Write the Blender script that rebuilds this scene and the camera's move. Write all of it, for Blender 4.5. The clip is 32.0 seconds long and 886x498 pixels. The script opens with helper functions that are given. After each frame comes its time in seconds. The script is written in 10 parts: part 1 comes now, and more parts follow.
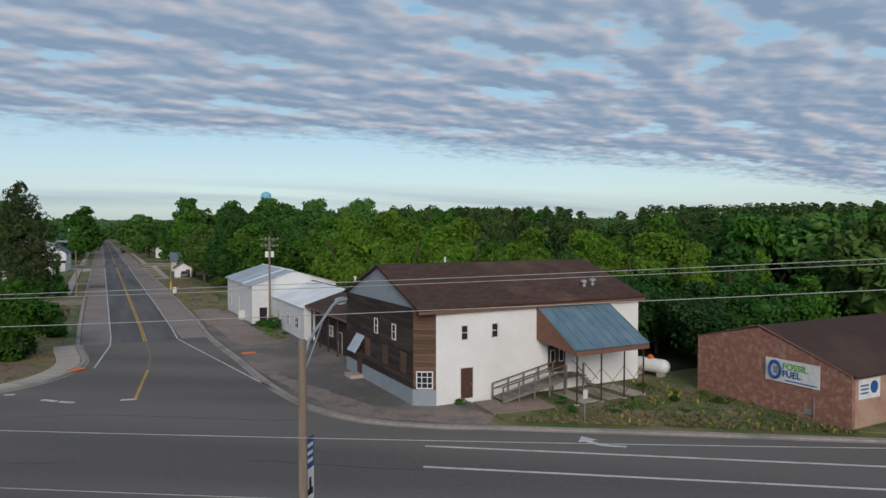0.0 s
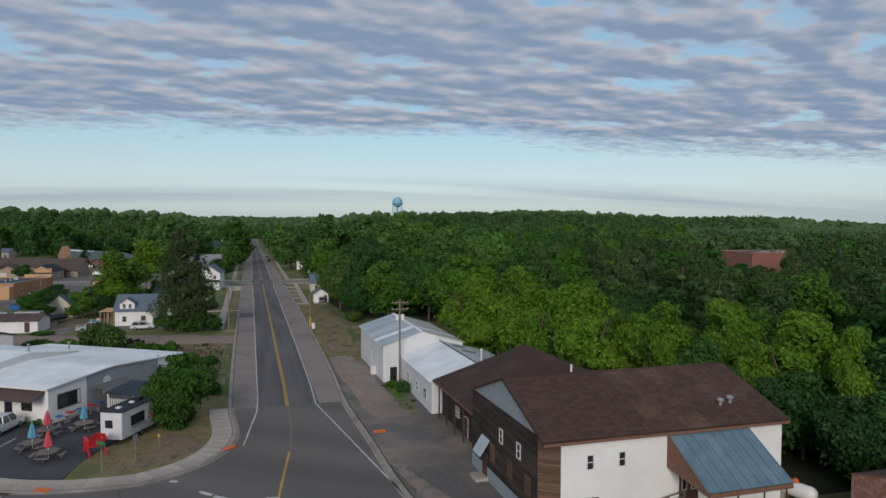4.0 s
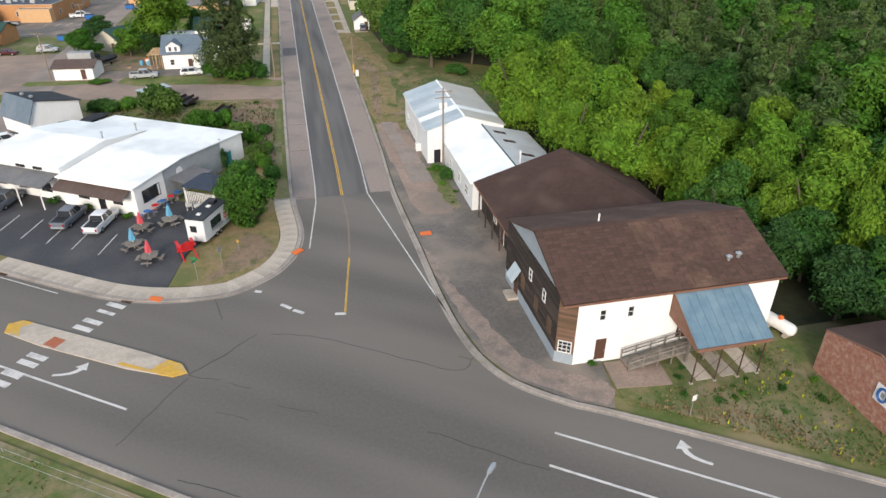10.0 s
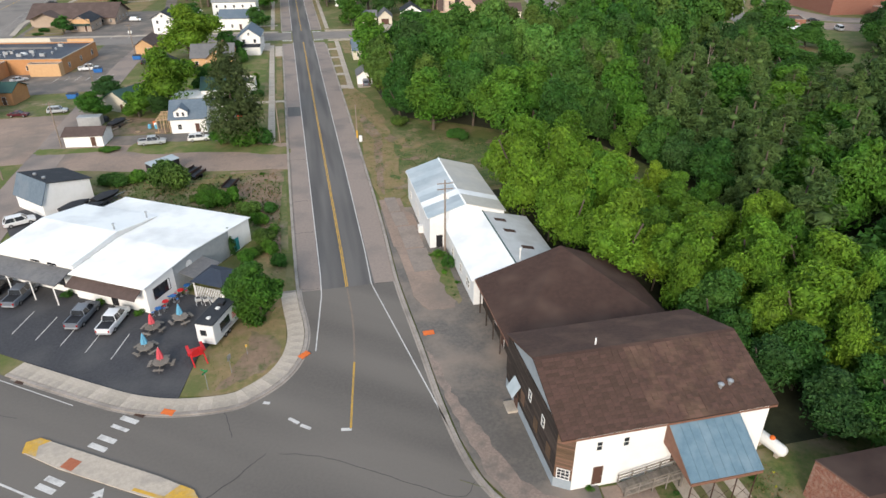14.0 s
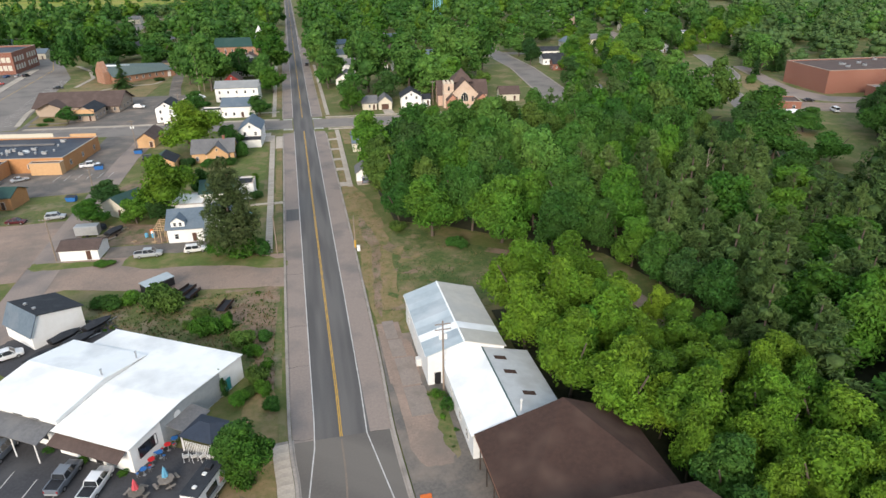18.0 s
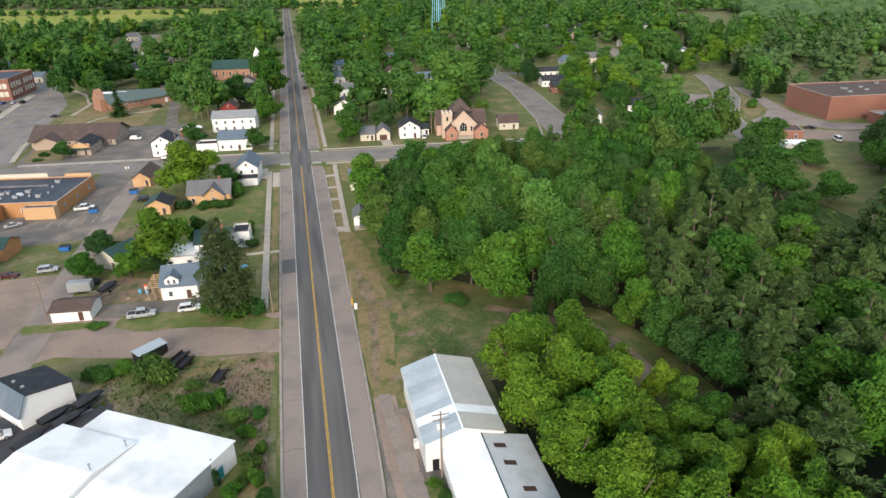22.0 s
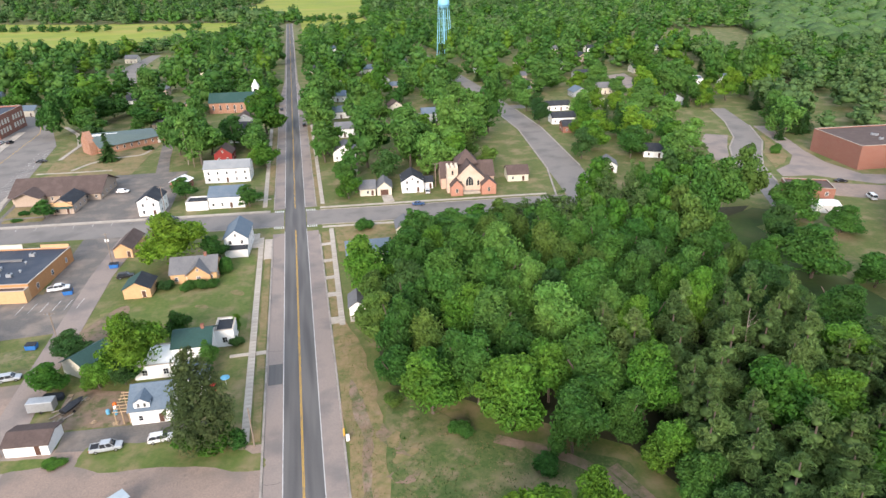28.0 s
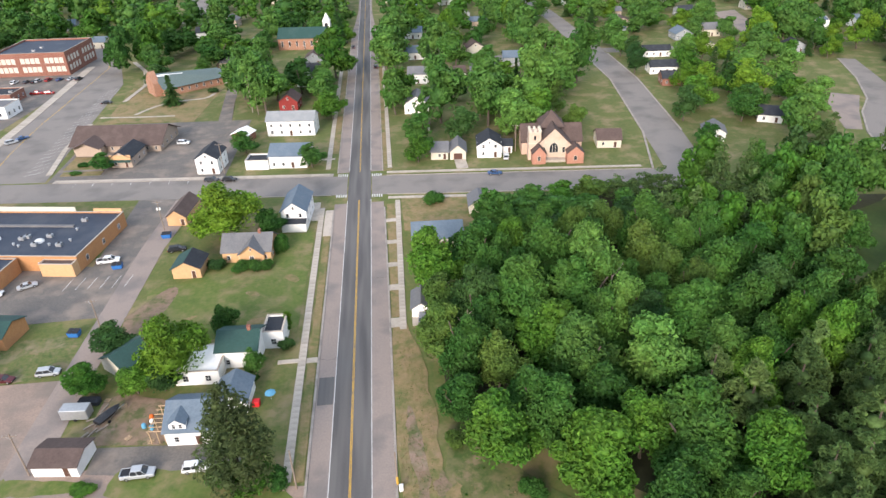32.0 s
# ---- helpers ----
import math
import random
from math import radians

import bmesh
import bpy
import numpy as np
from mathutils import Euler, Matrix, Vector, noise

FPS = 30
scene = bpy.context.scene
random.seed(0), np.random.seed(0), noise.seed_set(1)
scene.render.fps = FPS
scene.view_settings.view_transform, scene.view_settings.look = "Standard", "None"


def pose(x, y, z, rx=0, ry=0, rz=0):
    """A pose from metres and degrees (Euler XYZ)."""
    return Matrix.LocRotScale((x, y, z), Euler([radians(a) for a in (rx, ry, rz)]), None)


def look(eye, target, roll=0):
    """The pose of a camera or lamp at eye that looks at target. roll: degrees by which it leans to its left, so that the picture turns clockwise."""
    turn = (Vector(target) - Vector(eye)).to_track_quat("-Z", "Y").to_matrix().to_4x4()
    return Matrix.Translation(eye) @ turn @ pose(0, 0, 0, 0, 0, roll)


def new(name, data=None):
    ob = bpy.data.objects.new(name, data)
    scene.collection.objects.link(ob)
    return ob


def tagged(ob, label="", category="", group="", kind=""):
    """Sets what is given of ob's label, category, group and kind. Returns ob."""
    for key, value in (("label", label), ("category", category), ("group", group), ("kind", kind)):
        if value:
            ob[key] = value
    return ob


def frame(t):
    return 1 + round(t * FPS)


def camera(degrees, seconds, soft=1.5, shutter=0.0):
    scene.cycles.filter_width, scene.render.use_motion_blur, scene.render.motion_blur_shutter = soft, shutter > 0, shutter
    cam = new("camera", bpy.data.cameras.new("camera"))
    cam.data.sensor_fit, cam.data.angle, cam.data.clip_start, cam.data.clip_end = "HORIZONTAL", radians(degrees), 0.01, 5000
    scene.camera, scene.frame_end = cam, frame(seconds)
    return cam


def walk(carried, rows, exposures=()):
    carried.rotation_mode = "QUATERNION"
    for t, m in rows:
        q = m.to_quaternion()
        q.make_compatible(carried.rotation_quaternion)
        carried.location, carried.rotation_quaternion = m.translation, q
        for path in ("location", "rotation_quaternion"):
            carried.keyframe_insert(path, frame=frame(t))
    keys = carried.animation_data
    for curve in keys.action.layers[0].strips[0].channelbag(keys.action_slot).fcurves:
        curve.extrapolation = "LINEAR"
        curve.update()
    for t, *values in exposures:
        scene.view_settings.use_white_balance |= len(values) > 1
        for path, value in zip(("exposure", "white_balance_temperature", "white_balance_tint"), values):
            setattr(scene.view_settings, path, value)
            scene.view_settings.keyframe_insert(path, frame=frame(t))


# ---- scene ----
cam = camera(68.3, 32.0)


PATH = [
    (0, (-4.411, -82.656, 12.837), (-3.485, -80.884, 12.780), -0.0),
    (0.5, (-4.381, -82.69, 13.925), (-3.503, -80.894, 13.869), 0.1),
    (1, (-4.349, -82.779, 15.091), (-3.525, -80.957, 15.036), 0.1),
    (1.5, (-4.313, -82.755, 16.243), (-3.536, -80.912, 16.188), 0.1),
    (2, (-4.323, -82.727, 17.517), (-3.592, -80.866, 17.458), 0.1),
    (2.5, (-4.365, -82.74, 18.598), (-3.685, -80.859, 18.543), 0.2),
    (3, (-4.358, -82.812, 19.916), (-3.717, -80.918, 19.861), 0.2),
    (3.5, (-4.444, -82.829, 21.125), (-3.841, -80.922, 21.075), 0.3),
    (5.5, (-4.286, -82.741, 27.062), (-3.795, -80.822, 26.783), 0.0),
    (6, (-4.48, -82.866, 28.237), (-3.998, -80.959, 27.875), 0.2),
    (6.5, (-4.36, -82.877, 29.592), (-3.894, -80.987, 29.133), 0.1),
    (7, (-4.414, -82.906, 30.946), (-3.961, -81.038, 30.393), 0.1),
    (7.5, (-4.4, -82.934, 32.239), (-3.961, -81.09, 31.602), 0.1),
    (8, (-4.473, -82.956, 33.55), (-4.046, -81.139, 32.833), 0.1),
    (8.5, (-4.501, -82.957, 34.833), (-4.087, -81.169, 34.037), 0.1),
    (9, (-4.529, -83.044, 36.167), (-4.129, -81.289, 35.295), 0.1),
    (9.5, (-4.552, -83.05, 37.499), (-4.162, -81.328, 36.56), 0.1),
    (10, (-4.588, -82.882, 38.811), (-4.205, -81.194, 37.809), 0.1),
    (10.5, (-4.548, -82.662, 40.224), (-4.174, -81.01, 39.162), 0.1),
    (11, (-4.474, -82.404, 41.581), (-4.102, -80.76, 40.504), -0.0),
    (11.5, (-4.342, -82.153, 42.769), (-3.972, -80.501, 41.704), -0.1),
    (12, (-4.435, -81.806, 44.068), (-4.058, -80.143, 43.023), 0.1),
    (12.5, (-4.208, -81.468, 45.481), (-3.833, -79.792, 44.455), -0.1),
    (13, (-4.125, -81.096, 46.817), (-3.749, -79.409, 45.81), -0.1),
    (13.5, (-3.9, -80.36, 48.291), (-3.524, -78.664, 47.3), -0.3),
    (14, (-3.92, -79.626, 49.643), (-3.538, -77.919, 48.673), -0.1),
    (14.5, (-3.578, -78.664, 51.008), (-3.196, -76.945, 50.058), -0.2),
    (15, (-3.28, -77.64, 52.294), (-2.897, -75.911, 51.365), -0.3),
    (15.5, (-2.98, -76.688, 53.545), (-2.596, -74.948, 52.637), -0.5),
    (17.5, (-1.52, -72.921, 58.661), (-1.131, -71.146, 57.825), -0.8),
    (18, (-1.282, -71.841, 59.96), (-0.893, -70.064, 59.13), -0.8),
    (18.5, (-1.077, -70.848, 61.158), (-0.686, -69.069, 60.332), -0.8),
    (19, (-0.816, -69.832, 62.296), (-0.426, -68.053, 61.47), -0.9),
    (19.5, (-0.575, -68.851, 63.609), (-0.185, -67.072, 62.782), -0.9),
    (20, (-0.237, -68.273, 64.754), (0.151, -66.492, 63.929), -1.0),
    (20.5, (0.003, -67.67, 65.924), (0.392, -65.889, 65.101), -1.0),
    (21, (0.226, -66.842, 67.229), (0.614, -65.062, 66.405), -1.0),
    (21.5, (0.639, -65.929, 68.433), (1.026, -64.148, 67.609), -1.1),
    (22, (0.954, -64.972, 69.648), (1.342, -63.19, 68.826), -1.2),
    (22.5, (1.142, -63.887, 71.02), (1.53, -62.105, 70.197), -1.2),
    (23, (1.368, -63.022, 72.338), (1.757, -61.241, 71.516), -1.2),
    (23.5, (1.68, -62.386, 73.747), (2.068, -60.605, 72.924), -1.3),
    (24, (1.974, -61.59, 75.094), (2.362, -59.809, 74.271), -1.3),
    (24.5, (2.29, -60.452, 76.446), (2.678, -58.671, 75.625), -1.3),
    (25, (2.613, -59.18, 77.746), (3.002, -57.399, 76.924), -1.3),
    (25.5, (3.05, -57.559, 78.812), (3.438, -55.777, 77.992), -1.3),
    (27.5, (5.957, -45.065, 83.199), (6.348, -43.282, 82.381), -1.2),
    (28, (7.049, -41.09, 84.037), (7.42, -39.302, 83.222), -1.4),
    (28.5, (7.717, -37.582, 84.712), (7.999, -35.774, 83.905), -1.6),
    (29, (8.893, -33.831, 85.485), (9.063, -32.007, 84.683), -1.7),
    (29.5, (9.867, -29.597, 86.045), (10.014, -27.769, 85.248), -1.7),
    (30, (10.529, -25.035, 86.428), (10.671, -23.205, 85.634), -1.9),
    (30.5, (10.887, -20.702, 87.163), (11.03, -18.87, 86.371), -1.9),
    (31, (11.152, -17.299, 87.955), (11.294, -15.495, 87.105), -1.9),
    (31.5, (11.01, -14.881, 88.709), (11.151, -13.118, 87.775), -1.9),
    (32, (10.782, -13.72, 89.28), (10.921, -12.0, 88.269), -1.8),
]
EXPOSURES = [(0, -0.31, 6480, 13), (1, -0.33, 6480, 13), (3, -0.43, 6400, 13), (6, -0.28, 6700, 16), (7.2, 0.02, 6820, 16), (8.2, 0.63, 6960, 16), (9, 0.79, 6980, 15), (12, 0.80, 6960, 13), (18, 0.82, 6980, 13), (21, 0.82, 7020, 13), (23, 0.93, 7020, 13), (25, 1.24, 6920, 14), (28, 1.33, 6840, 17), (32, 1.27, 6800, 17)]
walk(cam, [(t, look(eye, target, roll)) for t, eye, target, roll in PATH], EXPOSURES)

# ---- light and sky ----
SUN_AZ, SUN_EL = 203.0, 21.0          # degrees clockwise from +y, and up
world = bpy.data.worlds.new("sky")
scene.world = world
world.use_nodes = True


def build_sky():
    nt = world.node_tree
    N, L = nt.nodes, nt.links
    N.clear()
    out = N.new("ShaderNodeOutputWorld")
    bg = N.new("ShaderNodeBackground")
    sky = N.new("ShaderNodeTexSky")
    sky.sky_type, sky.sun_disc = "NISHITA", False
    sky.sun_elevation, sky.sun_rotation = radians(SUN_EL), radians(SUN_AZ)
    sky.air_density, sky.dust_density, sky.ozone_density = 1.0, 1.2, 1.5

    def math(op, a, b=None, clamp=False):
        n = N.new("ShaderNodeMath")
        n.operation, n.use_clamp = op, clamp
        for i, v in enumerate((a, b)):
            if v is None:
                continue
            if isinstance(v, (int, float)):
                n.inputs[i].default_value = v
            else:
                L.new(v, n.inputs[i])
        return n.outputs[0]

    def ramp(fac, stops):
        n = N.new("ShaderNodeValToRGB")
        e = n.color_ramp.elements
        while len(e) < len(stops):
            e.new(0.5)
        for k, (p, c) in enumerate(stops):
            e[k].position, e[k].color = p, (*c, 1)
        L.new(fac, n.inputs[0])
        return n.outputs[0]

    def mix(fac, a, b):
        n = N.new("ShaderNodeMix")
        n.data_type = "RGBA"
        L.new(fac, n.inputs[0])
        for k, v in ((6, a), (7, b)):
            if isinstance(v, tuple):
                n.inputs[k].default_value = (*v, 1)
            else:
                L.new(v, n.inputs[k])
        return n.outputs[2]

    co = N.new("ShaderNodeTexCoord").outputs["Generated"]
    sep = N.new("ShaderNodeSeparateXYZ")
    L.new(co, sep.inputs[0])
    x, y, z = sep.outputs
    up = math("ADD", math("MAXIMUM", z, 0.0), 0.09)
    px, py = math("DIVIDE", x, up), math("DIVIDE", y, up)

    def noise_at(sx, sy, scale, detail, rough, off, shift=0.0):
        c = N.new("ShaderNodeCombineXYZ")
        L.new(math("MULTIPLY", px, sx), c.inputs[0])
        L.new(math("MULTIPLY", math("ADD", py, shift), sy), c.inputs[1])
        c.inputs[2].default_value = off
        n = N.new("ShaderNodeTexNoise")
        n.inputs["Scale"].default_value, n.inputs["Detail"].default_value = scale, detail
        n.inputs["Roughness"].default_value = rough
        L.new(c.outputs[0], n.inputs["Vector"])
        return n.outputs[0]

    big = noise_at(0.6, 0.8, 0.9, 3, 0.5, 0.0)
    cell = noise_at(0.78, 1.10, 3.7, 2.6, 0.5, 4.0)
    side = noise_at(0.78, 1.10, 3.7, 2.6, 0.5, 4.0, 0.07)
    fine = noise_at(0.9, 1.1, 11.0, 4, 0.55, 9.0)
    body = math("ADD", math("MULTIPLY", cell, 0.58), math("ADD", math("MULTIPLY", big, 0.20), math("MULTIPLY", fine, 0.22)))
    # the deck of small clouds ends along a line to the north
    edge = math("ADD", math("MULTIPLY", big, 1.3), math("ADD", math("MULTIPLY", fine, 0.9), 3.45))
    deck = math("MULTIPLY", math("SUBTRACT", edge, math("ADD", py, math("MULTIPLY", px, 0.14))), 1.8, clamp=True)
    cover = math("MULTIPLY", math("SUBTRACT", body, 0.335), 9.0, clamp=True)
    # each puff is light on its near side and blue-grey below
    tone = math("ADD", math("MULTIPLY", math("SUBTRACT", side, cell), 0.95), math("SUBTRACT", 1.0, body))
    puff = ramp(tone, [(0.37, (0.262, 0.372, 0.51)), (0.48, (0.335, 0.435, 0.555)), (0.56, (0.415, 0.485, 0.585)), (0.63, (0.495, 0.53, 0.605)), (0.72, (0.60, 0.60, 0.64))])
    gap = math("MULTIPLY", math("SUBTRACT", body, 0.355), 10.0, clamp=True)
    cloud = mix(gap, (0.36, 0.64, 0.80), puff)
    clear = ramp(z, [(0.0, (0.50, 0.66, 0.72)), (0.06, (0.60, 0.80, 0.86)), (0.16, (0.42, 0.68, 0.82)), (0.45, (0.16, 0.42, 0.66)), (1.0, (0.08, 0.26, 0.52))])
    glow = N.new("ShaderNodeVectorMath")
    glow.operation = "SCALE"
    L.new(sky.outputs[0], glow.inputs[0])
    glow.inputs["Scale"].default_value = 0.06
    air = N.new("ShaderNodeVectorMath")
    air.operation = "ADD"
    dim = N.new("ShaderNodeVectorMath")
    dim.operation = "SCALE"
    dim.inputs["Scale"].default_value = 0.62
    L.new(clear, dim.inputs[0])
    L.new(dim.outputs[0], air.inputs[0])
    L.new(glow.outputs[0], air.inputs[1])
    # thin far streaks above the horizon
    streak = noise_at(0.10, 0.55, 1.5, 4, 0.55, 2.0)
    band = math("SUBTRACT", 1.0, math("MULTIPLY", math("ABSOLUTE", math("SUBTRACT", math("ADD", py, math("MULTIPLY", px, 0.2)), 7.3)), 0.8), clamp=True)
    thin = math("MULTIPLY", math("MULTIPLY", math("SUBTRACT", streak, 0.36), 4.5, clamp=True), band)
    far = mix(math("MULTIPLY", thin, 0.62), air.outputs[0], (0.36, 0.46, 0.56))
    whole = mix(math("MULTIPLY", cover, deck), far, cloud)
    L.new(whole, bg.inputs[0])
    bg.inputs[1].default_value = SKY_POWER
    L.new(bg.outputs[0], out.inputs[0])


SKY_POWER = 1.10
build_sky()
sun_data = bpy.data.lights.new("sun", "SUN")
sun_data.energy, sun_data.angle, sun_data.color = 2.35, radians(24), (1.0, 0.93, 0.83)
sun = new("sun", sun_data)
sun_flat = 300 * math.cos(radians(SUN_EL))
sun.matrix_world = look((sun_flat * math.sin(radians(SUN_AZ)), sun_flat * math.cos(radians(SUN_AZ)), 300 * math.sin(radians(SUN_EL))), (0, 0, 0))


# ---- materials ----
def material(name, a, b=None, scale=1.0, rough=0.8, metal=0.0, bump=0.0, stain=None, stain_scale=0.12, stain_amount=0.5,
             vary=0.0, island=0.0, stretch=(1, 1, 1), stripes=None, translucent=0.0, spec=0.3, flow=None, tabs=None, mottle=()):
    """Two tones mixed by fine noise, stains at a larger scale, relief, and a shift per object or per loose piece."""
    m = bpy.data.materials.new(name)
    m.use_nodes = True
    nt = m.node_tree
    N, L = nt.nodes, nt.links
    bsdf = N["Principled BSDF"]
    bsdf.inputs["Roughness"].default_value, bsdf.inputs["Metallic"].default_value = rough, metal
    bsdf.inputs["Specular IOR Level"].default_value = spec
    pos = N.new("ShaderNodeTexCoord").outputs["Object"]
    mp = N.new("ShaderNodeMapping")
    mp.inputs["Scale"].default_value = stretch
    L.new(pos, mp.inputs[0])
    n1 = N.new("ShaderNodeTexNoise")
    n1.inputs["Scale"].default_value, n1.inputs["Detail"].default_value, n1.inputs["Roughness"].default_value = scale, 6, 0.65
    L.new(mp.outputs[0], n1.inputs["Vector"])

    def mix(fac, c1, c2, mode="MIX"):
        n = N.new("ShaderNodeMix")
        n.data_type, n.blend_type = "RGBA", mode
        for k, v in ((0, fac), (6, c1), (7, c2)):
            if isinstance(v, (int, float)):
                n.inputs[k].default_value = v
            elif isinstance(v, tuple):
                n.inputs[k].default_value = (*v, 1)
            else:
                L.new(v, n.inputs[k])
        return n.outputs[2]

    def spread(src, lo, hi):
        r = N.new("ShaderNodeMapRange")
        r.inputs[1].default_value, r.inputs[2].default_value = lo, hi
        L.new(src, r.inputs[0])
        return r.outputs[0]

    col = mix(spread(n1.outputs[0], 0.35, 0.65), a, b or tuple(v * 0.8 for v in a))
    if tabs:
        sp, cb, ad = N.new("ShaderNodeSeparateXYZ"), N.new("ShaderNodeCombineXYZ"), N.new("ShaderNodeMath")
        L.new(pos, sp.inputs[0])
        ad.operation = "ADD"
        L.new(sp.outputs[0], ad.inputs[0])
        L.new(sp.outputs[1], ad.inputs[1])
        L.new(ad.outputs[0] if tabs[0] == "wall" else sp.outputs[0], cb.inputs[0])
        L.new(sp.outputs[2 if tabs[0] == "wall" else 1], cb.inputs[1])
        bt = N.new("ShaderNodeTexBrick")
        L.new(cb.outputs[0], bt.inputs["Vector"])
        for k, v in (("Scale", 1.0), ("Mortar Size", tabs[3]), ("Brick Width", tabs[1]), ("Row Height", tabs[2]), ("Mortar Smooth", 0.3)):
            bt.inputs[k].default_value = v
        for k, v in (("Color1", tabs[4]), ("Color2", tabs[5]), ("Mortar", tabs[6])):
            bt.inputs[k].default_value = (*v, 1)
        col = mix(tabs[7], col, bt.outputs["Color"])
    if stripes:
        w = N.new("ShaderNodeTexWave")
        w.wave_type, w.bands_direction, w.wave_profile = "BANDS", stripes[0], "SAW"
        w.inputs["Scale"].default_value, w.inputs["Distortion"].default_value = stripes[1], 0.0
        L.new(pos, w.inputs["Vector"])
        col = mix(spread(w.outputs["Fac"], 0.0, 0.14), tuple(v * stripes[2] for v in a), col)
    if stain:
        n2 = N.new("ShaderNodeTexNoise")
        n2.inputs["Scale"].default_value, n2.inputs["Detail"].default_value = stain_scale, 5
        if flow:
            n2.inputs["Detail"].default_value = 1.5
            mp2 = N.new("ShaderNodeMapping")
            mp2.vector_type = "TEXTURE"
            mp2.inputs["Rotation"].default_value = (0, 0, radians(flow[0]))
            mp2.inputs["Scale"].default_value = (flow[1], flow[2], 1)
            L.new(pos, mp2.inputs[0])
            L.new(mp2.outputs[0], n2.inputs["Vector"])
        else:
            L.new(mp.outputs[0], n2.inputs["Vector"])
        s = N.new("ShaderNodeMath")
        s.operation = "MULTIPLY"
        L.new(spread(n2.outputs[0], 0.36 if flow else 0.48, 0.62 if flow else 0.68), s.inputs[0])
        s.inputs[1].default_value = stain_amount
        col = mix(s.outputs[0], col, stain)
    for k, (tone, size, lo, amount) in enumerate(mottle):
        n3 = N.new("ShaderNodeTexNoise")
        n3.noise_dimensions = "4D"
        n3.inputs["W"].default_value = 3.7 + 5.1 * k
        n3.inputs["Scale"].default_value, n3.inputs["Detail"].default_value, n3.inputs["Roughness"].default_value = size, 8, 0.72
        L.new(mp.outputs[0], n3.inputs["Vector"])
        s = N.new("ShaderNodeMath")
        s.operation = "MULTIPLY"
        L.new(spread(n3.outputs[0], lo, lo + 0.12), s.inputs[0])
        s.inputs[1].default_value = amount
        col = mix(s.outputs[0], col, tone)
    for amount, node, socket in ((vary, "ShaderNodeObjectInfo", "Random"), (island, "ShaderNodeNewGeometry", "Random Per Island")):
        if amount:
            src = N.new(node).outputs[socket]
            hsv = N.new("ShaderNodeHueSaturation")
            L.new(spread(src, 0, 1), hsv.inputs["Value"])
            hsv.inputs["Value"].default_value = 1
            r = N.new("ShaderNodeMapRange")
            r.inputs[3].default_value, r.inputs[4].default_value = 1 - amount, 1 + amount
            L.new(src, r.inputs[0])
            L.new(r.outputs[0], hsv.inputs["Value"])
            r2 = N.new("ShaderNodeMapRange")
            r2.inputs[3].default_value, r2.inputs[4].default_value = 0.5 + 0.035 * amount, 0.5 - 0.035 * amount
            L.new(src, r2.inputs[0])
            L.new(r2.outputs[0], hsv.inputs["Hue"])
            L.new(col, hsv.inputs["Color"])
            col = hsv.outputs[0]
    if translucent:
        place = N.new("ShaderNodeNewGeometry").outputs["Position"]
        for size, lo, hi, mapped in ((1.3, 0.62, 1.26, "Value"), (0.13, 0.84, 1.16, "Value"), (0.09, 0.488, 0.512, "Hue")):
            n4 = N.new("ShaderNodeTexNoise")
            n4.inputs["Scale"].default_value, n4.inputs["Detail"].default_value, n4.inputs["Roughness"].default_value = size, 3, 0.6
            L.new(place, n4.inputs["Vector"])
            r4 = N.new("ShaderNodeMapRange")
            for k, v in ((1, 0.34), (2, 0.66), (3, lo), (4, hi)):
                r4.inputs[k].default_value = v
            L.new(n4.outputs[0], r4.inputs[0])
            hs = N.new("ShaderNodeHueSaturation")
            L.new(r4.outputs[0], hs.inputs[mapped])
            L.new(col, hs.inputs["Color"])
            col = hs.outputs[0]
    L.new(col, bsdf.inputs["Base Color"])
    if bump:
        bp = N.new("ShaderNodeBump")
        bp.inputs["Strength"].default_value, bp.inputs["Distance"].default_value = bump, 0.05
        L.new(n1.outputs[0], bp.inputs["Height"])
        L.new(bp.outputs[0], bsdf.inputs["Normal"])
    if translucent:
        tr = N.new("ShaderNodeBsdfTranslucent")
        L.new(col, tr.inputs[0])
        mx = N.new("ShaderNodeMixShader")
        mx.inputs[0].default_value = translucent
        L.new(bsdf.outputs[0], mx.inputs[1])
        L.new(tr.outputs[0], mx.inputs[2])
        L.new(mx.outputs[0], N["Material Output"].inputs[0])
    return m


M = {}
WEEDS = (((0.050, 0.092, 0.020), 0.35, 0.50, 0.75), ((0.27, 0.185, 0.118), 0.22, 0.53, 0.75), ((0.155, 0.165, 0.052), 0.9, 0.52, 0.6))
MOWN = (((0.062, 0.108, 0.022), 0.30, 0.50, 0.6), ((0.225, 0.172, 0.088), 0.16, 0.54, 0.6), ((0.150, 0.160, 0.048), 0.8, 0.52, 0.5))
STONY = (((0.20, 0.158, 0.130), 0.16, 0.50, 0.55), ((0.40, 0.285, 0.225), 0.10, 0.52, 0.5), ((0.16, 0.138, 0.118), 0.7, 0.56, 0.5))
PATCHY = (((0.105, 0.094, 0.086), 0.10, 0.52, 0.5), ((0.26, 0.205, 0.17), 0.22, 0.54, 0.5))
M["asphalt"] = material("worn_grey_asphalt", (0.126, 0.112, 0.100), (0.106, 0.094, 0.085), 3, 0.9, 0, 0.15, (0.178, 0.158, 0.139), 0.14, 0.7, flow=(-34.5, 8.0, 1.0))
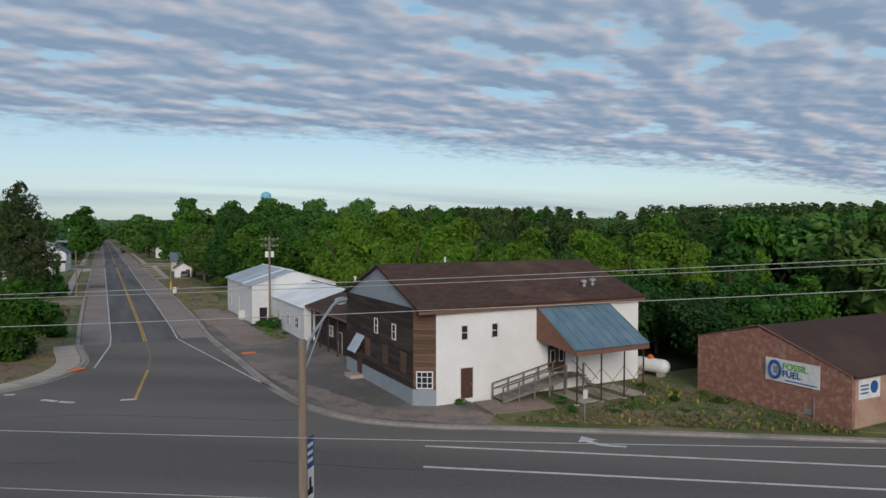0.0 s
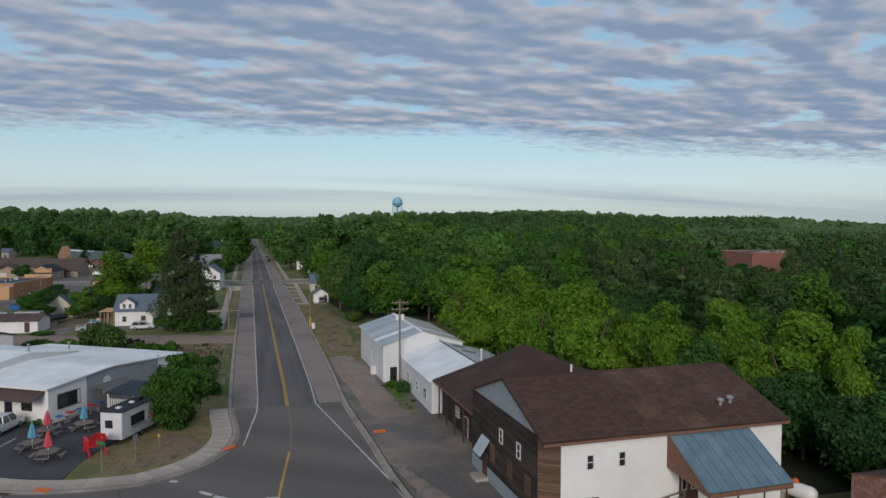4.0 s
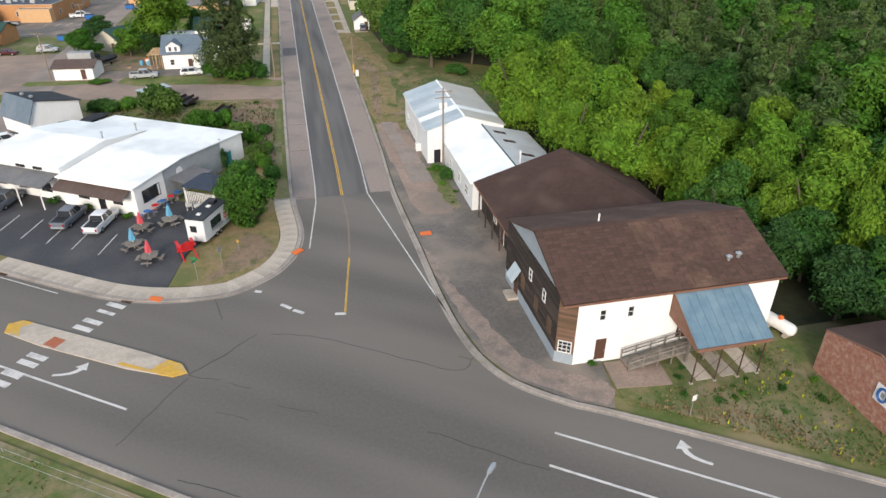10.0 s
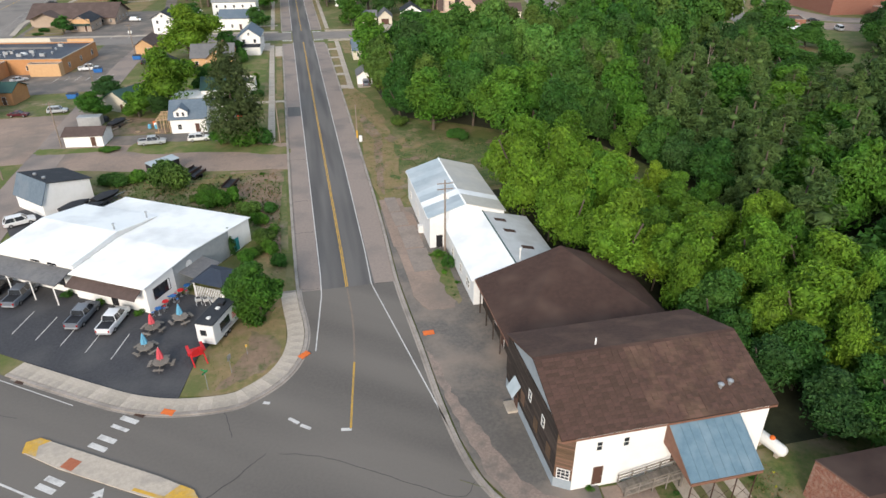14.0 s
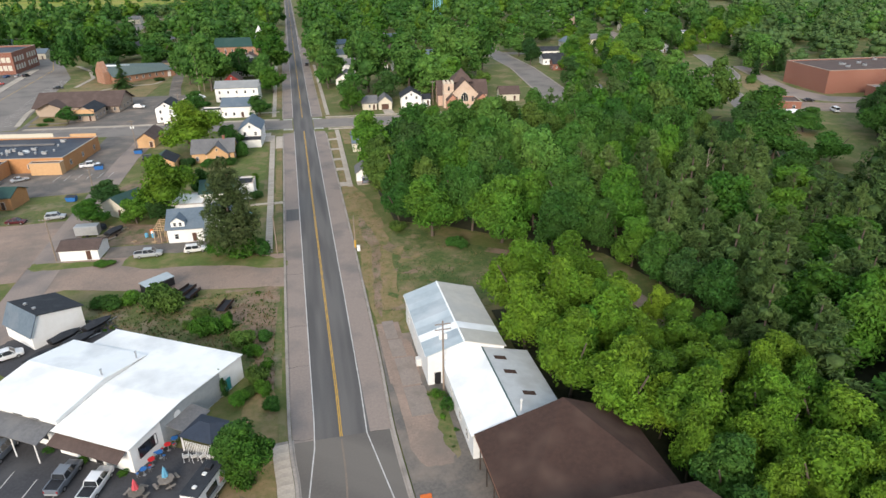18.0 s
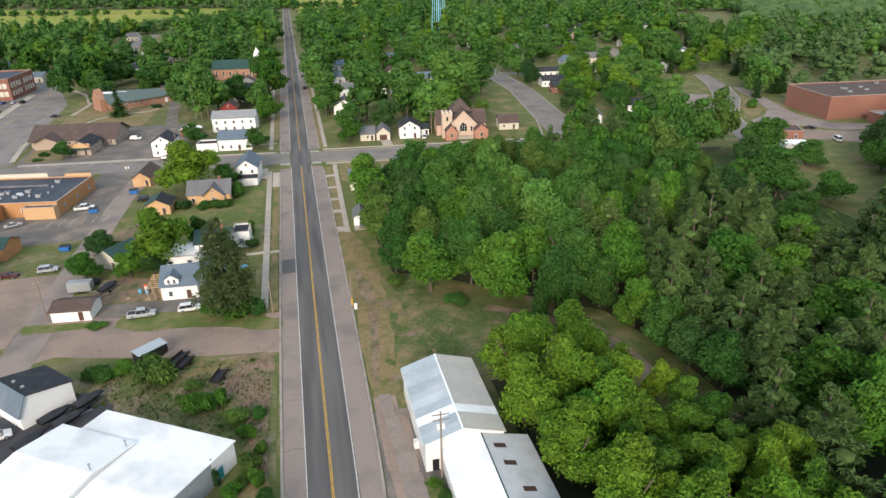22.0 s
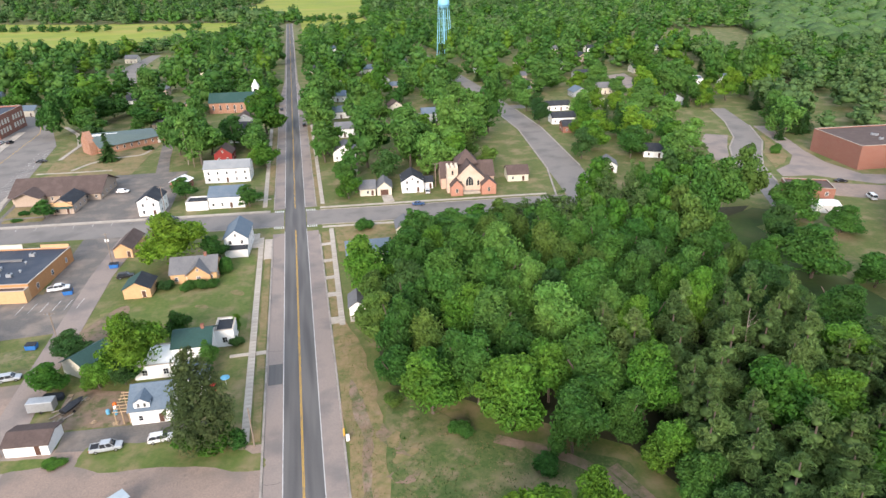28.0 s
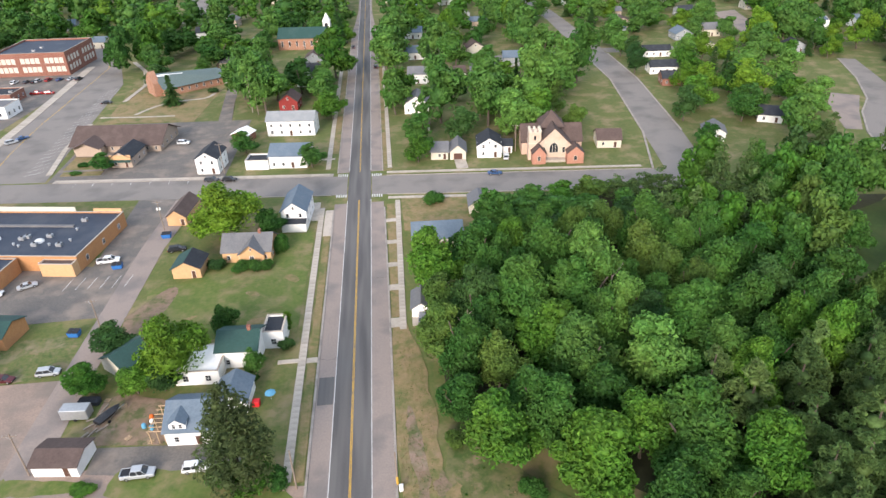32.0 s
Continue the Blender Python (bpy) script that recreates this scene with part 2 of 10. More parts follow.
M["asphalt_lane"] = material("dark_wheel_polished_asphalt", (0.098, 0.092, 0.089), (0.082, 0.077, 0.075), 3, 0.85, 0, 0.15, (0.150, 0.139, 0.131), 0.5, 0.75, flow=(90.0, 14.0, 1.0))
M["asphalt_pink"] = material("old_pinkish_asphalt", (0.298, 0.238, 0.204), (0.248, 0.200, 0.174), 2.5, 0.92, 0, 0.2, (0.145, 0.132, 0.127), 0.11, 0.7)
M["street"] = material("grey_street_asphalt", (0.235, 0.208, 0.186), (0.195, 0.174, 0.157), 2.5, 0.92, 0, 0.2, (0.135, 0.124, 0.115), 0.10, 0.8)
M["asphalt_new"] = material("dark_lot_asphalt", (0.062, 0.062, 0.068), (0.045, 0.045, 0.05), 3, 0.85, 0, 0.15, (0.1, 0.098, 0.097), 0.15, 0.6)
M["lot"] = material("patched_lot_asphalt", (0.165, 0.148, 0.132), (0.120, 0.108, 0.098), 2.2, 0.93, 0, 0.25, (0.27, 0.215, 0.175), 0.13, 0.9, mottle=PATCHY)
M["gravel"] = material("pinkish_gravel", (0.330, 0.240, 0.190), (0.250, 0.184, 0.148), 3.0, 0.95, 0, 0.5, (0.175, 0.148, 0.128), 0.10, 0.85, mottle=(*STONY, ((0.120, 0.100, 0.086), 0.30, 0.60, 0.6)))
M["grit"] = material("pinkish_road_grit", (0.31, 0.235, 0.195), (0.22, 0.17, 0.142), 4.0, 0.95, 0, 0.4, (0.15, 0.13, 0.115), 0.6, 0.8)
M["rough"] = material("rough_meadow_grass", (0.052, 0.095, 0.022), (0.100, 0.118, 0.038), 0.9, 0.95, 0, 0.6, (0.235, 0.175, 0.10), 0.13, 0.9, mottle=WEEDS)
M["scrub"] = material("weedy_bare_ground", (0.070, 0.115, 0.028), (0.155, 0.140, 0.060), 1.3, 0.95, 0, 0.6, (0.27, 0.205, 0.14), 0.17, 0.9, mottle=WEEDS)
M["concrete"] = material("weathered_concrete", (0.467, 0.402, 0.331), (0.382, 0.328, 0.271), 3, 0.9, 0, 0.15, (0.22, 0.20, 0.18), 0.4, 0.5, vary=0.10)
M["slab_pink"] = material("pinkish_worn_concrete", (0.30, 0.245, 0.21), (0.235, 0.195, 0.17), 3, 0.9, 0, 0.2, (0.19, 0.16, 0.135), 0.4, 0.6, vary=0.10)
M["kerb"] = material("kerb_concrete", (0.37, 0.32, 0.28), (0.28, 0.245, 0.215), 3, 0.9, 0, 0.15, (0.16, 0.14, 0.125), 0.3, 0.6)
M["grass"] = material("short_summer_grass", (0.085, 0.118, 0.029), (0.128, 0.130, 0.045), 1.2, 0.95, 0, 0.5, (0.25, 0.190, 0.105), 0.12, 0.9, mottle=MOWN)
M["lawn"] = material("green_lawn", (0.082, 0.128, 0.026), (0.125, 0.146, 0.040), 1.0, 0.95, 0, 0.5, (0.235, 0.180, 0.095), 0.17, 0.85, mottle=MOWN)
M["dry"] = material("dry_verge_grass", (0.275, 0.190, 0.100), (0.195, 0.150, 0.068), 1.1, 0.95, 0, 0.5, (0.088, 0.118, 0.034), 0.14, 0.8, mottle=(MOWN[0], WEEDS[1], MOWN[2]))
M["field"] = material("yellow_green_field", (0.245, 0.275, 0.030), (0.180, 0.230, 0.028), 0.03, 0.95, 0, 0, (0.32, 0.265, 0.065), 0.012, 0.8, stretch=(0.5, 1.6, 1), mottle=(((0.10, 0.150, 0.036), 0.02, 0.52, 0.6),))
# deep green grass, darkened further: the trees' shade is painted into its colour
M["meadow"] = material("deep_green_shaded_meadow", (0.036, 0.068, 0.017), (0.048, 0.074, 0.021), 0.9, 0.95, 0, 0.5, (0.088, 0.092, 0.036), 0.06, 0.6, mottle=(WEEDS[0],))
# leaf litter in a dark tone that also holds painted shade below the crowns
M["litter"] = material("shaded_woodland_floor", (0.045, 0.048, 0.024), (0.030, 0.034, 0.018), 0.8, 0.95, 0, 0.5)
M["barn_red"] = material("barn_red_paint", (0.26, 0.035, 0.03), (0.20, 0.028, 0.025), 1.5, 0.8, stripes=("Z", 2.4, 0.9))
M["dirt"] = material("bare_dirt", (0.255, 0.170, 0.118), (0.190, 0.132, 0.090), 1.2, 0.95, 0, 0.4, (0.115, 0.120, 0.045), 0.28, 0.8, mottle=(WEEDS[0], STONY[1]))
M["white_line"] = material("white_road_paint", (0.62, 0.60, 0.57), (0.5, 0.48, 0.46), 6, 0.8, stain=(0.2, 0.19, 0.18), stain_scale=0.9, stain_amount=0.5)
M["yellow_line"] = material("yellow_road_paint", (0.62, 0.36, 0.06), (0.48, 0.28, 0.06), 5, 0.8, stain=(0.22, 0.17, 0.1), stain_scale=0.5, stain_amount=0.6)
M["tar"] = material("crack_sealing_tar", (0.062, 0.058, 0.055), None, 2, 0.7)
M["white_wall"] = material("white_painted_wall", (0.82, 0.812, 0.79), (0.77, 0.762, 0.74), 0.8, 0.7, 0, 0.1, (0.62, 0.59, 0.54), 0.25, 0.35)
M["white_metal"] = material("white_metal_siding", (0.69, 0.70, 0.70), (0.63, 0.64, 0.645), 1.5, 0.5, 0, 0.0, (0.52, 0.53, 0.53), 0.2, 0.4, stripes=("X", 1.6, 0.9))
M["white_roof"] = material("white_metal_roof", (0.86, 0.865, 0.855), (0.82, 0.825, 0.815), 0.6, 0.5, 0, 0.0, (0.56, 0.57, 0.565), 0.15, 0.6)
M["steel_roof"] = material("blue_grey_steel_roof", (0.40, 0.46, 0.49), (0.35, 0.41, 0.44), 1.2, 0.5, 0.1, 0.0, (0.50, 0.54, 0.56), 0.2, 0.8, vary=0.10)
M["tan_roof"] = material("tan_weathered_metal_roof", (0.50, 0.475, 0.42), (0.44, 0.415, 0.365), 0.9, 0.6, 0.0, 0.0, (0.40, 0.39, 0.37), 0.2, 0.7, vary=0.06)
M["pale_roof"] = material("pale_grey_metal_roof", (0.52, 0.53, 0.53), (0.46, 0.47, 0.47), 0.9, 0.55, 0.0, 0.0, (0.36, 0.35, 0.34), 0.25, 0.7)
M["brown_roof"] = material("brown_worn_shingles", (0.090, 0.049, 0.036), (0.064, 0.037, 0.029), 2.4, 0.9, 0, 0.4, (0.150, 0.088, 0.060), 0.35, 0.6, vary=0.18, mottle=(((0.190, 0.126, 0.092), 2.2, 0.60, 0.5),))
M["brown_roof_sheet"] = material("brown_worn_shingle_sheet", (0.090, 0.049, 0.036), (0.064, 0.037, 0.029), 2.4, 0.9, 0, 0.4, (0.150, 0.088, 0.060), 0.35, 0.6, island=0.18, mottle=(((0.190, 0.126, 0.092), 2.2, 0.60, 0.5),))
M["brick_old"] = material("old_worn_red_brick", (0.30, 0.100, 0.062), (0.19, 0.066, 0.045), 4.0, 0.92, 0, 0.5, (0.46, 0.33, 0.26), 2.6, 0.5, tabs=("wall", 0.22, 0.075, 0.012, (0.34, 0.11, 0.066), (0.17, 0.060, 0.042), (0.40, 0.30, 0.24), 0.6))
M["hip_roof"] = material("dark_brown_shingles", (0.068, 0.037, 0.028), (0.050, 0.028, 0.022), 1.6, 0.9, 0, 0.3, (0.098, 0.060, 0.046), 0.2, 0.8)
M["canopy_roof"] = material("teal_grey_canopy_metal", (0.17, 0.26, 0.31), (0.13, 0.21, 0.26), 1.0, 0.4, 0.4, 0.0, (0.26, 0.34, 0.38), 0.4, 0.6)
M["wood_dark"] = material("weathered_dark_boards", (0.050, 0.036, 0.029), (0.032, 0.025, 0.022), 2.5, 0.9, 0, 0.3, (0.085, 0.065, 0.052), 0.35, 0.6, vary=0.35, stretch=(0.4, 0.4, 5))
M["wood_warm"] = material("weathered_brown_boards", (0.17, 0.10, 0.062), (0.11, 0.067, 0.045), 2.5, 0.9, 0, 0.3, (0.08, 0.055, 0.042), 0.5, 0.6, vary=0.3, stretch=(0.4, 0.4, 5))
M["wood_grey"] = material("grey_weathered_timber", (0.23, 0.20, 0.17), (0.16, 0.14, 0.12), 3, 0.9, 0, 0.2, (0.10, 0.09, 0.08), 0.6, 0.5, vary=0.2)
M["new_timber"] = material("pale_new_timber", (0.46, 0.33, 0.20), (0.38, 0.26, 0.155), 3, 0.85, vary=0.2)
M["pole_wood"] = material("weathered_pole_wood", (0.27, 0.21, 0.165), (0.19, 0.15, 0.12), 2, 0.9, 0, 0.2, stretch=(4, 4, 0.3))
M["gable_grey"] = material("blue_grey_gable_boards", (0.30, 0.34, 0.37), (0.25, 0.29, 0.32), 1.2, 0.8, 0, 0.1, stripes=("Z", 2.0, 0.85))
M["brick_red"] = material("dark_red_brick", (0.25, 0.095, 0.065), (0.20, 0.075, 0.052), 2.0, 0.92, 0, 0.3, (0.30, 0.14, 0.10), 0.10, 0.5, tabs=("wall", 0.23, 0.08, 0.012, (0.27, 0.10, 0.068), (0.19, 0.07, 0.05), (0.33, 0.24, 0.19), 0.5))
M["brick_tan"] = material("pale_worn_brick", (0.44, 0.28, 0.20), (0.34, 0.20, 0.14), 5.0, 0.92, 0, 0.3, (0.27, 0.11, 0.075), 0.5, 0.7, tabs=("wall", 0.22, 0.075, 0.012, (0.45, 0.29, 0.2), (0.34, 0.19, 0.13), (0.5, 0.42, 0.35), 0.6))
M["brick_brown"] = material("brown_red_brick", (0.36, 0.185, 0.115), (0.29, 0.145, 0.09), 2.5, 0.9, 0, 0.2, (0.26, 0.12, 0.075), 0.3, 0.5, tabs=("wall", 0.23, 0.08, 0.012, (0.38, 0.19, 0.12), (0.28, 0.135, 0.085), (0.4, 0.3, 0.24), 0.5))
M["brick_orange"] = material("orange_brick", (0.50, 0.25, 0.11), (0.42, 0.20, 0.085), 3.0, 0.9, 0, 0.2, (0.34, 0.17, 0.085), 0.3, 0.5, stripes=("Z", 4.2, 1.1))
M["peach"] = material("peach_siding", (0.58, 0.36, 0.19), (0.52, 0.31, 0.16), 1.5, 0.8, stripes=("Z", 2.4, 0.9))
M["cream"] = material("cream_siding", (0.60, 0.55, 0.45), (0.54, 0.49, 0.40), 1.5, 0.8, stripes=("Z", 2.4, 0.92))
M["pink"] = material("pale_pink_brick", (0.58, 0.40, 0.31), (0.50, 0.33, 0.26), 2.5, 0.9, 0, 0.2, (0.42, 0.25, 0.19), 0.3, 0.5)
M["pink_pale"] = material("pale_cream_pink_brick", (0.60, 0.47, 0.37), (0.52, 0.39, 0.30), 2.5, 0.9, 0, 0.2, (0.46, 0.31, 0.23), 0.4, 0.5)
M["brick_pink"] = material("salmon_red_brick", (0.47, 0.235, 0.165), (0.39, 0.185, 0.13), 2.5, 0.9, 0, 0.2, (0.34, 0.16, 0.11), 0.3, 0.5)
M["blind"] = material("pale_window_blinds", (0.62, 0.58, 0.47), (0.50, 0.46, 0.37), 1.5, 0.4)
M["tan"] = material("tan_brick", (0.42, 0.33, 0.26), (0.36, 0.28, 0.22), 2.5, 0.9)
M["grey_wall"] = material("grey_siding", (0.32, 0.34, 0.35), (0.27, 0.29, 0.30), 1.5, 0.75, stripes=("Z", 2.4, 0.9))
M["roof_black"] = material("black_shingle_roof", (0.035, 0.04, 0.048), (0.025, 0.028, 0.034), 2.5, 0.9, 0, 0.3, (0.06, 0.062, 0.068), 0.4, 0.6)
M["roof_blue"] = material("blue_black_membrane_roof", (0.030, 0.042, 0.065), (0.024, 0.032, 0.05), 1.5, 0.6, 0, 0.1, (0.06, 0.068, 0.085), 0.15, 0.7)
M["roof_slate"] = material("slate_blue_roof", (0.13, 0.17, 0.21), (0.10, 0.135, 0.17), 2.0, 0.85, 0, 0.2, (0.17, 0.2, 0.23), 0.3, 0.5)
M["roof_grey"] = material("grey_shingle_roof", (0.16, 0.16, 0.165), (0.12, 0.12, 0.125), 2.5, 0.9, 0, 0.3, (0.2, 0.195, 0.19), 0.3, 0.5)
M["roof_pale"] = material("pale_grey_shingle_roof", (0.26, 0.27, 0.275), (0.21, 0.22, 0.225), 2.2, 0.9, 0, 0.3, (0.32, 0.32, 0.31), 0.3, 0.5)
M["roof_green"] = material("dark_green_roof", (0.025, 0.07, 0.06), (0.02, 0.055, 0.047), 2.0, 0.7, 0, 0.1, (0.045, 0.085, 0.075), 0.3, 0.5)
M["roof_brown"] = material("brown_shingle_roof", (0.105, 0.072, 0.062), (0.08, 0.055, 0.048), 2.0, 0.9, 0, 0.3, (0.14, 0.10, 0.085), 0.3, 0.5)
M["roof_green_grey"] = material("green_grey_shingle_roof", (0.12, 0.16, 0.155), (0.09, 0.125, 0.12), 2.0, 0.9, 0, 0.2)
M["trim_white"] = material("white_trim_paint", (0.75, 0.74, 0.72), None, 2, 0.6)
M["trim_brown"] = material("brown_trim_paint", (0.22, 0.11, 0.075), None, 2, 0.7)
M["door_brown"] = material("brown_door_paint", (0.10, 0.05, 0.035), None, 2, 0.6)
M["glass"] = material("dark_window_glass", (0.02, 0.023, 0.027), (0.03, 0.034, 0.04), 1.0, 0.08, spec=0.6)
M["rust"] = material("rusty_steel", (0.09, 0.05, 0.035), (0.06, 0.035, 0.028), 3, 0.8, 0.3)
M["dark_metal"] = material("dark_metal", (0.04, 0.04, 0.045), None, 3, 0.5, 0.6)
M["grey_metal"] = material("galvanised_metal", (0.42, 0.43, 0.44), (0.36, 0.37, 0.38), 2, 0.45, 0.6)
M["wire"] = material("wire_metal", (0.40, 0.40, 0.39), None, 2, 0.6, 0.0)
M["tank"] = material("white_tank_paint", (0.78, 0.77, 0.74), (0.70, 0.69, 0.66), 1, 0.4)
M["orange"] = material("orange_paint", (0.75, 0.16, 0.03), None, 2, 0.5)
M["red"] = material("red_paint", (0.62, 0.025, 0.03), (0.52, 0.02, 0.025), 2, 0.5)
M["blue"] = material("blue_paint", (0.03, 0.16, 0.45), None, 2, 0.5)
M["sky_blue"] = material("light_blue_fabric", (0.12, 0.36, 0.52), None, 3, 0.8)
M["coral"] = material("coral_fabric", (0.62, 0.09, 0.11), None, 3, 0.8)
M["green_sign"] = material("green_sign_face", (0.02, 0.22, 0.08), None, 2, 0.5)
M["faded_line"] = material("faded_line_ghost", (0.245, 0.185, 0.140), (0.195, 0.155, 0.125), 5, 0.85, stain=(0.15, 0.13, 0.115), stain_scale=0.5, stain_amount=0.6)
M["yellow"] = material("yellow_kerb_paint", (0.62, 0.36, 0.05), (0.48, 0.28, 0.06), 3, 0.8, stain=(0.4, 0.33, 0.22), stain_scale=0.8, stain_amount=0.6)
M["tactile"] = material("terracotta_tactile_paving", (0.40, 0.13, 0.07), None, 4, 0.9)
M["tower_blue"] = material("pale_blue_tower_paint", (0.24, 0.52, 0.66), (0.20, 0.46, 0.60), 0.5, 0.5)
M["tyre"] = material("black_rubber", (0.018, 0.018, 0.019), None, 3, 0.85)
M["chrome"] = material("bright_wheel_metal", (0.55, 0.55, 0.56), None, 2, 0.3, 0.8)
M["lamp_red"] = material("red_lamp_lens", (0.35, 0.01, 0.01), None, 2, 0.2)
M["lamp_white"] = material("clear_lamp_lens", (0.7, 0.7, 0.68), None, 2, 0.15)
M["sign_blue"] = material("blue_sign_print", (0.03, 0.10, 0.30), None, 2, 0.5)
M["sign_green"] = material("green_sign_print", (0.12, 0.45, 0.08), None, 2, 0.5)
M["teal"] = material("teal_door_paint", (0.03, 0.30, 0.30), None, 2, 0.5)
M["bark"] = material("grey_brown_bark", (0.12, 0.095, 0.075), (0.08, 0.062, 0.05), 3, 0.95, 0, 0.4)
M["dead"] = material("bare_dead_wood", (0.33, 0.28, 0.23), (0.24, 0.2, 0.165), 3, 0.95)
M["stalk"] = material("dry_grass_stalks", (0.29, 0.205, 0.105), (0.21, 0.15, 0.078), 2, 0.9, island=0.2)
M["flower"] = material("yellow_wild_flowers", (0.44, 0.42, 0.03), (0.30, 0.33, 0.03), 2, 0.8, island=0.2)
LEAF = {}
for key, a, b in (("mid", (0.054, 0.152, 0.024), (0.037, 0.112, 0.019)), ("bright", (0.130, 0.248, 0.020), (0.092, 0.196, 0.017)),
                  ("dark", (0.043, 0.110, 0.025), (0.032, 0.086, 0.021)), ("fresh", (0.094, 0.216, 0.040), (0.070, 0.172, 0.032)), ("pine", (0.102, 0.178, 0.050), (0.074, 0.136, 0.038)),
                  ("fir", (0.092, 0.128, 0.044), (0.068, 0.098, 0.034)), ("olive", (0.092, 0.170, 0.030), (0.068, 0.132, 0.025)), ("vivid", (0.074, 0.190, 0.020), (0.055, 0.152, 0.016))):
    LEAF[key] = material(key + "_foliage", a, b, 0.6, 0.7, vary=0.24, island=0.16 if key in ("bright", "fresh", "vivid") else 0.11, translucent=0.27, spec=0.25)
# far leaves paler and bluer than near ones: distance haze mixed into the colour
LEAF["far"] = material("hazed_far_woods_foliage", (0.110, 0.192, 0.064), (0.076, 0.146, 0.050), 0.05, 0.8, island=0.12, spec=0.15, translucent=0.25)


def paint(name, c, rough=0.35, metal=0.2):
    return material(name, c, tuple(v * 0.92 for v in c), 1.0, rough, metal, spec=0.5)


# ---- mesh helpers ----
class Mesh:
    """Gathers boxes, prisms, tubes and sheets into one mesh."""

    def __init__(self):
        self.v, self.f = [], []

    def add(self, verts, faces):
        n = len(self.v)
        self.v += [tuple(p) for p in verts]
        self.f += [tuple(i + n for i in f) for f in faces]
        return self

    def box(self, x0, y0, z0, x1, y1, z1):
        return self.add([(x0, y0, z0), (x1, y0, z0), (x1, y1, z0), (x0, y1, z0), (x0, y0, z1), (x1, y0, z1), (x1, y1, z1), (x0, y1, z1)],
                        [(3, 2, 1, 0), (4, 5, 6, 7), (0, 1, 5, 4), (1, 2, 6, 5), (2, 3, 7, 6), (3, 0, 4, 7)])

    def soft_box(self, x0, y0, z0, x1, y1, z1, r):
        """A box with its upright and upper edges cut off."""
        base = [(x0 + r, y0), (x1 - r, y0), (x1, y0 + r), (x1, y1 - r), (x1 - r, y1), (x0 + r, y1), (x0, y1 - r), (x0, y0 + r)]
        cx, cy = (x0 + x1) / 2, (y0 + y1) / 2
        kx, ky = 1 - 2 * r / max(x1 - x0, 1e-6), 1 - 2 * r / max(y1 - y0, 1e-6)
        return self.loft([[(x, y, z0) for x, y in base], [(x, y, z1 - r) for x, y in base],
                          [(cx + (x - cx) * kx, cy + (y - cy) * ky, z1) for x, y in base]])

    def loft(self, rings, caps=True):
        n, k = len(self.v), len(rings[0])
        for ring in rings:
            self.v += [tuple(p) for p in ring]
        for a in range(len(rings) - 1):
            for i in range(k):
                j = (i + 1) % k
                self.f.append((n + a * k + i, n + a * k + j, n + (a + 1) * k + j, n + (a + 1) * k + i))
        if caps:
            self.f.append(tuple(n + i for i in reversed(range(k))))
            self.f.append(tuple(n + (len(rings) - 1) * k + i for i in range(k)))
        return self

    def prism(self, poly, z0, z1):
        if sum(a[0] * b[1] - b[0] * a[1] for a, b in zip(poly, poly[1:] + poly[:1])) < 0:
            poly = poly[::-1]
        return self.loft([[(x, y, z0) for x, y in poly], [(x, y, z1) for x, y in poly]])

    def tube(self, pts, r0, r1=None, n=8):
        r1 = r0 if r1 is None else r1
        pts = [Vector(p) for p in pts]
        rings = []
        for i, p in enumerate(pts):
            d = (pts[min(i + 1, len(pts) - 1)] - pts[max(i - 1, 0)]).normalized()
            a = d.cross(Vector((0, 0, 1)) if abs(d.z) < 0.9 else Vector((1, 0, 0))).normalized()
            b = d.cross(a)
            r = r0 + (r1 - r0) * i / (len(pts) - 1)
            rings.append([p + r * (math.cos(2 * math.pi * k / n) * a + math.sin(2 * math.pi * k / n) * b) for k in range(n)])
        return self.loft(rings)

    def lathe(self, profile, n=16, at=(0, 0, 0)):
        return self.loft([[(at[0] + r * math.cos(2 * math.pi * k / n), at[1] + r * math.sin(2 * math.pi * k / n), at[2] + z) for k in range(n)] for r, z in profile])

    def slab(self, quad, t):
        """A flat four- or more-sided sheet of thickness t below the given corners."""
        q = [Vector(p) for p in quad]
        nrm = (q[1] - q[0]).cross(q[2] - q[0]).normalized()
        if nrm.z < 0:
            q, nrm = q[::-1], -nrm
        return self.loft([[p - nrm * t for p in q], q])

    def data(self, name, mat, smooth=False):
        me = bpy.data.meshes.new(name)
        me.from_pydata(self.v, [], self.f)
        me.materials.append(mat)
        if smooth:
            me.polygons.foreach_set("use_smooth", [True] * len(me.polygons))
        me.update()
        return me


def part(name, mesh, mat, parent=None, label="", smooth=False, at=None):
    ob = new(name, mesh if isinstance(mesh, bpy.types.Mesh) else mesh.data(name, mat, smooth))
    if parent:
        ob.parent = parent
    if at is not None:
        ob.matrix_basis = at
    if label:
        ob["label"] = label
    return ob


def thing(name, m=None, label="", category="", group="", kind=""):
    ob = new(name)
    ob.empty_display_size = 0.3
    if m is not None:
        ob.matrix_basis = m
    return tagged(ob, label, category, group, kind)


def structure(name, mesh, mat, label, category=""):
    return tagged(part(name, mesh, mat), label, category or name.replace("_", " "), kind="structure")


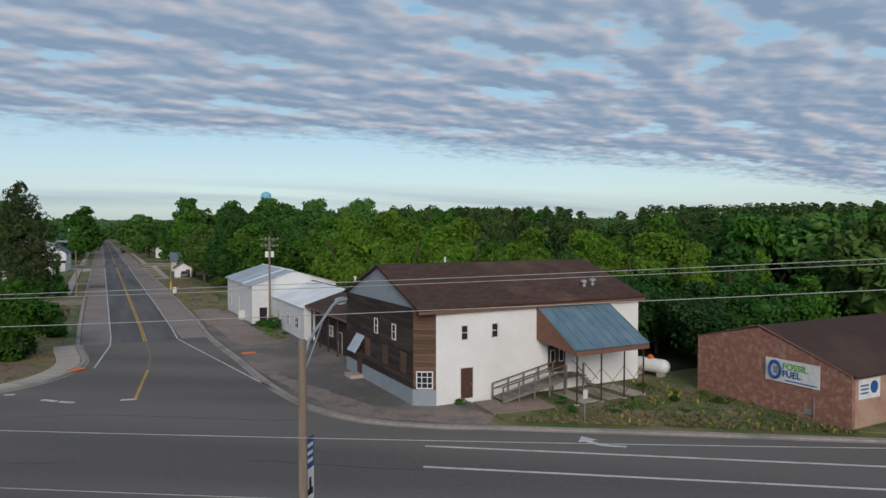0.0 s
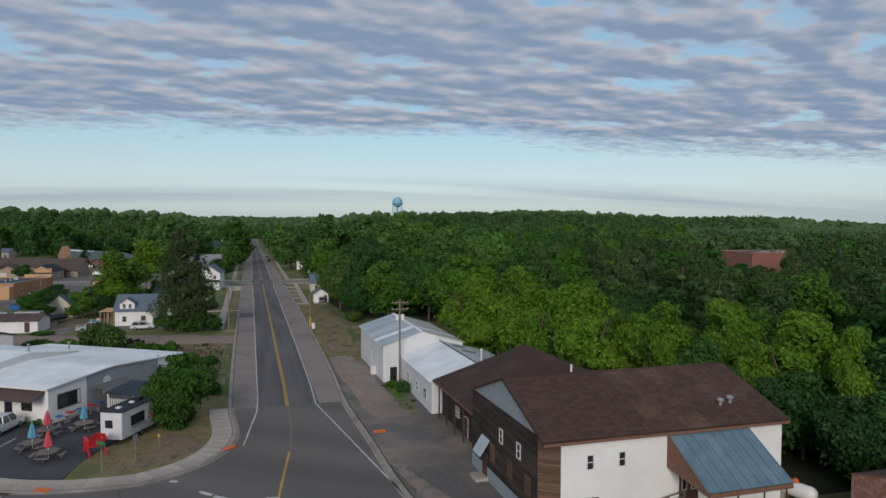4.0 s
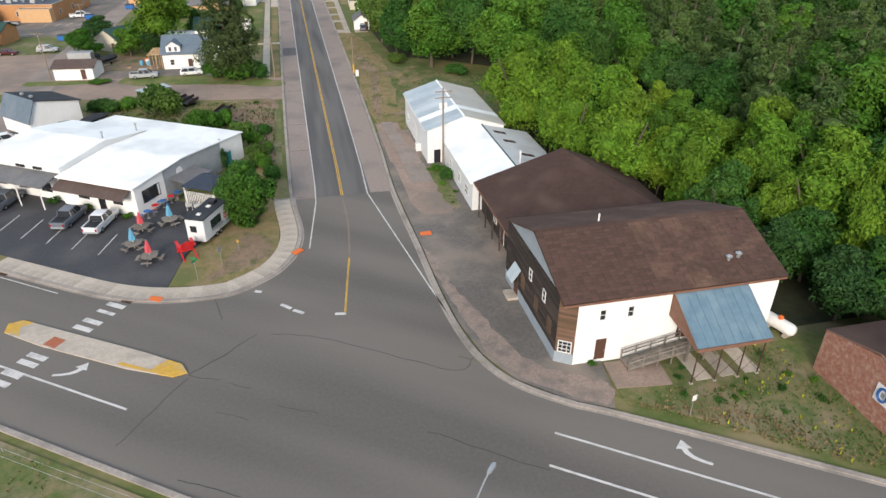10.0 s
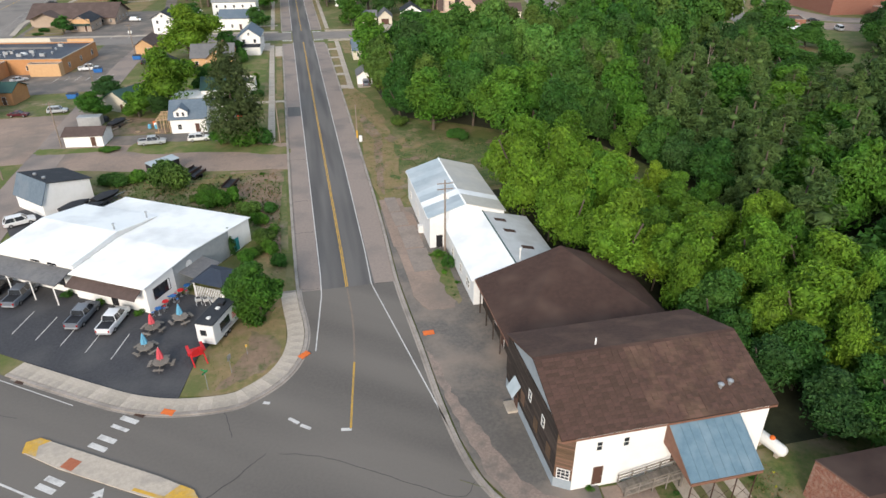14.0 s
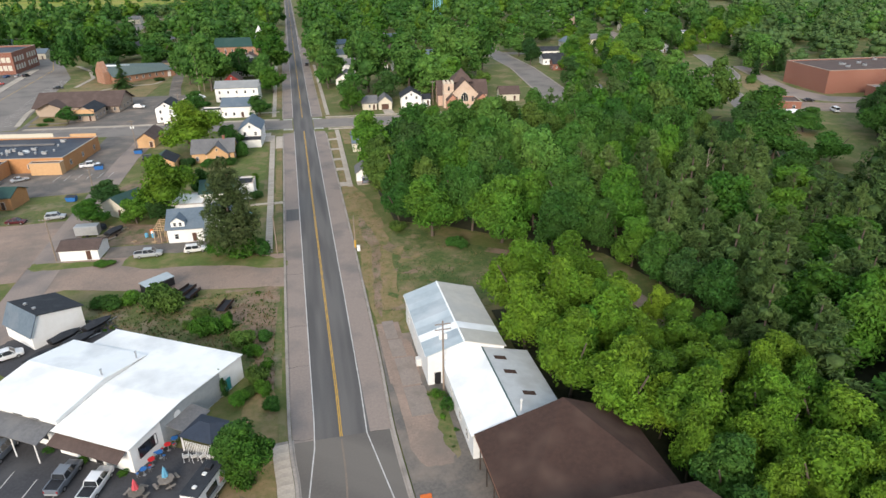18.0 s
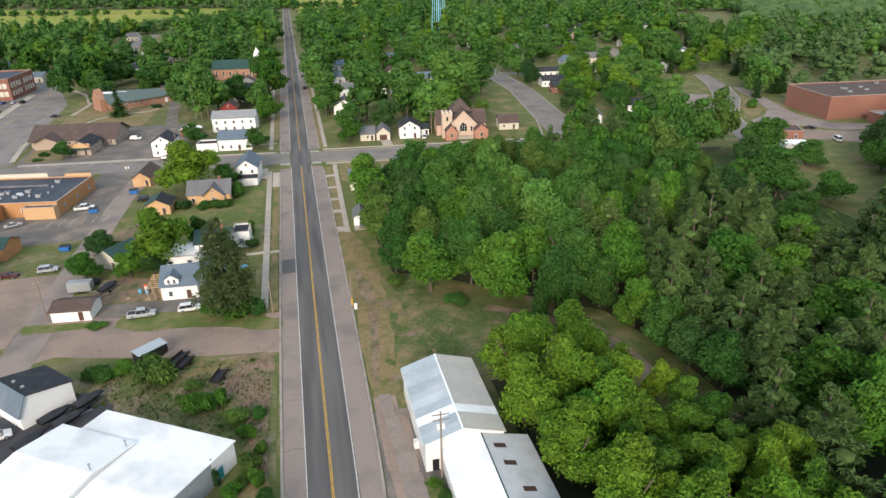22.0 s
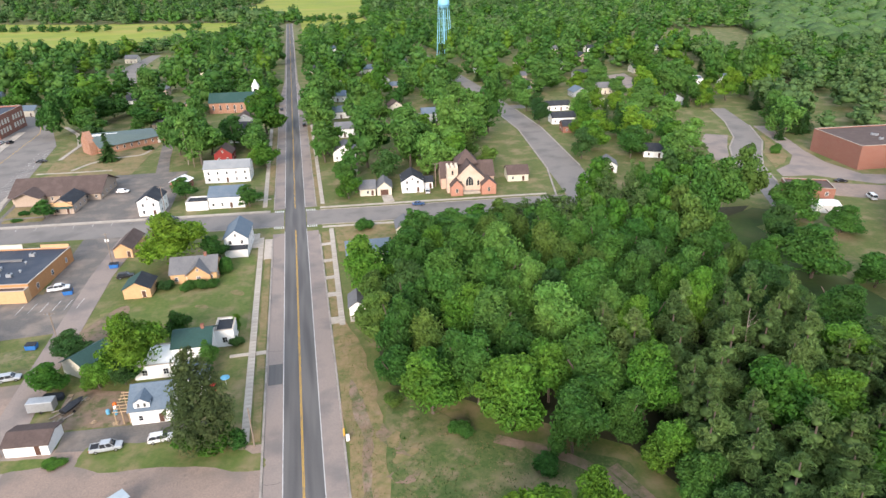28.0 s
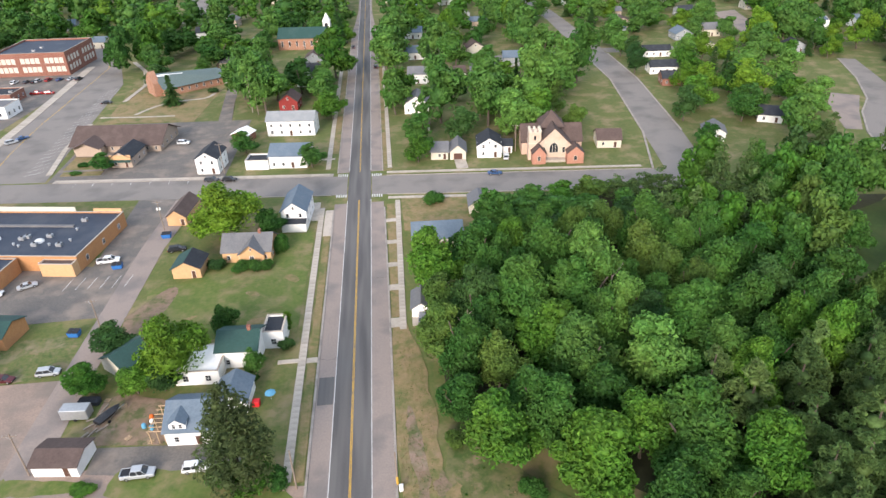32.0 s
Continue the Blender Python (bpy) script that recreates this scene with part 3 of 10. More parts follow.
def band(pts, w0, w1, z0, z1):
    """A strip along a line, from w0 to w1 to its left, between two heights."""
    pts = [Vector((*p[:2], 0)) for p in pts]
    m = Mesh()
    a, b = [], []
    for i, p in enumerate(pts):
        d0 = (p - pts[i - 1]).normalized() if i else (pts[1] - p).normalized()
        d1 = (pts[i + 1] - p).normalized() if i + 1 < len(pts) else d0
        n0, n1 = Vector((-d0.y, d0.x, 0)), Vector((-d1.y, d1.x, 0))
        n = (n0 + n1).normalized()
        n /= max(n.dot(n1), 0.4)
        a.append(p + n * w0)
        b.append(p + n * w1)
    rings = [[(q.x, q.y, z0), (r.x, r.y, z0), (r.x, r.y, z1), (q.x, q.y, z1)] for q, r in zip(a, b)]
    m.loft(rings)
    return m


def smooth_line(pts, n=6):
    """A Catmull-Rom line through the given points."""
    p = [Vector((*q[:2], 0)) for q in pts]
    out = []
    for i in range(len(p) - 1):
        a, b, c, d = p[max(i - 1, 0)], p[i], p[i + 1], p[min(i + 2, len(p) - 1)]
        for k in range(n):
            t = k / n
            out.append(tuple((0.5 * (2 * b + (c - a) * t + (2 * a - 5 * b + 4 * c - d) * t * t + (3 * b - a - 3 * c + d) * t ** 3))[:2]))
    return out + [tuple(p[-1][:2])]


# ---- ground ----
def hw(s, k):
    """A point of the highway: s along it to the south-east, k across it to the north-east."""
    return (0.824 * s + 0.566 * k, -0.566 * s + 0.824 * k)


def hill(x, y):
    r = math.hypot(x, y - 100)
    vale = max(0.0, 1 - abs(x - 20) / 300)
    rise = max(0.0, min(1.0, (r - 1130 - 640 * min(1.0, vale * 2)) / 700))
    fall = max(0.0, min(1.0, (56 - math.degrees(math.atan2(x, max(1.0, y + 80)))) / 14))
    return rise * rise * (3 - 2 * rise) * (33 + 22 * noise.noise((x / 700, y / 700, 3.1))) * fall


def build_ground():
    near = [-6000, -4500, -3400, -2600, -2000, -1700, -1500, -1320, -1150, -1020, -900, -700, -520, -380, -260, -180, -120, -80, -50, -25]
    ax = near + [0] + [-v for v in reversed(near)]
    ay = [v + 60 for v in ax]
    me = Mesh()
    me.v = [(x, y, -0.06 + hill(x, y)) for y in ay for x in ax]
    n = len(ax)
    me.f = [(j * n + i, j * n + i + 1, (j + 1) * n + i + 1, (j + 1) * n + i) for j in range(len(ay) - 1) for i in range(n - 1)]
    structure("ground", me, M["grass"], "mown and dry summer grass over flat ground", "ground")


build_ground()

KERB_L = smooth_line([hw(-75, -31.6), hw(-40, -31.6), (-40.7, -10.7), (-32.1, -16.4), (-26.2, -20.0), (-20.8, -21.9), (-15.0, -22.3), (-12.0, -21.2), (-8.9, -18.7), (-6.9, -15.3), (-6.0, -11.5), (-6.0, -7.5), (-6.6, -1.0), (-6.9, 12), (-7.1, 40), (-7.2, 80), (-7.2, 140), (-7.4, 166)][2:])
KERB_R = smooth_line([(7.6, 166), (7.7, 110), (7.6, 60), (7.3, 20), (6.8, 0), (7.3, -16), (7.5, -25), (7.9, -31.7), (8.9, -37.4), (11.0, -41.7), (14.8, -45.2), (18.0, -47.2), (28.8, -54.4), hw(80, -28.5)])
KERB_NEAR = [hw(-60, -48.4), hw(110, -48.4)]

far_l, far_r = hw(-75, -31.6), hw(110, -28.5)
structure("road_highway", Mesh().prism([hw(-75, -48.4), hw(110, -48.4), hw(110, -28.5), (18.0, -47.2), (14.8, -45.2), (11.0, -41.7), (8.9, -37.4), (7.9, -31.7), (7.5, -25), (7.3, -16), (6.8, 0), (-6.5, 0), (-6.6, -1), (-6.0, -7.5), (-6.0, -11.5), (-6.9, -15.3), (-8.9, -18.7), (-12, -21.2), (-15, -22.3), (-20.8, -21.9), (-26.2, -20), (-40.7, -10.7), hw(-75, -31.6)], -0.3, 0.0),
          M["asphalt"], "grey asphalt of a highway junction with sealed cracks", "road")
structure("road_main", Mesh().prism([(-3.75, 0.0), (3.85, 0.0), (3.7, 40), (3.7, 1000), (-3.6, 1000), (-3.6, 40)], -0.3, 0.0), M["asphalt_lane"], "dark two-lane asphalt of a straight main road", "road")
structure("road_shoulder", Mesh().prism([(-6.6, 0.0), (-3.75, 0.0), (-3.6, 40), (-3.6, 170), (-7.5, 170), (-7.2, 80), (-6.95, 12)], -0.3, -0.004), M["asphalt_pink"], "old pinkish asphalt shoulder beside the main road", "road shoulder")
structure("road_shoulder", Mesh().prism([(3.85, 0.0), (6.8, 0.0), (7.3, 20), (7.6, 60), (7.7, 110), (7.6, 170), (3.7, 170), (3.7, 40)], -0.3, -0.004), M["asphalt_pink"], "old pinkish asphalt shoulder beside the main road", "road shoulder")
for sx in (-1, 1):
    structure("road_shoulder", Mesh().prism([(sx * 3.65, 194), (sx * 7.6, 194), (sx * 7.4, 420), (sx * 5, 480), (sx * 4.6, 1000), (sx * 3.65, 1000)], -0.3, -0.004), M["asphalt_pink"], "old pinkish asphalt shoulder beside the main road", "road shoulder")


def cross_y(x, side):
    return (176.0 if side < 0 else 190.5) - 0.095 * x


structure("road_cross_street", Mesh().prism([(-240, cross_y(-240, -1)), (-4, cross_y(-4, -1)), (-4, cross_y(-4, 1)), (-240, cross_y(-240, 1))], -0.3, -0.002), M["street"], "grey worn asphalt of a wide cross street", "road")
structure("road_cross_street", Mesh().prism([(4, cross_y(4, -1)), (105, cross_y(105, -1)), (105, cross_y(105, 1)), (4, cross_y(4, 1))], -0.3, -0.002), M["street"], "grey worn asphalt of a wide cross street", "road")
structure("road_downtown", Mesh().prism([(-140, 204), (-107, 202), (-113, 260), (-119, 322), (-136, 372), (-165, 440), (-180, 430), (-158, 372), (-143, 300)], -0.3, 0.004), M["street"], "wide grey downtown street with angled parking", "road")
structure("road_side_street", Mesh().prism([(99, 160), (113, 158), (122, 215), (130, 285), (131, 345), (131, 425), (126, 600), (117, 600), (120, 425), (118, 345), (117, 285), (107, 215)], -0.3, 0.004), M["street"], "pale asphalt side street between houses", "road")
structure("road_back_street", Mesh().prism([(58, 330), (117.5, 333), (117.8, 343), (58, 340)], -0.3, 0.004), M["street"], "pale asphalt back street between houses", "road")
structure("road_back_street", Mesh().prism([(131.2, 335), (204, 328), (205, 337), (131.2, 345)], -0.3, 0.004), M["street"], "pale asphalt back street between houses", "road")
structure("road_hill_street", Mesh().prism([(-119, 462), (-107, 462), (-130, 575), (-128, 690), (-138, 690), (-147, 590)], -0.3, 0.004), M["street"], "pale asphalt street among trees", "road")
structure("pavement_house_yard", Mesh().prism([(222, 360), (236, 366), (250, 430), (232, 424)], -0.3, 0.004), M["asphalt_pink"], "pale asphalt yard beside the white house", "pavement")
structure("road_school", Mesh().prism([(166, 146), (179.7, 177.3), (187.7, 200.9), (200, 222), (212.7, 237.3), (227.5, 266.6), (240, 300), (247, 297), (234.8, 257.5), (220.7, 227.6), (206, 208), (195.5, 192.8), (187, 172.7), (175, 144)], -0.3, 0.004), M["street"], "pale asphalt road bending past a school", "road")
structure("school_forecourt", Mesh().prism([(186.8, 219), (194, 236), (203, 248), (212, 242), (199, 223), (187.5, 204), (182, 206)], -0.3, -0.004), M["asphalt_pink"], "pinkish asphalt lay-by beside the school road", "car park")
structure("road_school_drive", Mesh().prism([(236, 256), (225, 222), (218, 203), (208, 192), (197, 186), (194, 178), (206, 176), (214, 168), (222, 160), (300, 143), (300, 152), (240, 166), (226, 172), (224, 190), (228, 208), (234, 225), (242, 252)], -0.3, 0.0), M["asphalt_pink"], "grey drive and car park at the school", "car park")
structure("school_lot", Mesh().prism([(186, 160), (194, 172), (222, 158), (260, 148), (258, 138), (214, 142)], -0.3, -0.01), M["gravel"], "pinkish gravel lot before the school", "car park")
structure("road_alley", Mesh().prism([(-60.5, 20), (-53, 20), (-53.5, 60), (-54, 95), (-53.5, 150), (-50, 181), (-58, 181), (-60, 150), (-60.5, 95)], -0.3, 0.002), M["asphalt_pink"], "patched grey asphalt alley", "alley")
structure("car_park", Mesh().prism([(-110, 116), (-60.2, 118), (-59, 150), (-57.5, 181.5), (-70, 182.5), (-70, 142), (-110, 150)], -0.3, -0.002), M["lot"], "grey car park with worn bay lines", "car park")
structure("gravel_yard", Mesh().prism([(-60.6, 52), (-50, 56), (-34, 51.5), (-20, 49), (-7.2, 47), (-7.2, 63), (-20, 64.5), (-28, 66), (-40, 70), (-46, 71), (-60.6, 70)], -0.3, -0.02), M["gravel"], "pinkish gravel drive with tyre tracks", "gravel drive")
structure("gravel_yard", Mesh().prism([(-110, 60), (-60.4, 62), (-60.4, 96), (-75, 96), (-110, 88)], -0.3, -0.02), M["gravel"], "pinkish gravel yard beside the alley", "gravel yard")
structure("driveway_house", Mesh().prism([(-46, 70), (-20, 66), (-17, 72), (-24, 74.6), (-46, 76)], -0.3, -0.01), M["lot"], "worn drive in front of the white house", "driveway")
structure("restaurant_lot", Mesh().prism([(-70, 4), hw(-45, -29.1), hw(-22, -29.1), (-30.8, -14.4), (-25.2, -17.9), (-20.6, -19.5), (-19.2, -12), (-16.2, -6), (-14, -1), (-22, 3), (-38, 9), (-60, 26), (-80, 20)], -0.3, 0.02), M["asphalt_new"], "dark asphalt restaurant car park", "car park")
structure("hall_lot", Mesh().prism([(8.0, 24), (7.4, 0), (7.9, -16), (8.1, -25), (8.5, -31.7), (9.5, -37.2), (11.5, -41.3), (15.0, -44.7), (18.4, -46.6), (19.3, -44), (19.8, -40.8), (19, -20), (18, 0), (14.0, 24)], -0.3, 0.06), M["lot"], "patched old asphalt forecourt with grit", "forecourt")
structure("hall_lot_apron", Mesh().prism([(8.3, 28), (12.2, 28), (12.2, 10), (8.2, 10)], -0.3, 0.08), M["gravel"], "pinkish grit beside concrete slabs", "forecourt")
structure("verge_north_west", Mesh().prism([(-9.6, 64), (-7.9, 64), (-7.9, 150), (-9.6, 150)], -0.3, 0.04), M["dry"], "dry grass strip between kerb and walk", "verge")
structure("lawn_east", Mesh().prism(smooth_line([(15.8, 62), (20, 72), (32, 59), (40, 53), (50, 47), (58, 40), (40, 30), (28, 30), (15, 30), (14.5, 45)], 4), -0.3, 0.02), M["rough"], "green lawn below the woods", "lawn")
structure("lawn_north_west", Mesh().prism([(-46, 106), (-13, 106), (-12.2, 153), (-22, 152), (-44, 131), (-52, 128)], -0.3, 0.0), M["lawn"], "green lawn between houses", "lawn")
structure("lawn_corner", Mesh().prism(smooth_line([(-20.3, -18.8), (-16, -19.6), (-12, -18.2), (-9.2, -14.5), (-8.6, -7), (-9, 12), (-13, 12), (-14.5, -2), (-17.5, -9), (-19.4, -13.5), (-20.3, -18.8)], 4)[:-1], -0.3, 0.05), M["dry"], "patchy dry corner lawn beside the walk", "lawn")
structure("lawn_scrub", Mesh().prism([(-46, 50), (-22, 46), (-8, 46), (-8, 12), (-14, 20), (-32, 31), (-44, 36)], -0.3, 0.0), M["scrub"], "rough weedy ground behind the restaurant", "rough grass")
structure("lawn_clearing", Mesh().prism([(112, 62), (150, 60), (150, 134), (172, 140), (160, 150), (136, 140), (108, 102)], -0.3, 0.0), M["meadow"], "deep green grass clearing among the woods, shade in its colour", "clearing")
structure("dirt_patch", Mesh().prism(smooth_line([(-54, 117), (-47, 128.5), (-44, 126), (-47, 113), (-52, 110), (-54, 117)], 3)[:-1], -0.3, 0.015), M["dirt"], "bare reddish dirt beside the lawn", "dirt")
structure("dirt_trail", band(smooth_line([(36, 54), (49.8, 43.4), (55.5, 29.7), (58.6, 15.4), (66, 0)]), -1.2, 1.2, -0.2, 0.04), M["dirt"], "narrow dirt trail between the trees", "trail")


def ragged(name, poly, top, mat, label, category, seed, amount=0.35, n=5):
    """A patch with an uneven edge laid just above its ground."""
    rng = random.Random(seed)
    pts = smooth_line(poly + poly[:1], n)[:-1]
    structure(name, Mesh().prism([(p[0] + rng.uniform(-1, 1) * amount, p[1] + rng.uniform(-1, 1) * amount) for p in pts], -0.2, top), M[mat], label, category)


ragged("grit_band", [(8.0, -16.7), (8.9, -19.6), (9.4, -24.9), (10.5, -28.6), (11.3, -32.5), (13.0, -38.5), (16.0, -41.4), (19.2, -43.4), (18.2, -46.0), (15.4, -44.4), (12.4, -41.6), (10.4, -37.8), (9.4, -33.0), (8.7, -27.1), (8.3, -22.7)], 0.066, "grit", "pinkish grit washed along the kerb", "grit", 1, 0.22)
ragged("gravel_patch", [(9.0, 21.9), (13.2, 20.9), (12.6, 5.9), (14.9, 3.0), (14.4, -6.8), (11.4, -8.7), (9.1, -6.5), (8.4, 6.6)], 0.09, "gravel", "reddish gravel beside the white sheds", "gravel", 2, 0.3)
ragged("weed_patch", [(12.8, 7.0), (15.0, 6.0), (14.9, -6.6), (13.5, -6.0), (13.2, 0)], 0.1, "scrub", "weedy strip at the foot of the sheds", "weeds", 3, 0.35)
ragged("bare_patch", [(-12.9, -7.5), (-9.3, -11.7), (-10.4, -15.4), (-14.0, -17.6), (-16.7, -18.7), (-14.1, -13.8)], 0.056, "dirt", "worn bare patch in the corner lawn", "dirt", 4, 0.4)
ragged("grass_strip", [(-40.0, 70.0), (-24, 68.2), (-15, 64.5), (-7.9, 60.2), (-7.9, 56.2), (-22, 60.5), (-39.5, 63.6)], 0.0, "lawn", "patchy grass strip beside the gravel drive", "grass", 5, 0.6)
ragged("grass_strip", [(-60, 70.5), (-54.5, 69.6), (-46, 68.4), (-46.5, 66.4), (-56, 66.2), (-60, 67.5)], 0.004, "lawn", "grass strip before the low shed", "grass", 6, 0.4)
ragged("yard_dirt", [(-49, 77.5), (-34, 76.0), (-33.4, 84), (-38, 88), (-47, 90), (-49.5, 84)], 0.0, "dirt", "bare dirt of the cluttered yard", "dirt", 7, 0.5)
ragged("bare_yard", [(-18.6, 47.6), (-8.6, 46.6), (-9.0, 30), (-9.2, 12.0), (-11.5, 16), (-13, 28), (-17.5, 39)], 0.004, "dirt", "bare reddish dirt beside the kerb", "dirt", 8, 0.5)
ragged("grass_patch", [(-86, 110), (-62, 111), (-60.8, 98), (-75, 97), (-88, 100)], -0.01, "scrub", "worn grass beside the car park", "grass", 9, 0.5)
ragged("verge_east", [(8.3, 26), (8.3, 45), (8.4, 70), (8.4, 103.6), (12.3, 103.6), (15.2, 84), (15.8, 62), (14.6, 45), (13.2, 29)], 0.04, "dry", "dry grass verge with a worn track", "verge", 11, 0.45)
structure("gutter_pan", band([p for p in KERB_R if p[1] < 2], -0.25, 0.0, -0.2, 0.012), M["kerb"], "pale concrete gutter along the kerb", "kerb")
structure("gutter_pan", band([p for p in KERB_L if p[1] < 2 and p[0] > -40], -0.25, 0.0, -0.2, 0.012), M["kerb"], "pale concrete gutter along the kerb", "kerb")
for line in ([(179.4, 177.3), (187.4, 200.9), (199.7, 222.3), (212.4, 237.6), (227.2, 266.9), (239.6, 300)], [(187.3, 172.7), (195.8, 192.8), (206.3, 208), (221, 227.6), (235.1, 257.5)], [(122, 215), (130, 285), (131, 333)], [(98, cross_y(98, 1)), (107, 215), (117, 285), (118, 332)]):
    structure("kerb", band(line, -0.35, 0.35, -0.2, 0.13), M["kerb"], "pale concrete kerb along a side street", "kerb")
ragged("worn_track", [(9.6, 30), (10.8, 40), (12.2, 52), (13.5, 62), (12.4, 74), (10.6, 80), (10.2, 70), (11.4, 60), (10.2, 48), (9.0, 36)], 0.045, "dirt", "worn dirt track in the verge", "track", 10, 0.3)


def worn_patches(name, x0, x1, y0, y1, count, top, mats, label, category, seed):
    """Uneven worn or greener patches strewn over a grass area."""
    rng = random.Random(seed)
    for i in range(count):
        x, y, a, s = rng.uniform(x0, x1), rng.uniform(y0, y1), rng.uniform(0, 3.14), rng.uniform(0.7, 2.2)
        ring = []
        for k in range(9):
            t, q = 6.283 * k / 9, s * rng.uniform(0.55, 1.25)
            u, v = 1.9 * q * math.cos(t), 0.8 * q * math.sin(t)
            ring.append((x + u * math.cos(a) - v * math.sin(a), y + u * math.sin(a) + v * math.cos(a)))
        ragged(name, ring, top + 0.003 * i, mats[i % len(mats)], label, category, seed * 50 + i, 0.22, 4)


ragged("yard_asphalt", [(-55, 36), (-53, 29), (-47, 24), (-42, 26), (-37, 31.5), (-35.2, 36), (-38.5, 41), (-42.5, 42), (-47, 40), (-51, 40)], 0.02, "asphalt_new", "dark asphalt yard behind the restaurant", "yard", 12, 0.4)
worn_patches("worn_patch", 14.2, 19.5, 32, 62, 13, 0.046, ("dry", "rough", "dirt"), "worn patch in the grass beside the verge", "worn grass", 31)
worn_patches("worn_patch", 18, 42, 34, 50, 9, 0.03, ("dry", "rough"), "worn patch in the lawn below the woods", "worn grass", 32)
worn_patches("worn_patch", -40, -14, 108, 132, 11, 0.006, ("dry", "grass"), "worn patch in the lawn between houses", "worn grass", 33)
worn_patches("worn_patch", -33, -11, 22, 45, 14, 0.008, ("rough", "dry", "dirt"), "worn patch in weedy ground", "worn grass", 34)
structure("highway_grass", Mesh().prism([hw(27, -26.5), hw(80, -26.5), (50, -40), (36, -40), (20, -41), (19.6, -45.6)], -0.3, 0.05), M["scrub"], "weedy grass slope beside the highway", "verge")
structure("highway_grass", Mesh().prism([hw(-60, -49.6), hw(110, -49.6), hw(110, -85), hw(-60, -85)], -0.3, 0.05), M["scrub"], "grass verge on the near side of the highway", "verge")
def inside(poly, x, y):
    c = False
    for (x0, y0), (x1, y1) in zip(poly, poly[1:] + poly[:1]):
        if (y0 > y) != (y1 > y) and x < (x1 - x0) * (y - y0) / (y1 - y0) + x0:
            c = not c
    return c


FIELDS = ([(-1100, 800), (-640, 720), (-480, 680), (-375, 672), (-280, 690), (-215, 735), (-150, 760), (-118, 830), (-60, 900), (-16, 905), (-16, 1000), (-140, 1060), (-290, 1110), (-450, 1190), (-700, 1300), (-1100, 1380)],
          [(-164, 1260), (-64, 1435), (-60, 1700), (200, 1720), (150, 1371), (112, 1040), (104, 830), (20, 815), (16, 1030), (10, 1075), (-60, 1135)])


WOOD = [(19, 76), (17.5, 104), (18.5, 116), (31, 127), (37, 150), (60, 164), (96, 167), (108, 152), (126, 156), (160, 152), (150, 144), (134, 140), (106, 104), (108, 60), (150, 56), (200, 60), (240, 60), (240, -60), (66, -60), (62, -8), (62, 8), (59, 30), (51.5, 41.5), (37, 54)]
GROVE = [(29.5, 28), (44, 28), (52, 12), (57, -6), (66, -46), (40, -46), (38.5, -36), (38.5, -24), (38, -12), (33, -6), (30, 2)]
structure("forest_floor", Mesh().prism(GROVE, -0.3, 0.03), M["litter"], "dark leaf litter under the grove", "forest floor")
structure("dirt_trail", Mesh().prism([(53.4, 41.6), (56.2, 31.8), (57.3, 23.8), (58.4, 17.2), (60.2, 11.8), (65.4, 6), (72.4, 1), (73.6, 3), (66.6, 8), (62.2, 13.2), (60.6, 17.8), (59.5, 24.2), (58.4, 32.2), (55.6, 42.4)], -0.3, 0.05), M["dirt"], "narrow bare dirt trail between grove and woods", "trail")
WOOD_FLOOR = [q for q in WOOD if not (50 < q[0] < 63 and 0 < q[1] < 60) and q != (37, 54)] + [(70, 2), (67, 14), (65, 30), (60, 46), (42, 60), (30, 70)]
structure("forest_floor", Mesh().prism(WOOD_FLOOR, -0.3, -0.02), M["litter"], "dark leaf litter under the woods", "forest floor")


def field_sheet(poly):
    """A mown field as a sheet that follows the rise of the land."""
    xs, ys = [p[0] for p in poly], [p[1] for p in poly]
    me, step = Mesh(), 12.0
    nx, ny = int((max(xs) - min(xs)) / step) + 1, int((max(ys) - min(ys)) / step) + 1
    me.v = [(min(xs) + i * step, min(ys) + j * step, 1.2 + hill(min(xs) + i * step, min(ys) + j * step)) for j in range(ny + 1) for i in range(nx + 1)]
    n = nx + 1
    me.f = [(j * n + i, j * n + i + 1, (j + 1) * n + i + 1, (j + 1) * n + i) for j in range(ny) for i in range(nx) if inside(poly, min(xs) + (i + 0.5) * step, min(ys) + (j + 0.5) * step)]
    structure("field", me, M["field"], "pale yellow-green hay field beyond the town", "field")


for outline in FIELDS:
    field_sheet(outline)

# kerbs and walks
for name, line, w0, w1, lab in (("kerb", KERB_L, 0.0, 0.45, "pale concrete kerb round the corner"), ("kerb", KERB_R, 0.0, 0.45, "pale concrete kerb in front of the hall"), ("kerb", KERB_NEAR, -0.45, 0.0, "pale concrete kerb along the highway"),
                                ("kerb", [(-7.4, 194), (-7.4, 420)], 0.0, 0.35, "pale concrete kerb along the main road"), ("kerb", [(7.6, 420), (7.6, 194)], 0.0, 0.35, "pale concrete kerb along the main road"),
                                ("kerb", [(-54, cross_y(-54, -1)), (-9, cross_y(-9, -1))], -0.35, 0.0, "pale concrete kerb along the cross street"), ("kerb", [(-104, cross_y(-104, 1)), (-9, cross_y(-9, 1))], 0.0, 0.35, "pale concrete kerb along the cross street"),
                                ("kerb", [(9, cross_y(9, -1)), (96, cross_y(96, -1))], -0.35, 0.0, "pale concrete kerb along the cross street"), ("kerb", [(9, cross_y(9, 1)), (98, cross_y(98, 1))], 0.0, 0.35, "pale concrete kerb along the cross street")):
    structure(name, band(line, w0, w1, -0.3, 0.13), M["kerb"], lab, "kerb")


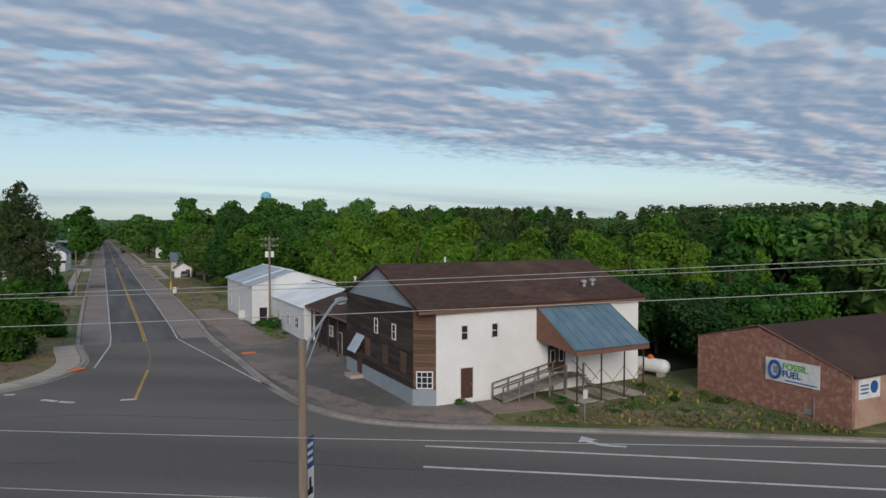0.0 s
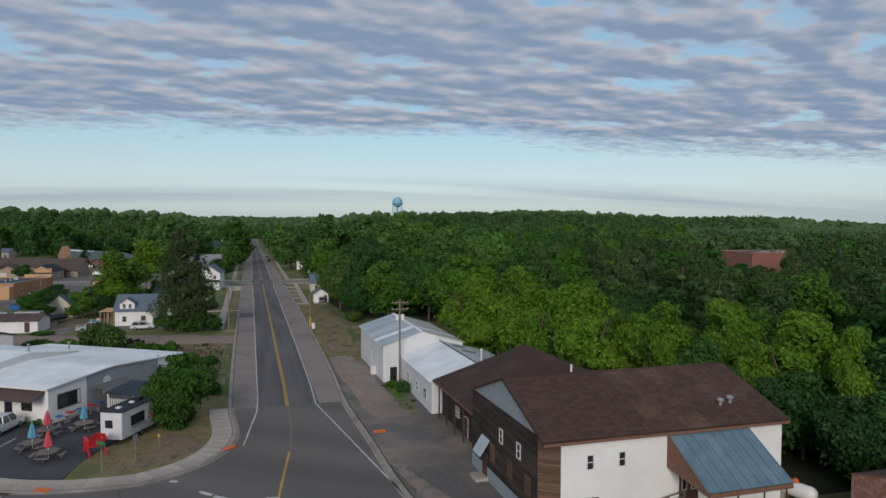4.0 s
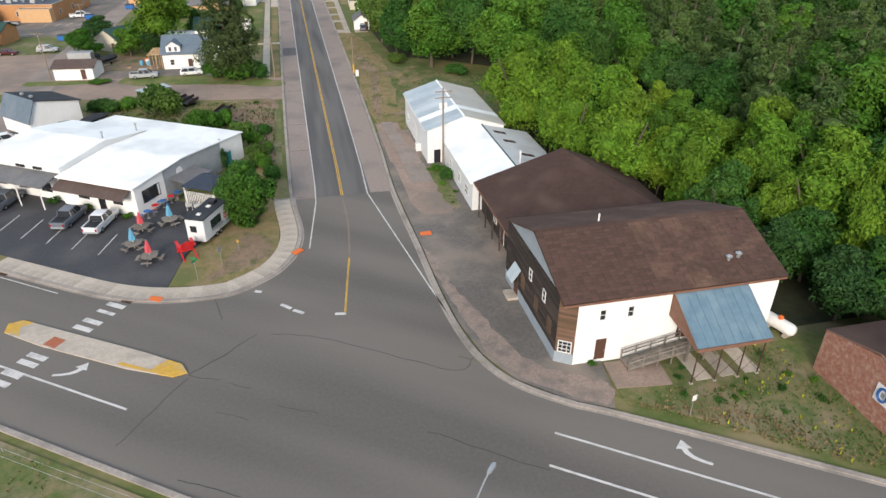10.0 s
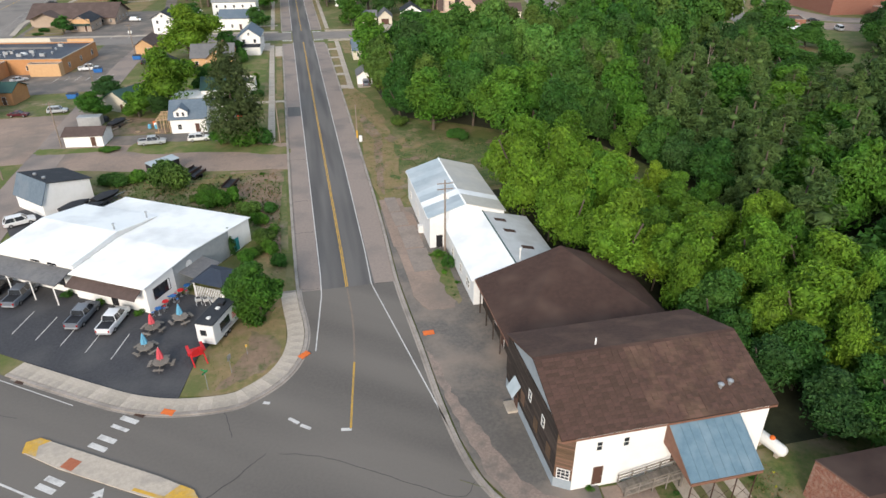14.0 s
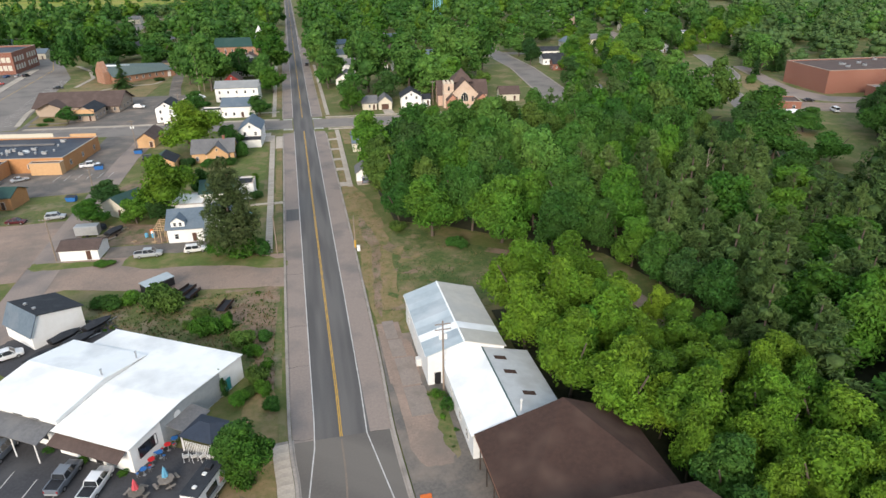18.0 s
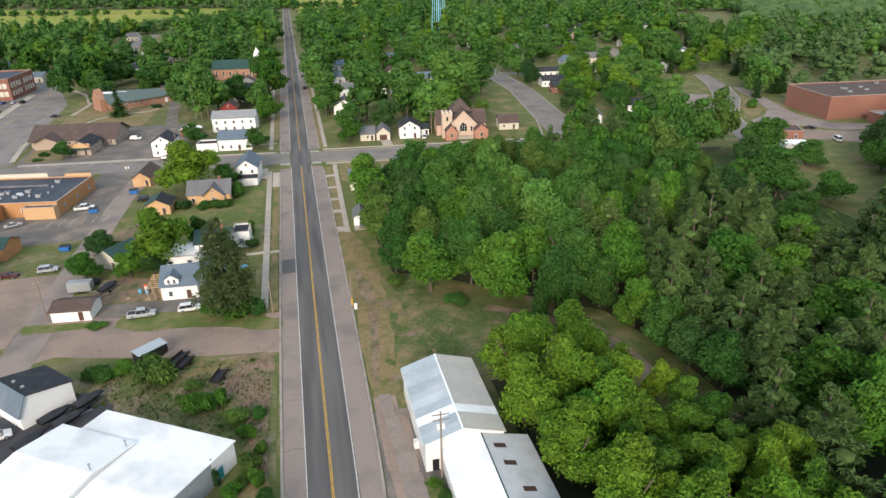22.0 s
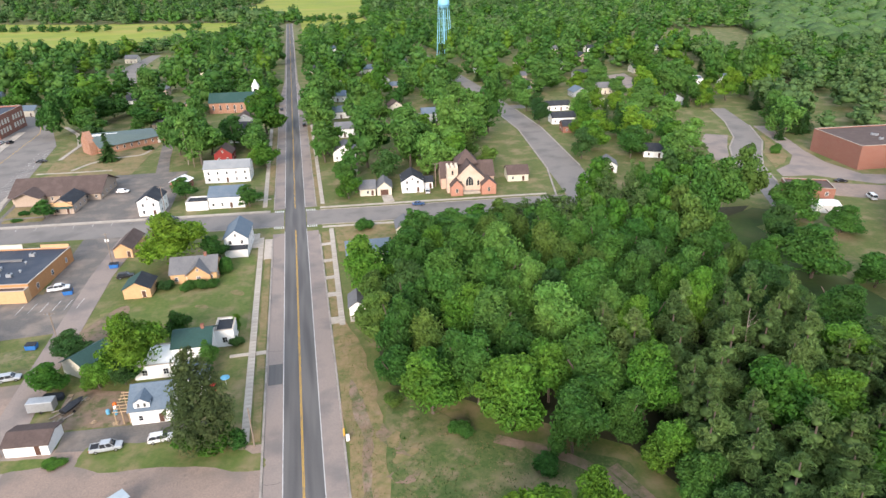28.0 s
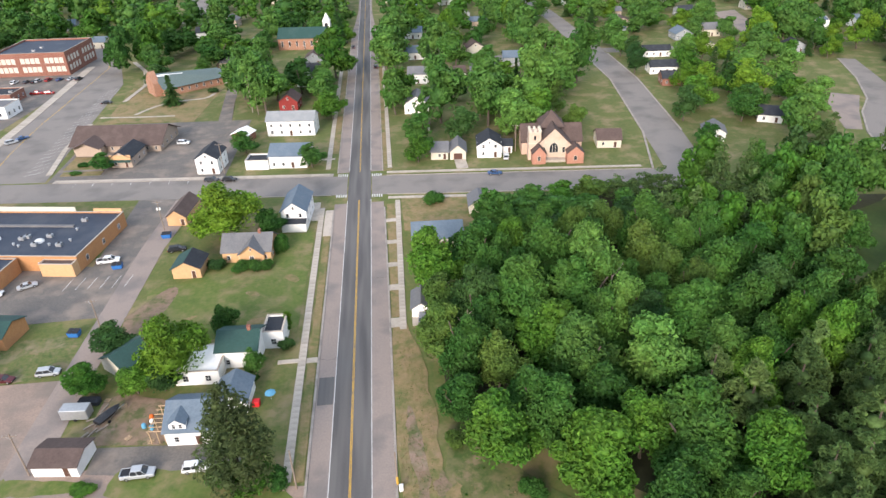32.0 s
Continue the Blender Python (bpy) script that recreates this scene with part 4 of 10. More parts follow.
def slab_walk(name, line, w0, w1, label, step=1.5, limit=400):
    """A walk laid slab by slab: each slab a piece of its own, with open joints over a darker bed."""
    bed = structure(name, band(line, w0, w1, -0.2, 0.095), M["kerb"], label, "pavement")
    pts = [Vector((*p, 0)) for p in line]
    acc, made, carry = [], 0, 0.0
    run = [0.0]
    for a, b in zip(pts, pts[1:]):
        run.append(run[-1] + (b - a).length)

    def at(d):
        for i in range(len(pts) - 1):
            if d <= run[i + 1] or i == len(pts) - 2:
                t = (d - run[i]) / max(run[i + 1] - run[i], 1e-6)
                p, u = pts[i].lerp(pts[i + 1], t), (pts[i + 1] - pts[i]).normalized()
                return p, Vector((-u.y, u.x, 0))
    count = min(int(run[-1] / step), limit)
    for i in range(count):
        (p, n), (q, o) = at(i * step + 0.006), at((i + 1) * step - 0.006)
        c = [p + n * w0, q + o * w0, q + o * w1, p + n * w1]
        mid = sum(c, Vector()) / 4
        z = 0.12 + 0.004 * noise.noise((mid.x, mid.y, 0))
        me = Mesh().prism([tuple((v - mid)[:2]) for v in c], -0.05, 0)
        part("slab", me, M["concrete"], bed, at=Matrix.Translation((mid.x, mid.y, z)))
    return bed


slab_walk("pavement_corner", KERB_L[:62], 0.5, 2.6, "pale concrete walk curving round the corner")
slab_walk("pavement_main", [(-10.0, 64), (-10.2, 120), (-10.3, 168)], 0.0, 1.6, "pale concrete walk along the main road")
slab_walk("pavement_main", [(12.7, 170), (12.2, 140), (11.6, 104)], -1.5, 0.0, "pale concrete walk along the main road")
slab_walk("pavement_main", [(-10.2, 198), (-10.4, 330)], 0.0, 1.6, "pale concrete walk along the main road", 2.2)
slab_walk("pavement_main", [(11.0, 196), (11.2, 330)], 0.0, 1.5, "pale concrete walk along the main road", 2.2)
slab_walk("pavement_downtown", [(-137.5, 214), (-141, 240), (-142, 270), (-144.5, 312), (-147.5, 361)], -1.5, 2.5, "wide pale concrete walk along the downtown street", 3.0)
slab_walk("pavement_downtown", [(-109.6, 208), (-113.5, 232), (-114.6, 262)], -2.4, -0.4, "pale concrete walk along the downtown street", 3.0)
slab_walk("pavement_church", [(-110, 292), (-108, 318), (-116, 345), (-128, 366)], -2.2, -0.2, "pale concrete walk beside the church lawn", 3.0)
structure("driveway_church", Mesh().prism([(-58, 240), (-63.6, 293), (-67.5, 334), (-61.5, 334), (-57.4, 282), (-52, 239)], -0.3, 0.03), M["lot"], "grey asphalt drive beside the church", "driveway")
structure("path_church", band(smooth_line([(-98, 271), (-92, 282), (-83, 288), (-72, 291), (-69, 300)]), -0.8, 0.8, -0.2, 0.06), M["concrete"], "pale concrete path across the church lawn", "path")
structure("path_church", band([(-112, 270), (-97, 268), (-80, 267)], -0.7, 0.7, -0.2, 0.06), M["concrete"], "pale concrete path across the church lawn", "path")
slab_walk("pavement_cross", [(-104, cross_y(-104, 1) + 0.4), (-9, cross_y(-9, 1) + 0.4)], 0.0, 2.0, "pale concrete walk along the cross street", 2.0)
slab_walk("pavement_cross", [(9, cross_y(9, 1) + 2.0), (95, cross_y(95, 1) + 2.0)], 0.0, 1.5, "pale concrete walk along the cross street", 2.0)
slab_walk("pavement_cross", [(9, cross_y(9, -1) - 3.4), (40, cross_y(40, -1) - 3.4)], 0.0, 1.5, "pale concrete walk along the cross street", 2.0)
for x0, y0, x1, y1, lab in ((7.9, 105, 11, 108.5, "concrete driveway across the verge"), (7.9, 120, 11.2, 122.5, "concrete path across the verge"), (7.9, 131, 11.3, 133, "concrete path across the verge"), (7.9, 143, 11.6, 145, "concrete path across the verge"),
                            (7.9, 156, 12, 158, "concrete path across the verge"), (-10, 95, -7.6, 96.6, "concrete path across the verge"), (-16, 95.4, -11.6, 96.6, "narrow concrete path to a house"), (-10, 150, -7.6, 166, "concrete apron at the corner"),
                            (13, 105, 16.5, 109, "concrete driveway by the trees"), (33, 191.5, 37, 199.5, "concrete driveway to a garage"), (-24, 206.5, -9, 207.6, "narrow concrete path to a house"), (-17, 160, -11.8, 172, "concrete forecourt of the corner house")):
    structure("driveway_slab", Mesh().prism([(x0, y0), (x1, y0), (x1, y1), (x0, y1)], -0.2, 0.1), M["concrete"], lab, "driveway")
structure("verge_cross", Mesh().prism([(8.4, 109), (11.1, 109), (11.6, 168), (8.6, 168)], -0.3, 0.05), M["dry"], "dry grass strip between kerb and walk", "verge")
structure("lawn_corner_house", Mesh().prism([(13.2, 150), (40, 150), (40, cross_y(40, -1) - 3.6), (13.2, cross_y(13, -1) - 3.6)], -0.3, 0.03), M["dry"], "dry lawn of the corner plot", "lawn")
structure("verge_north", Mesh().prism([(8, 194), (10.9, 194), (11, 330), (8, 330)], -0.3, 0.05), M["dry"], "dry grass strip between kerb and walk", "verge")
structure("verge_north", Mesh().prism([(-10.2, 212), (-7.9, 212), (-7.9, 330), (-10.2, 330)], -0.3, 0.05), M["dry"], "dry grass strip between kerb and walk", "verge")
structure("school_lawn", Mesh().prism([(199, 189), (207, 194), (216.5, 204), (223, 222), (230, 244), (221.5, 226.5), (207, 207)], -0.3, 0.05), M["dry"], "dry lawn island by the school drive", "lawn")
structure("church_lawn", Mesh().prism([(-108, 262), (-70, 258), (-66, 318), (-112, 318)], -0.3, 0.02), M["dry"], "dry lawn round the modern church", "lawn")
structure("town_paving", Mesh().prism([(-106, 193 + 8), (-46, 196), (-46, 256), (-108, 260)], -0.3, -0.015), M["lot"], "grey asphalt yard round the low shops", "car park")
structure("town_paving", Mesh().prism([(-230, 214), (-152, 208), (-146, 300), (-150, 400), (-230, 400)], -0.3, -0.015), M["lot"], "grey asphalt yards behind the shops", "car park")
for poly in ([(-104, 206.5), (-90, 205.5), (-90, 209), (-104, 210)], [(-105, 212), (-91, 211), (-91, 222), (-105, 224)]):
    structure("verge_town", Mesh().prism(poly, -0.3, 0.08), M["dry"], "dry grass plot before the low building", "verge")

# concrete slabs on the forecourt
for x0, y0, x1, y1 in ((9.4, 22.5, 11.4, 28.5), (9.6, 17.0, 11.9, 22.2), (9.9, 9.0, 12.9, 16.6), (10.0, 1.6, 13.2, 8.6)):
    structure("concrete_slab", Mesh().prism([(x0, y0), (x1, y0), (x1 - 0.1, y1), (x0 - 0.1, y1)], -0.2, 0.14), M["slab_pink"], "worn concrete slab on the forecourt", "concrete slab")
structure("concrete_slab", Mesh().prism([(19.6, -44.4), (24.6, -45.0), (25.0, -41.2), (19.9, -40.95)], -0.2, 0.1), M["gravel"], "sandy worn slab before the hall door", "concrete slab")
for x0 in (26.9, 29.3, 31.7):
    structure("concrete_slab", Mesh().prism([(x0, -45.0), (x0 + 1.5, -45.0), (x0 + 1.5, -41.4), (x0, -41.4)], -0.2, 0.1), M["concrete"], "grey concrete strip under the canopy", "concrete slab")


# ---- road markings ----
def line_mark(pts, w, mat, label, z=0.012, name="road_marking"):
    return structure(name, band(pts, -w / 2, w / 2, z - 0.01, z), M[mat], label, "road marking")


line_mark([(-3.6, 172), (-3.6, 40), (-3.6, 4), (-3.75, -1.5), (-5.2, -14)], 0.15, "white_line", "white edge line of the main road")
line_mark([(3.7, 172), (3.7, 40), (3.6, 10), (3.4, 0), (8.0, -31.5)], 0.15, "white_line", "white edge line bending into the junction")
line_mark([(-3.6, 195), (-3.6, 990)], 0.15, "white_line", "white edge line of the main road")
line_mark([(3.7, 195), (3.7, 990)], 0.15, "white_line", "white edge line of the main road")
for x in (-0.12, 0.12):
    line_mark([(x, 172), (x, 10), (x - 0.1, 0)], 0.15, "yellow_line", "yellow double centre line")
    line_mark([(x, 194), (x, 990)], 0.12, "yellow_line", "yellow double centre line")
    line_mark(smooth_line([(x * 0.5 - 0.1, -0.5), (x * 0.5 - 0.1, -8), (x * 0.5 - 0.5, -14), (x * 0.5 - 0.8, -17)]), 0.1, "faded_line", "nearly worn-off yellow centre line")
    line_mark(smooth_line([(x * 0.5 - 0.8, -17.1), (x * 0.5 - 1.35, -21), (x * 0.5 - 2.3, -28)]), 0.1, "yellow_line", "yellow centre line curving into the junction")
line_mark([(-3.3, -27.9), (-2.2, -28.1)], 0.4, "white_line", "white stub of a stop line")
for a, b in (((-8.6, -25.0), (-7.6, -26.0)), ((-7.4, -26.3), (-6.4, -27.1)), ((-11.3, -21.9), (-10.6, -22.2))):
    line_mark([a, b], 0.4, "white_line", "worn piece of a white stop line")
for s0, k, s1 in ((-60, -43.2, 3.8), (37.5, -32.5, 85), (37.9, -35.9, 85)):
    line_mark([hw(s0, k), hw(s1, k - (0.7 if s0 > 0 else 0))], 0.21, "white_line", "white lane line of the highway")
line_mark([hw(-60, -32.6), hw(-16, -32.6)], 0.1, "white_line", "faint white edge line of the highway")
for i, k in enumerate((-32.0, -33.3, -35.0, -36.2, -41.0, -42.0, -43.6, -44.8, -46.2)):
    s = -9.0 + (0 if i > 3 else 0.4)
    line_mark([hw(s - 1.1, k), hw(s + 1.1, k)], 0.62 if i not in (1,) else 0.45, "white_line", "white crossing bar")


def arrow_mark(m, label):
    """A turning arrow: a shaft that swells through its bend, and a broad head."""
    shaft = [(-1.75, 0.0, 0.13), (-0.9, -0.02, 0.15), (-0.2, 0.06, 0.19), (0.3, 0.3, 0.23), (0.62, 0.68, 0.26)]
    me, left, right = Mesh(), [], []
    for i, (x, y, w) in enumerate(shaft):
        (xa, ya, _), (xb, yb, _) = shaft[max(i - 1, 0)], shaft[min(i + 1, 4)]
        d = math.hypot(xb - xa, yb - ya)
        nx, ny = -(yb - ya) / d, (xb - xa) / d
        left.append((x + nx * w, y + ny * w))
        right.append((x - nx * w, y - ny * w))
    for i in range(4):
        me.prism([left[i], right[i], right[i + 1], left[i + 1]], 0.004, 0.012)
    me.prism([(0.0, 0.98), (1.2, 0.30), (1.02, 1.5)], 0.004, 0.0125)
    ob = structure("road_arrow", me, M["white_line"], label, "road marking")
    ob.matrix_basis = m


arrow_mark(Matrix.Translation((-26.9, -31.95, 0)) @ Matrix.Rotation(radians(-6), 4, "Z") @ Matrix.Diagonal((0.95, 0.95, 1, 1)), "white turning arrow painted on the highway")
arrow_mark(Matrix.Translation((21.75, -52.6, 0)) @ Matrix.Rotation(radians(140), 4, "Z") @ Matrix.Diagonal((0.95, -0.95, 1, 1)), "white turning arrow painted on the highway")
for sx, sy in ((-1, -1), (-1, 1), (1, -1), (1, 1)):
    for i in range(5):
        x = sx * (4.2 + i * 0.72)
        y = cross_y(x, sy) + sy * 0.9
        line_mark([(x, y - 1.0), (x, y + 1.0)], 0.4, "white_line", "white crossing bar")
crack_rng = random.Random(77)


def jagged(pts):
    """Breaks a smooth line into the short uneven steps of a crack."""
    out = []
    for (x0, y0), (x1, y1) in zip(pts, pts[1:]):
        n = max(1, int(math.hypot(x1 - x0, y1 - y0) / 0.8))
        out += [(x0 + (x1 - x0) * i / n + crack_rng.uniform(-0.1, 0.1), y0 + (y1 - y0) * i / n + crack_rng.uniform(-0.1, 0.1)) for i in range(n)]
    return out + [pts[-1]]


for pts, w in (([(3.3, -0.25), (4.2, 0.0), (5.8, -0.2)], 0.055), ([(-6.4, 0.6), (-5, 0.3), (-3.8, 0.4)], 0.055), ([(-16.8, -34.8), (-19.0, -38.2), (-21.4, -41.8)], 0.07), ([(-16.8, -34.4), (-14.4, -32.6), (-12.4, -30.9)], 0.1), ([(-12.4, -30.9), (-10.9, -29.5)], 0.05),
               ([(2.6, -45.6), (6.7, -48.6), (10.8, -51.5)], 0.07), ([(-9.6, -29.9), (-5.6, -31.2), (1.0, -35.3), (6.5, -39.0), (8.6, -37.6)], 0.05), ([(-15.4, -22.6), (-15.0, -24.0), (-14.4, -26.5)], 0.07), ([(-16.8, -34.4), (-15.4, -35.1), (-14.0, -35.6)], 0.06), ([(-13.4, -36.2), (-11.2, -37.4)], 0.045),
               ([(-9.1, -40.0), (-7.4, -40.9), (-5.8, -41.6)], 0.05), ([(-14.0, -39.6), (-11.4, -41.3)], 0.04), ([(-16.3, -46.4), (-14.2, -47.4), (-11.7, -48.9)], 0.07), ([(-39, -25.6), (-36.5, -26.2)], 0.07), ([(-44, -15.2), (-37, -18.6)], 0.05),
               ([(-7.0, 18), (-5, 18.2), (-3.7, 18)], 0.055), ([(-7.0, 30.5), (-5.4, 30.8), (-3.7, 30.6)], 0.055), ([(-7.0, 52), (-5.4, 51.7), (-3.7, 52)], 0.055), ([(-7.0, 96), (-5.2, 95.5), (-3.7, 96)], 0.055), ([(3.7, 126), (5.5, 126.2), (7.5, 126)], 0.055)):
    line_mark(jagged(smooth_line(pts, 4)), w, "tar", "dark sealed crack in the asphalt", 0.008, "sealed_crack")
structure("road_patch", Mesh().prism([(-6.9, 82), (-3.8, 82), (-3.8, 90), (-6.9, 90)], -0.05, 0.004), M["asphalt_lane"], "dark patch in the road shoulder", "road patch")
for i in range(6):
    x = -73.5 + i * 3.0
    line_mark([(x, 131), (x + 0.6, 136.5)], 0.12, "white_line", "white parking bay line", 0.008)
for i in range(9):
    x = -96 + i * 6.4
    y = cross_y(x, 1) - 0.3
    line_mark([(x, y - 2.4), (x, y)], 0.12, "white_line", "white parking bay line", 0.01)
for i in range(26):
    y = 212 + i * 4.1
    x = -111.5 - (y - 212) * 0.075 if y < 262 else -115.2 - (y - 262) * 0.05
    line_mark([(x - 5.5, y - 4), (x, y)], 0.14, "white_line", "white angled parking line", 0.012)
line_mark([(-127, 197), (-132, 232), (-134.5, 262), (-135.5, 300), (-137, 355), (-150, 400), (-170, 432)], 0.25, "yellow_line", "yellow centre line of the downtown street", 0.012)
for i in range(5):
    p = (-41.5 + i * 3.35, 3.0 - i * 2.05)
    line_mark([p, (p[0] - 1.2, p[1] - 4.9)], 0.12, "white_line", "faded white parking bay line", 0.03)


def build_island():
    isl = thing("traffic_island", None, "pale concrete traffic island with yellow painted ends", "traffic island", kind="structure")
    outline = [hw(-15.8, -38.5), hw(-15.0, -37.5), hw(-10, -37.3), hw(0, -36.9), hw(4.2, -37.0), hw(5.4, -37.7), hw(4.6, -38.6), hw(0, -39.3), hw(-10, -39.8), hw(-15.0, -39.6)]
    part("kerb_body", Mesh().prism(outline, -0.1, 0.14), M["concrete"], isl)
    part("painted_tip", Mesh().prism([hw(2.6, -36.95), hw(4.2, -36.97), hw(5.42, -37.7), hw(4.6, -38.62), hw(2.0, -38.98)], 0.0, 0.146), M["yellow"], isl, "worn yellow paint on the tip")
    part("painted_edge", Mesh().prism([hw(-1.2, -39.2), hw(2.0, -38.98), hw(2.2, -38.6), hw(-1.2, -38.85)], 0.0, 0.146), M["yellow"], isl, "worn yellow paint along the edge")
    part("painted_tip", Mesh().prism([hw(-15.82, -38.5), hw(-15.0, -37.48), hw(-13.6, -37.4), hw(-14.2, -38.4), hw(-13.2, -39.5), hw(-15.0, -39.62)], 0.0, 0.146), M["yellow"], isl, "worn yellow paint on the end")
    part("tactile_pad", Mesh().prism([hw(-9.9, -38.3), hw(-8.4, -38.3), hw(-8.4, -39.6), hw(-9.9, -39.6)], 0.0, 0.15), M["tactile"], isl, "terracotta tactile paving pad")


build_island()
for x, y, r in ((-6.6, -14.5, 40), (-21.3, -21.3, -25), (9.0, -13.4, 0)):
    structure("tactile_pad", Mesh().prism([(-0.7, -0.4), (0.7, -0.4), (0.7, 0.4), (-0.7, 0.4)], 0.05, 0.15), M["orange"], "orange tactile pad set in the walk", "tactile paving").matrix_basis = pose(x, y, 0, 0, 0, r)
for x, y in ((-24.2, -20.9), (-38.6, -12.2)):
    tagged(part("storm_drain", Mesh().box(-0.6, -0.35, 0, 0.6, 0.35, 0.02), M["rust"], None, at=pose(x, y, 0.0, 0, 0, -32)), "rusty storm drain grate at the kerb", "drain")


# ---- buildings ----
def lattice_plate(xs, zs, solid, y0, y1):
    """A plate with square openings, as one joined mesh: solid says which cells of the grid are filled."""
    me = Mesh()
    nx, nz = len(xs), len(zs)
    me.v = [(x, y, z) for y in (y0, y1) for z in zs for x in xs]
    at = lambda s, k, i: s * nx * nz + k * nx + i
    full = lambda i, k: 0 <= i < nx - 1 and 0 <= k < nz - 1 and solid(i, k)
    for k in range(nz - 1):
        for i in range(nx - 1):
            if not full(i, k):
                continue
            me.f += [(at(0, k, i), at(0, k, i + 1), at(0, k + 1, i + 1), at(0, k + 1, i)), (at(1, k, i), at(1, k + 1, i), at(1, k + 1, i + 1), at(1, k, i + 1))]
            for di, dk, a, b in ((-1, 0, (k, i), (k + 1, i)), (1, 0, (k + 1, i + 1), (k, i + 1)), (0, -1, (k, i + 1), (k, i)), (0, 1, (k + 1, i), (k + 1, i + 1))):
                if not full(i + di, k + dk):
                    me.f.append((at(0, *a), at(0, *b), at(1, *b), at(1, *a)))
    return me


def window_unit(parent, x, y, z, w, h, ang, mullions=(1, 1), frame="trim_white", glass="glass", depth=0.06):
    """A window with frame, bars and pane, its middle at (x, y, z) on a wall whose outward side is turned by ang."""
    m = pose(x, y, z, 0, 0, ang)
    b, c = min(0.09, w * 0.12), 0.025

    def ticks(half, n):
        out = [-half, -half + b]
        for i in range(1, n):
            q = -half + 2 * half * i / n
            out += [q - c, q + c]
        return out + [half - b, half]

    win = part("window", lattice_plate(ticks(w / 2, mullions[0]), ticks(h / 2, mullions[1]), lambda i, k: i % 2 == 0 or k % 2 == 0, -depth, 0.0), M[frame], parent, at=m)
    part("pane", Mesh().box(-w / 2 + b * 0.5, -0.025, -h / 2 + b * 0.5, w / 2 - b * 0.5, -0.008, h / 2 - b * 0.5), M[glass], win, "dark glass pane")
    return win


def door_unit(parent, x, y, z, w, h, ang, mat="door_brown", label=""):
    m = pose(x, y, z, 0, 0, ang)
    d = part("door", Mesh().box(-w / 2, -0.05, 0, w / 2, 0.02, h), M[mat], parent, label, at=m)
    part("door_frame", Mesh().box(-w / 2 - 0.08, -0.03, 0, -w / 2 - 0.002, 0.02, h + 0.08).box(w / 2 + 0.002, -0.03, 0, w / 2 + 0.08, 0.02, h + 0.08).box(-w / 2, -0.03, h + 0.002, w / 2, 0.02, h + 0.08), M["trim_white"], d)
    part("handle", Mesh().box(w / 2 - 0.14, -0.11, 0.95, w / 2 - 0.08, -0.05, 1.05), M["grey_metal"], d)
    return d


def gable_walls(w, d, h, rise, along="x", z0=-0.3):
    """Walls of a house w by d centred on the origin, with gables under a ridge along x or y."""
    me = Mesh()
    if along == "x":
        pent = [(-d / 2, z0), (d / 2, z0), (d / 2, h), (0, h + rise), (-d / 2, h)]
        me.loft([[(-w / 2, a, b) for a, b in pent], [(w / 2, a, b) for a, b in pent]])
    else:
        pent = [(-w / 2, z0), (w / 2, z0), (w / 2, h), (0, h + rise), (-w / 2, h)]
        me.loft([[(a, d / 2, b) for a, b in pent], [(a, -d / 2, b) for a, b in pent]])
    return me


def gable_roof(w, d, h, rise, along="x", over=0.4, t=0.16):
    """Two roof slabs with overhang."""
    if along == "x":
        half, run = d / 2, w / 2 + over
        k = rise / half
        e = half + over
        return [Mesh().slab([(-run, s * e, h - k * over + t), (run, s * e, h - k * over + t), (run, 0, h + rise + t), (-run, 0, h + rise + t)], t) for s in (-1, 1)]
    half, run = w / 2, d / 2 + over
    k = rise / half
    e = half + over
    return [Mesh().slab([(s * e, -run, h - k * over + t), (s * e, run, h - k * over + t), (0, run, h + rise + t), (0, -run, h + rise + t)], t) for s in (-1, 1)]


def house(x, y, w, d, h, rise, label, wall="white_wall", roof="roof_grey", along="x", rot=0.0, name="house", wins=True, door=True, chimney=False, category="house", group="houses", over=0.4, storeys=1):
    th = thing(name, pose(x, y, 0, 0, 0, rot), label, category, group)
    part("wall", gable_walls(w, d, h, rise, along), M[wall], th)
    for r in gable_roof(w, d, h, rise, along, over):
        part("roof", r, M[roof], th)
    if wins:
        rows = [1.5 + 2.7 * s for s in range(storeys)]
        for z in rows:
            n = max(1, int(w / 3.2))
            for i in range(n):
                wx = -w / 2 + w * (i + 0.5) / n
                if door and z == rows[0] and i == n // 2 and n > 1:
                    continue
                window_unit(th, wx, -d / 2 - 0.003, z, 0.95, 1.3, 0, (1, 2))
            n = max(1, int(d / 3.8))
            for sx, ang in ((-1, -90), (1, 90)):
                for i in range(n):
                    window_unit(th, sx * (w / 2 + 0.003), -d / 2 + d * (i + 0.5) / n, z, 0.95, 1.3, ang, (1, 2))
        if along == "y" and rise > 1.5:
            window_unit(th, 0, -d / 2 - 0.003, h + rise * 0.35, 0.8, 1.0, 0, (1, 2))
    if door:
        n = max(1, int(w / 3.2))
        door_unit(th, (-w / 2 + w * (n // 2 + 0.5) / n) if n > 1 else w * 0.3, -d / 2 - 0.004, 0.1, 0.95, 2.05, 0)
    if chimney:
        part("chimney", Mesh().box(w * 0.22, -0.35, h + rise * 0.3, w * 0.22 + 0.7, 0.35, h + rise + 0.9).box(w * 0.22 - 0.06, -0.41, h + rise + 0.9, w * 0.22 + 0.76, 0.41, h + rise + 1.05), M["brick_red"], th, "brick chimney")
    return th


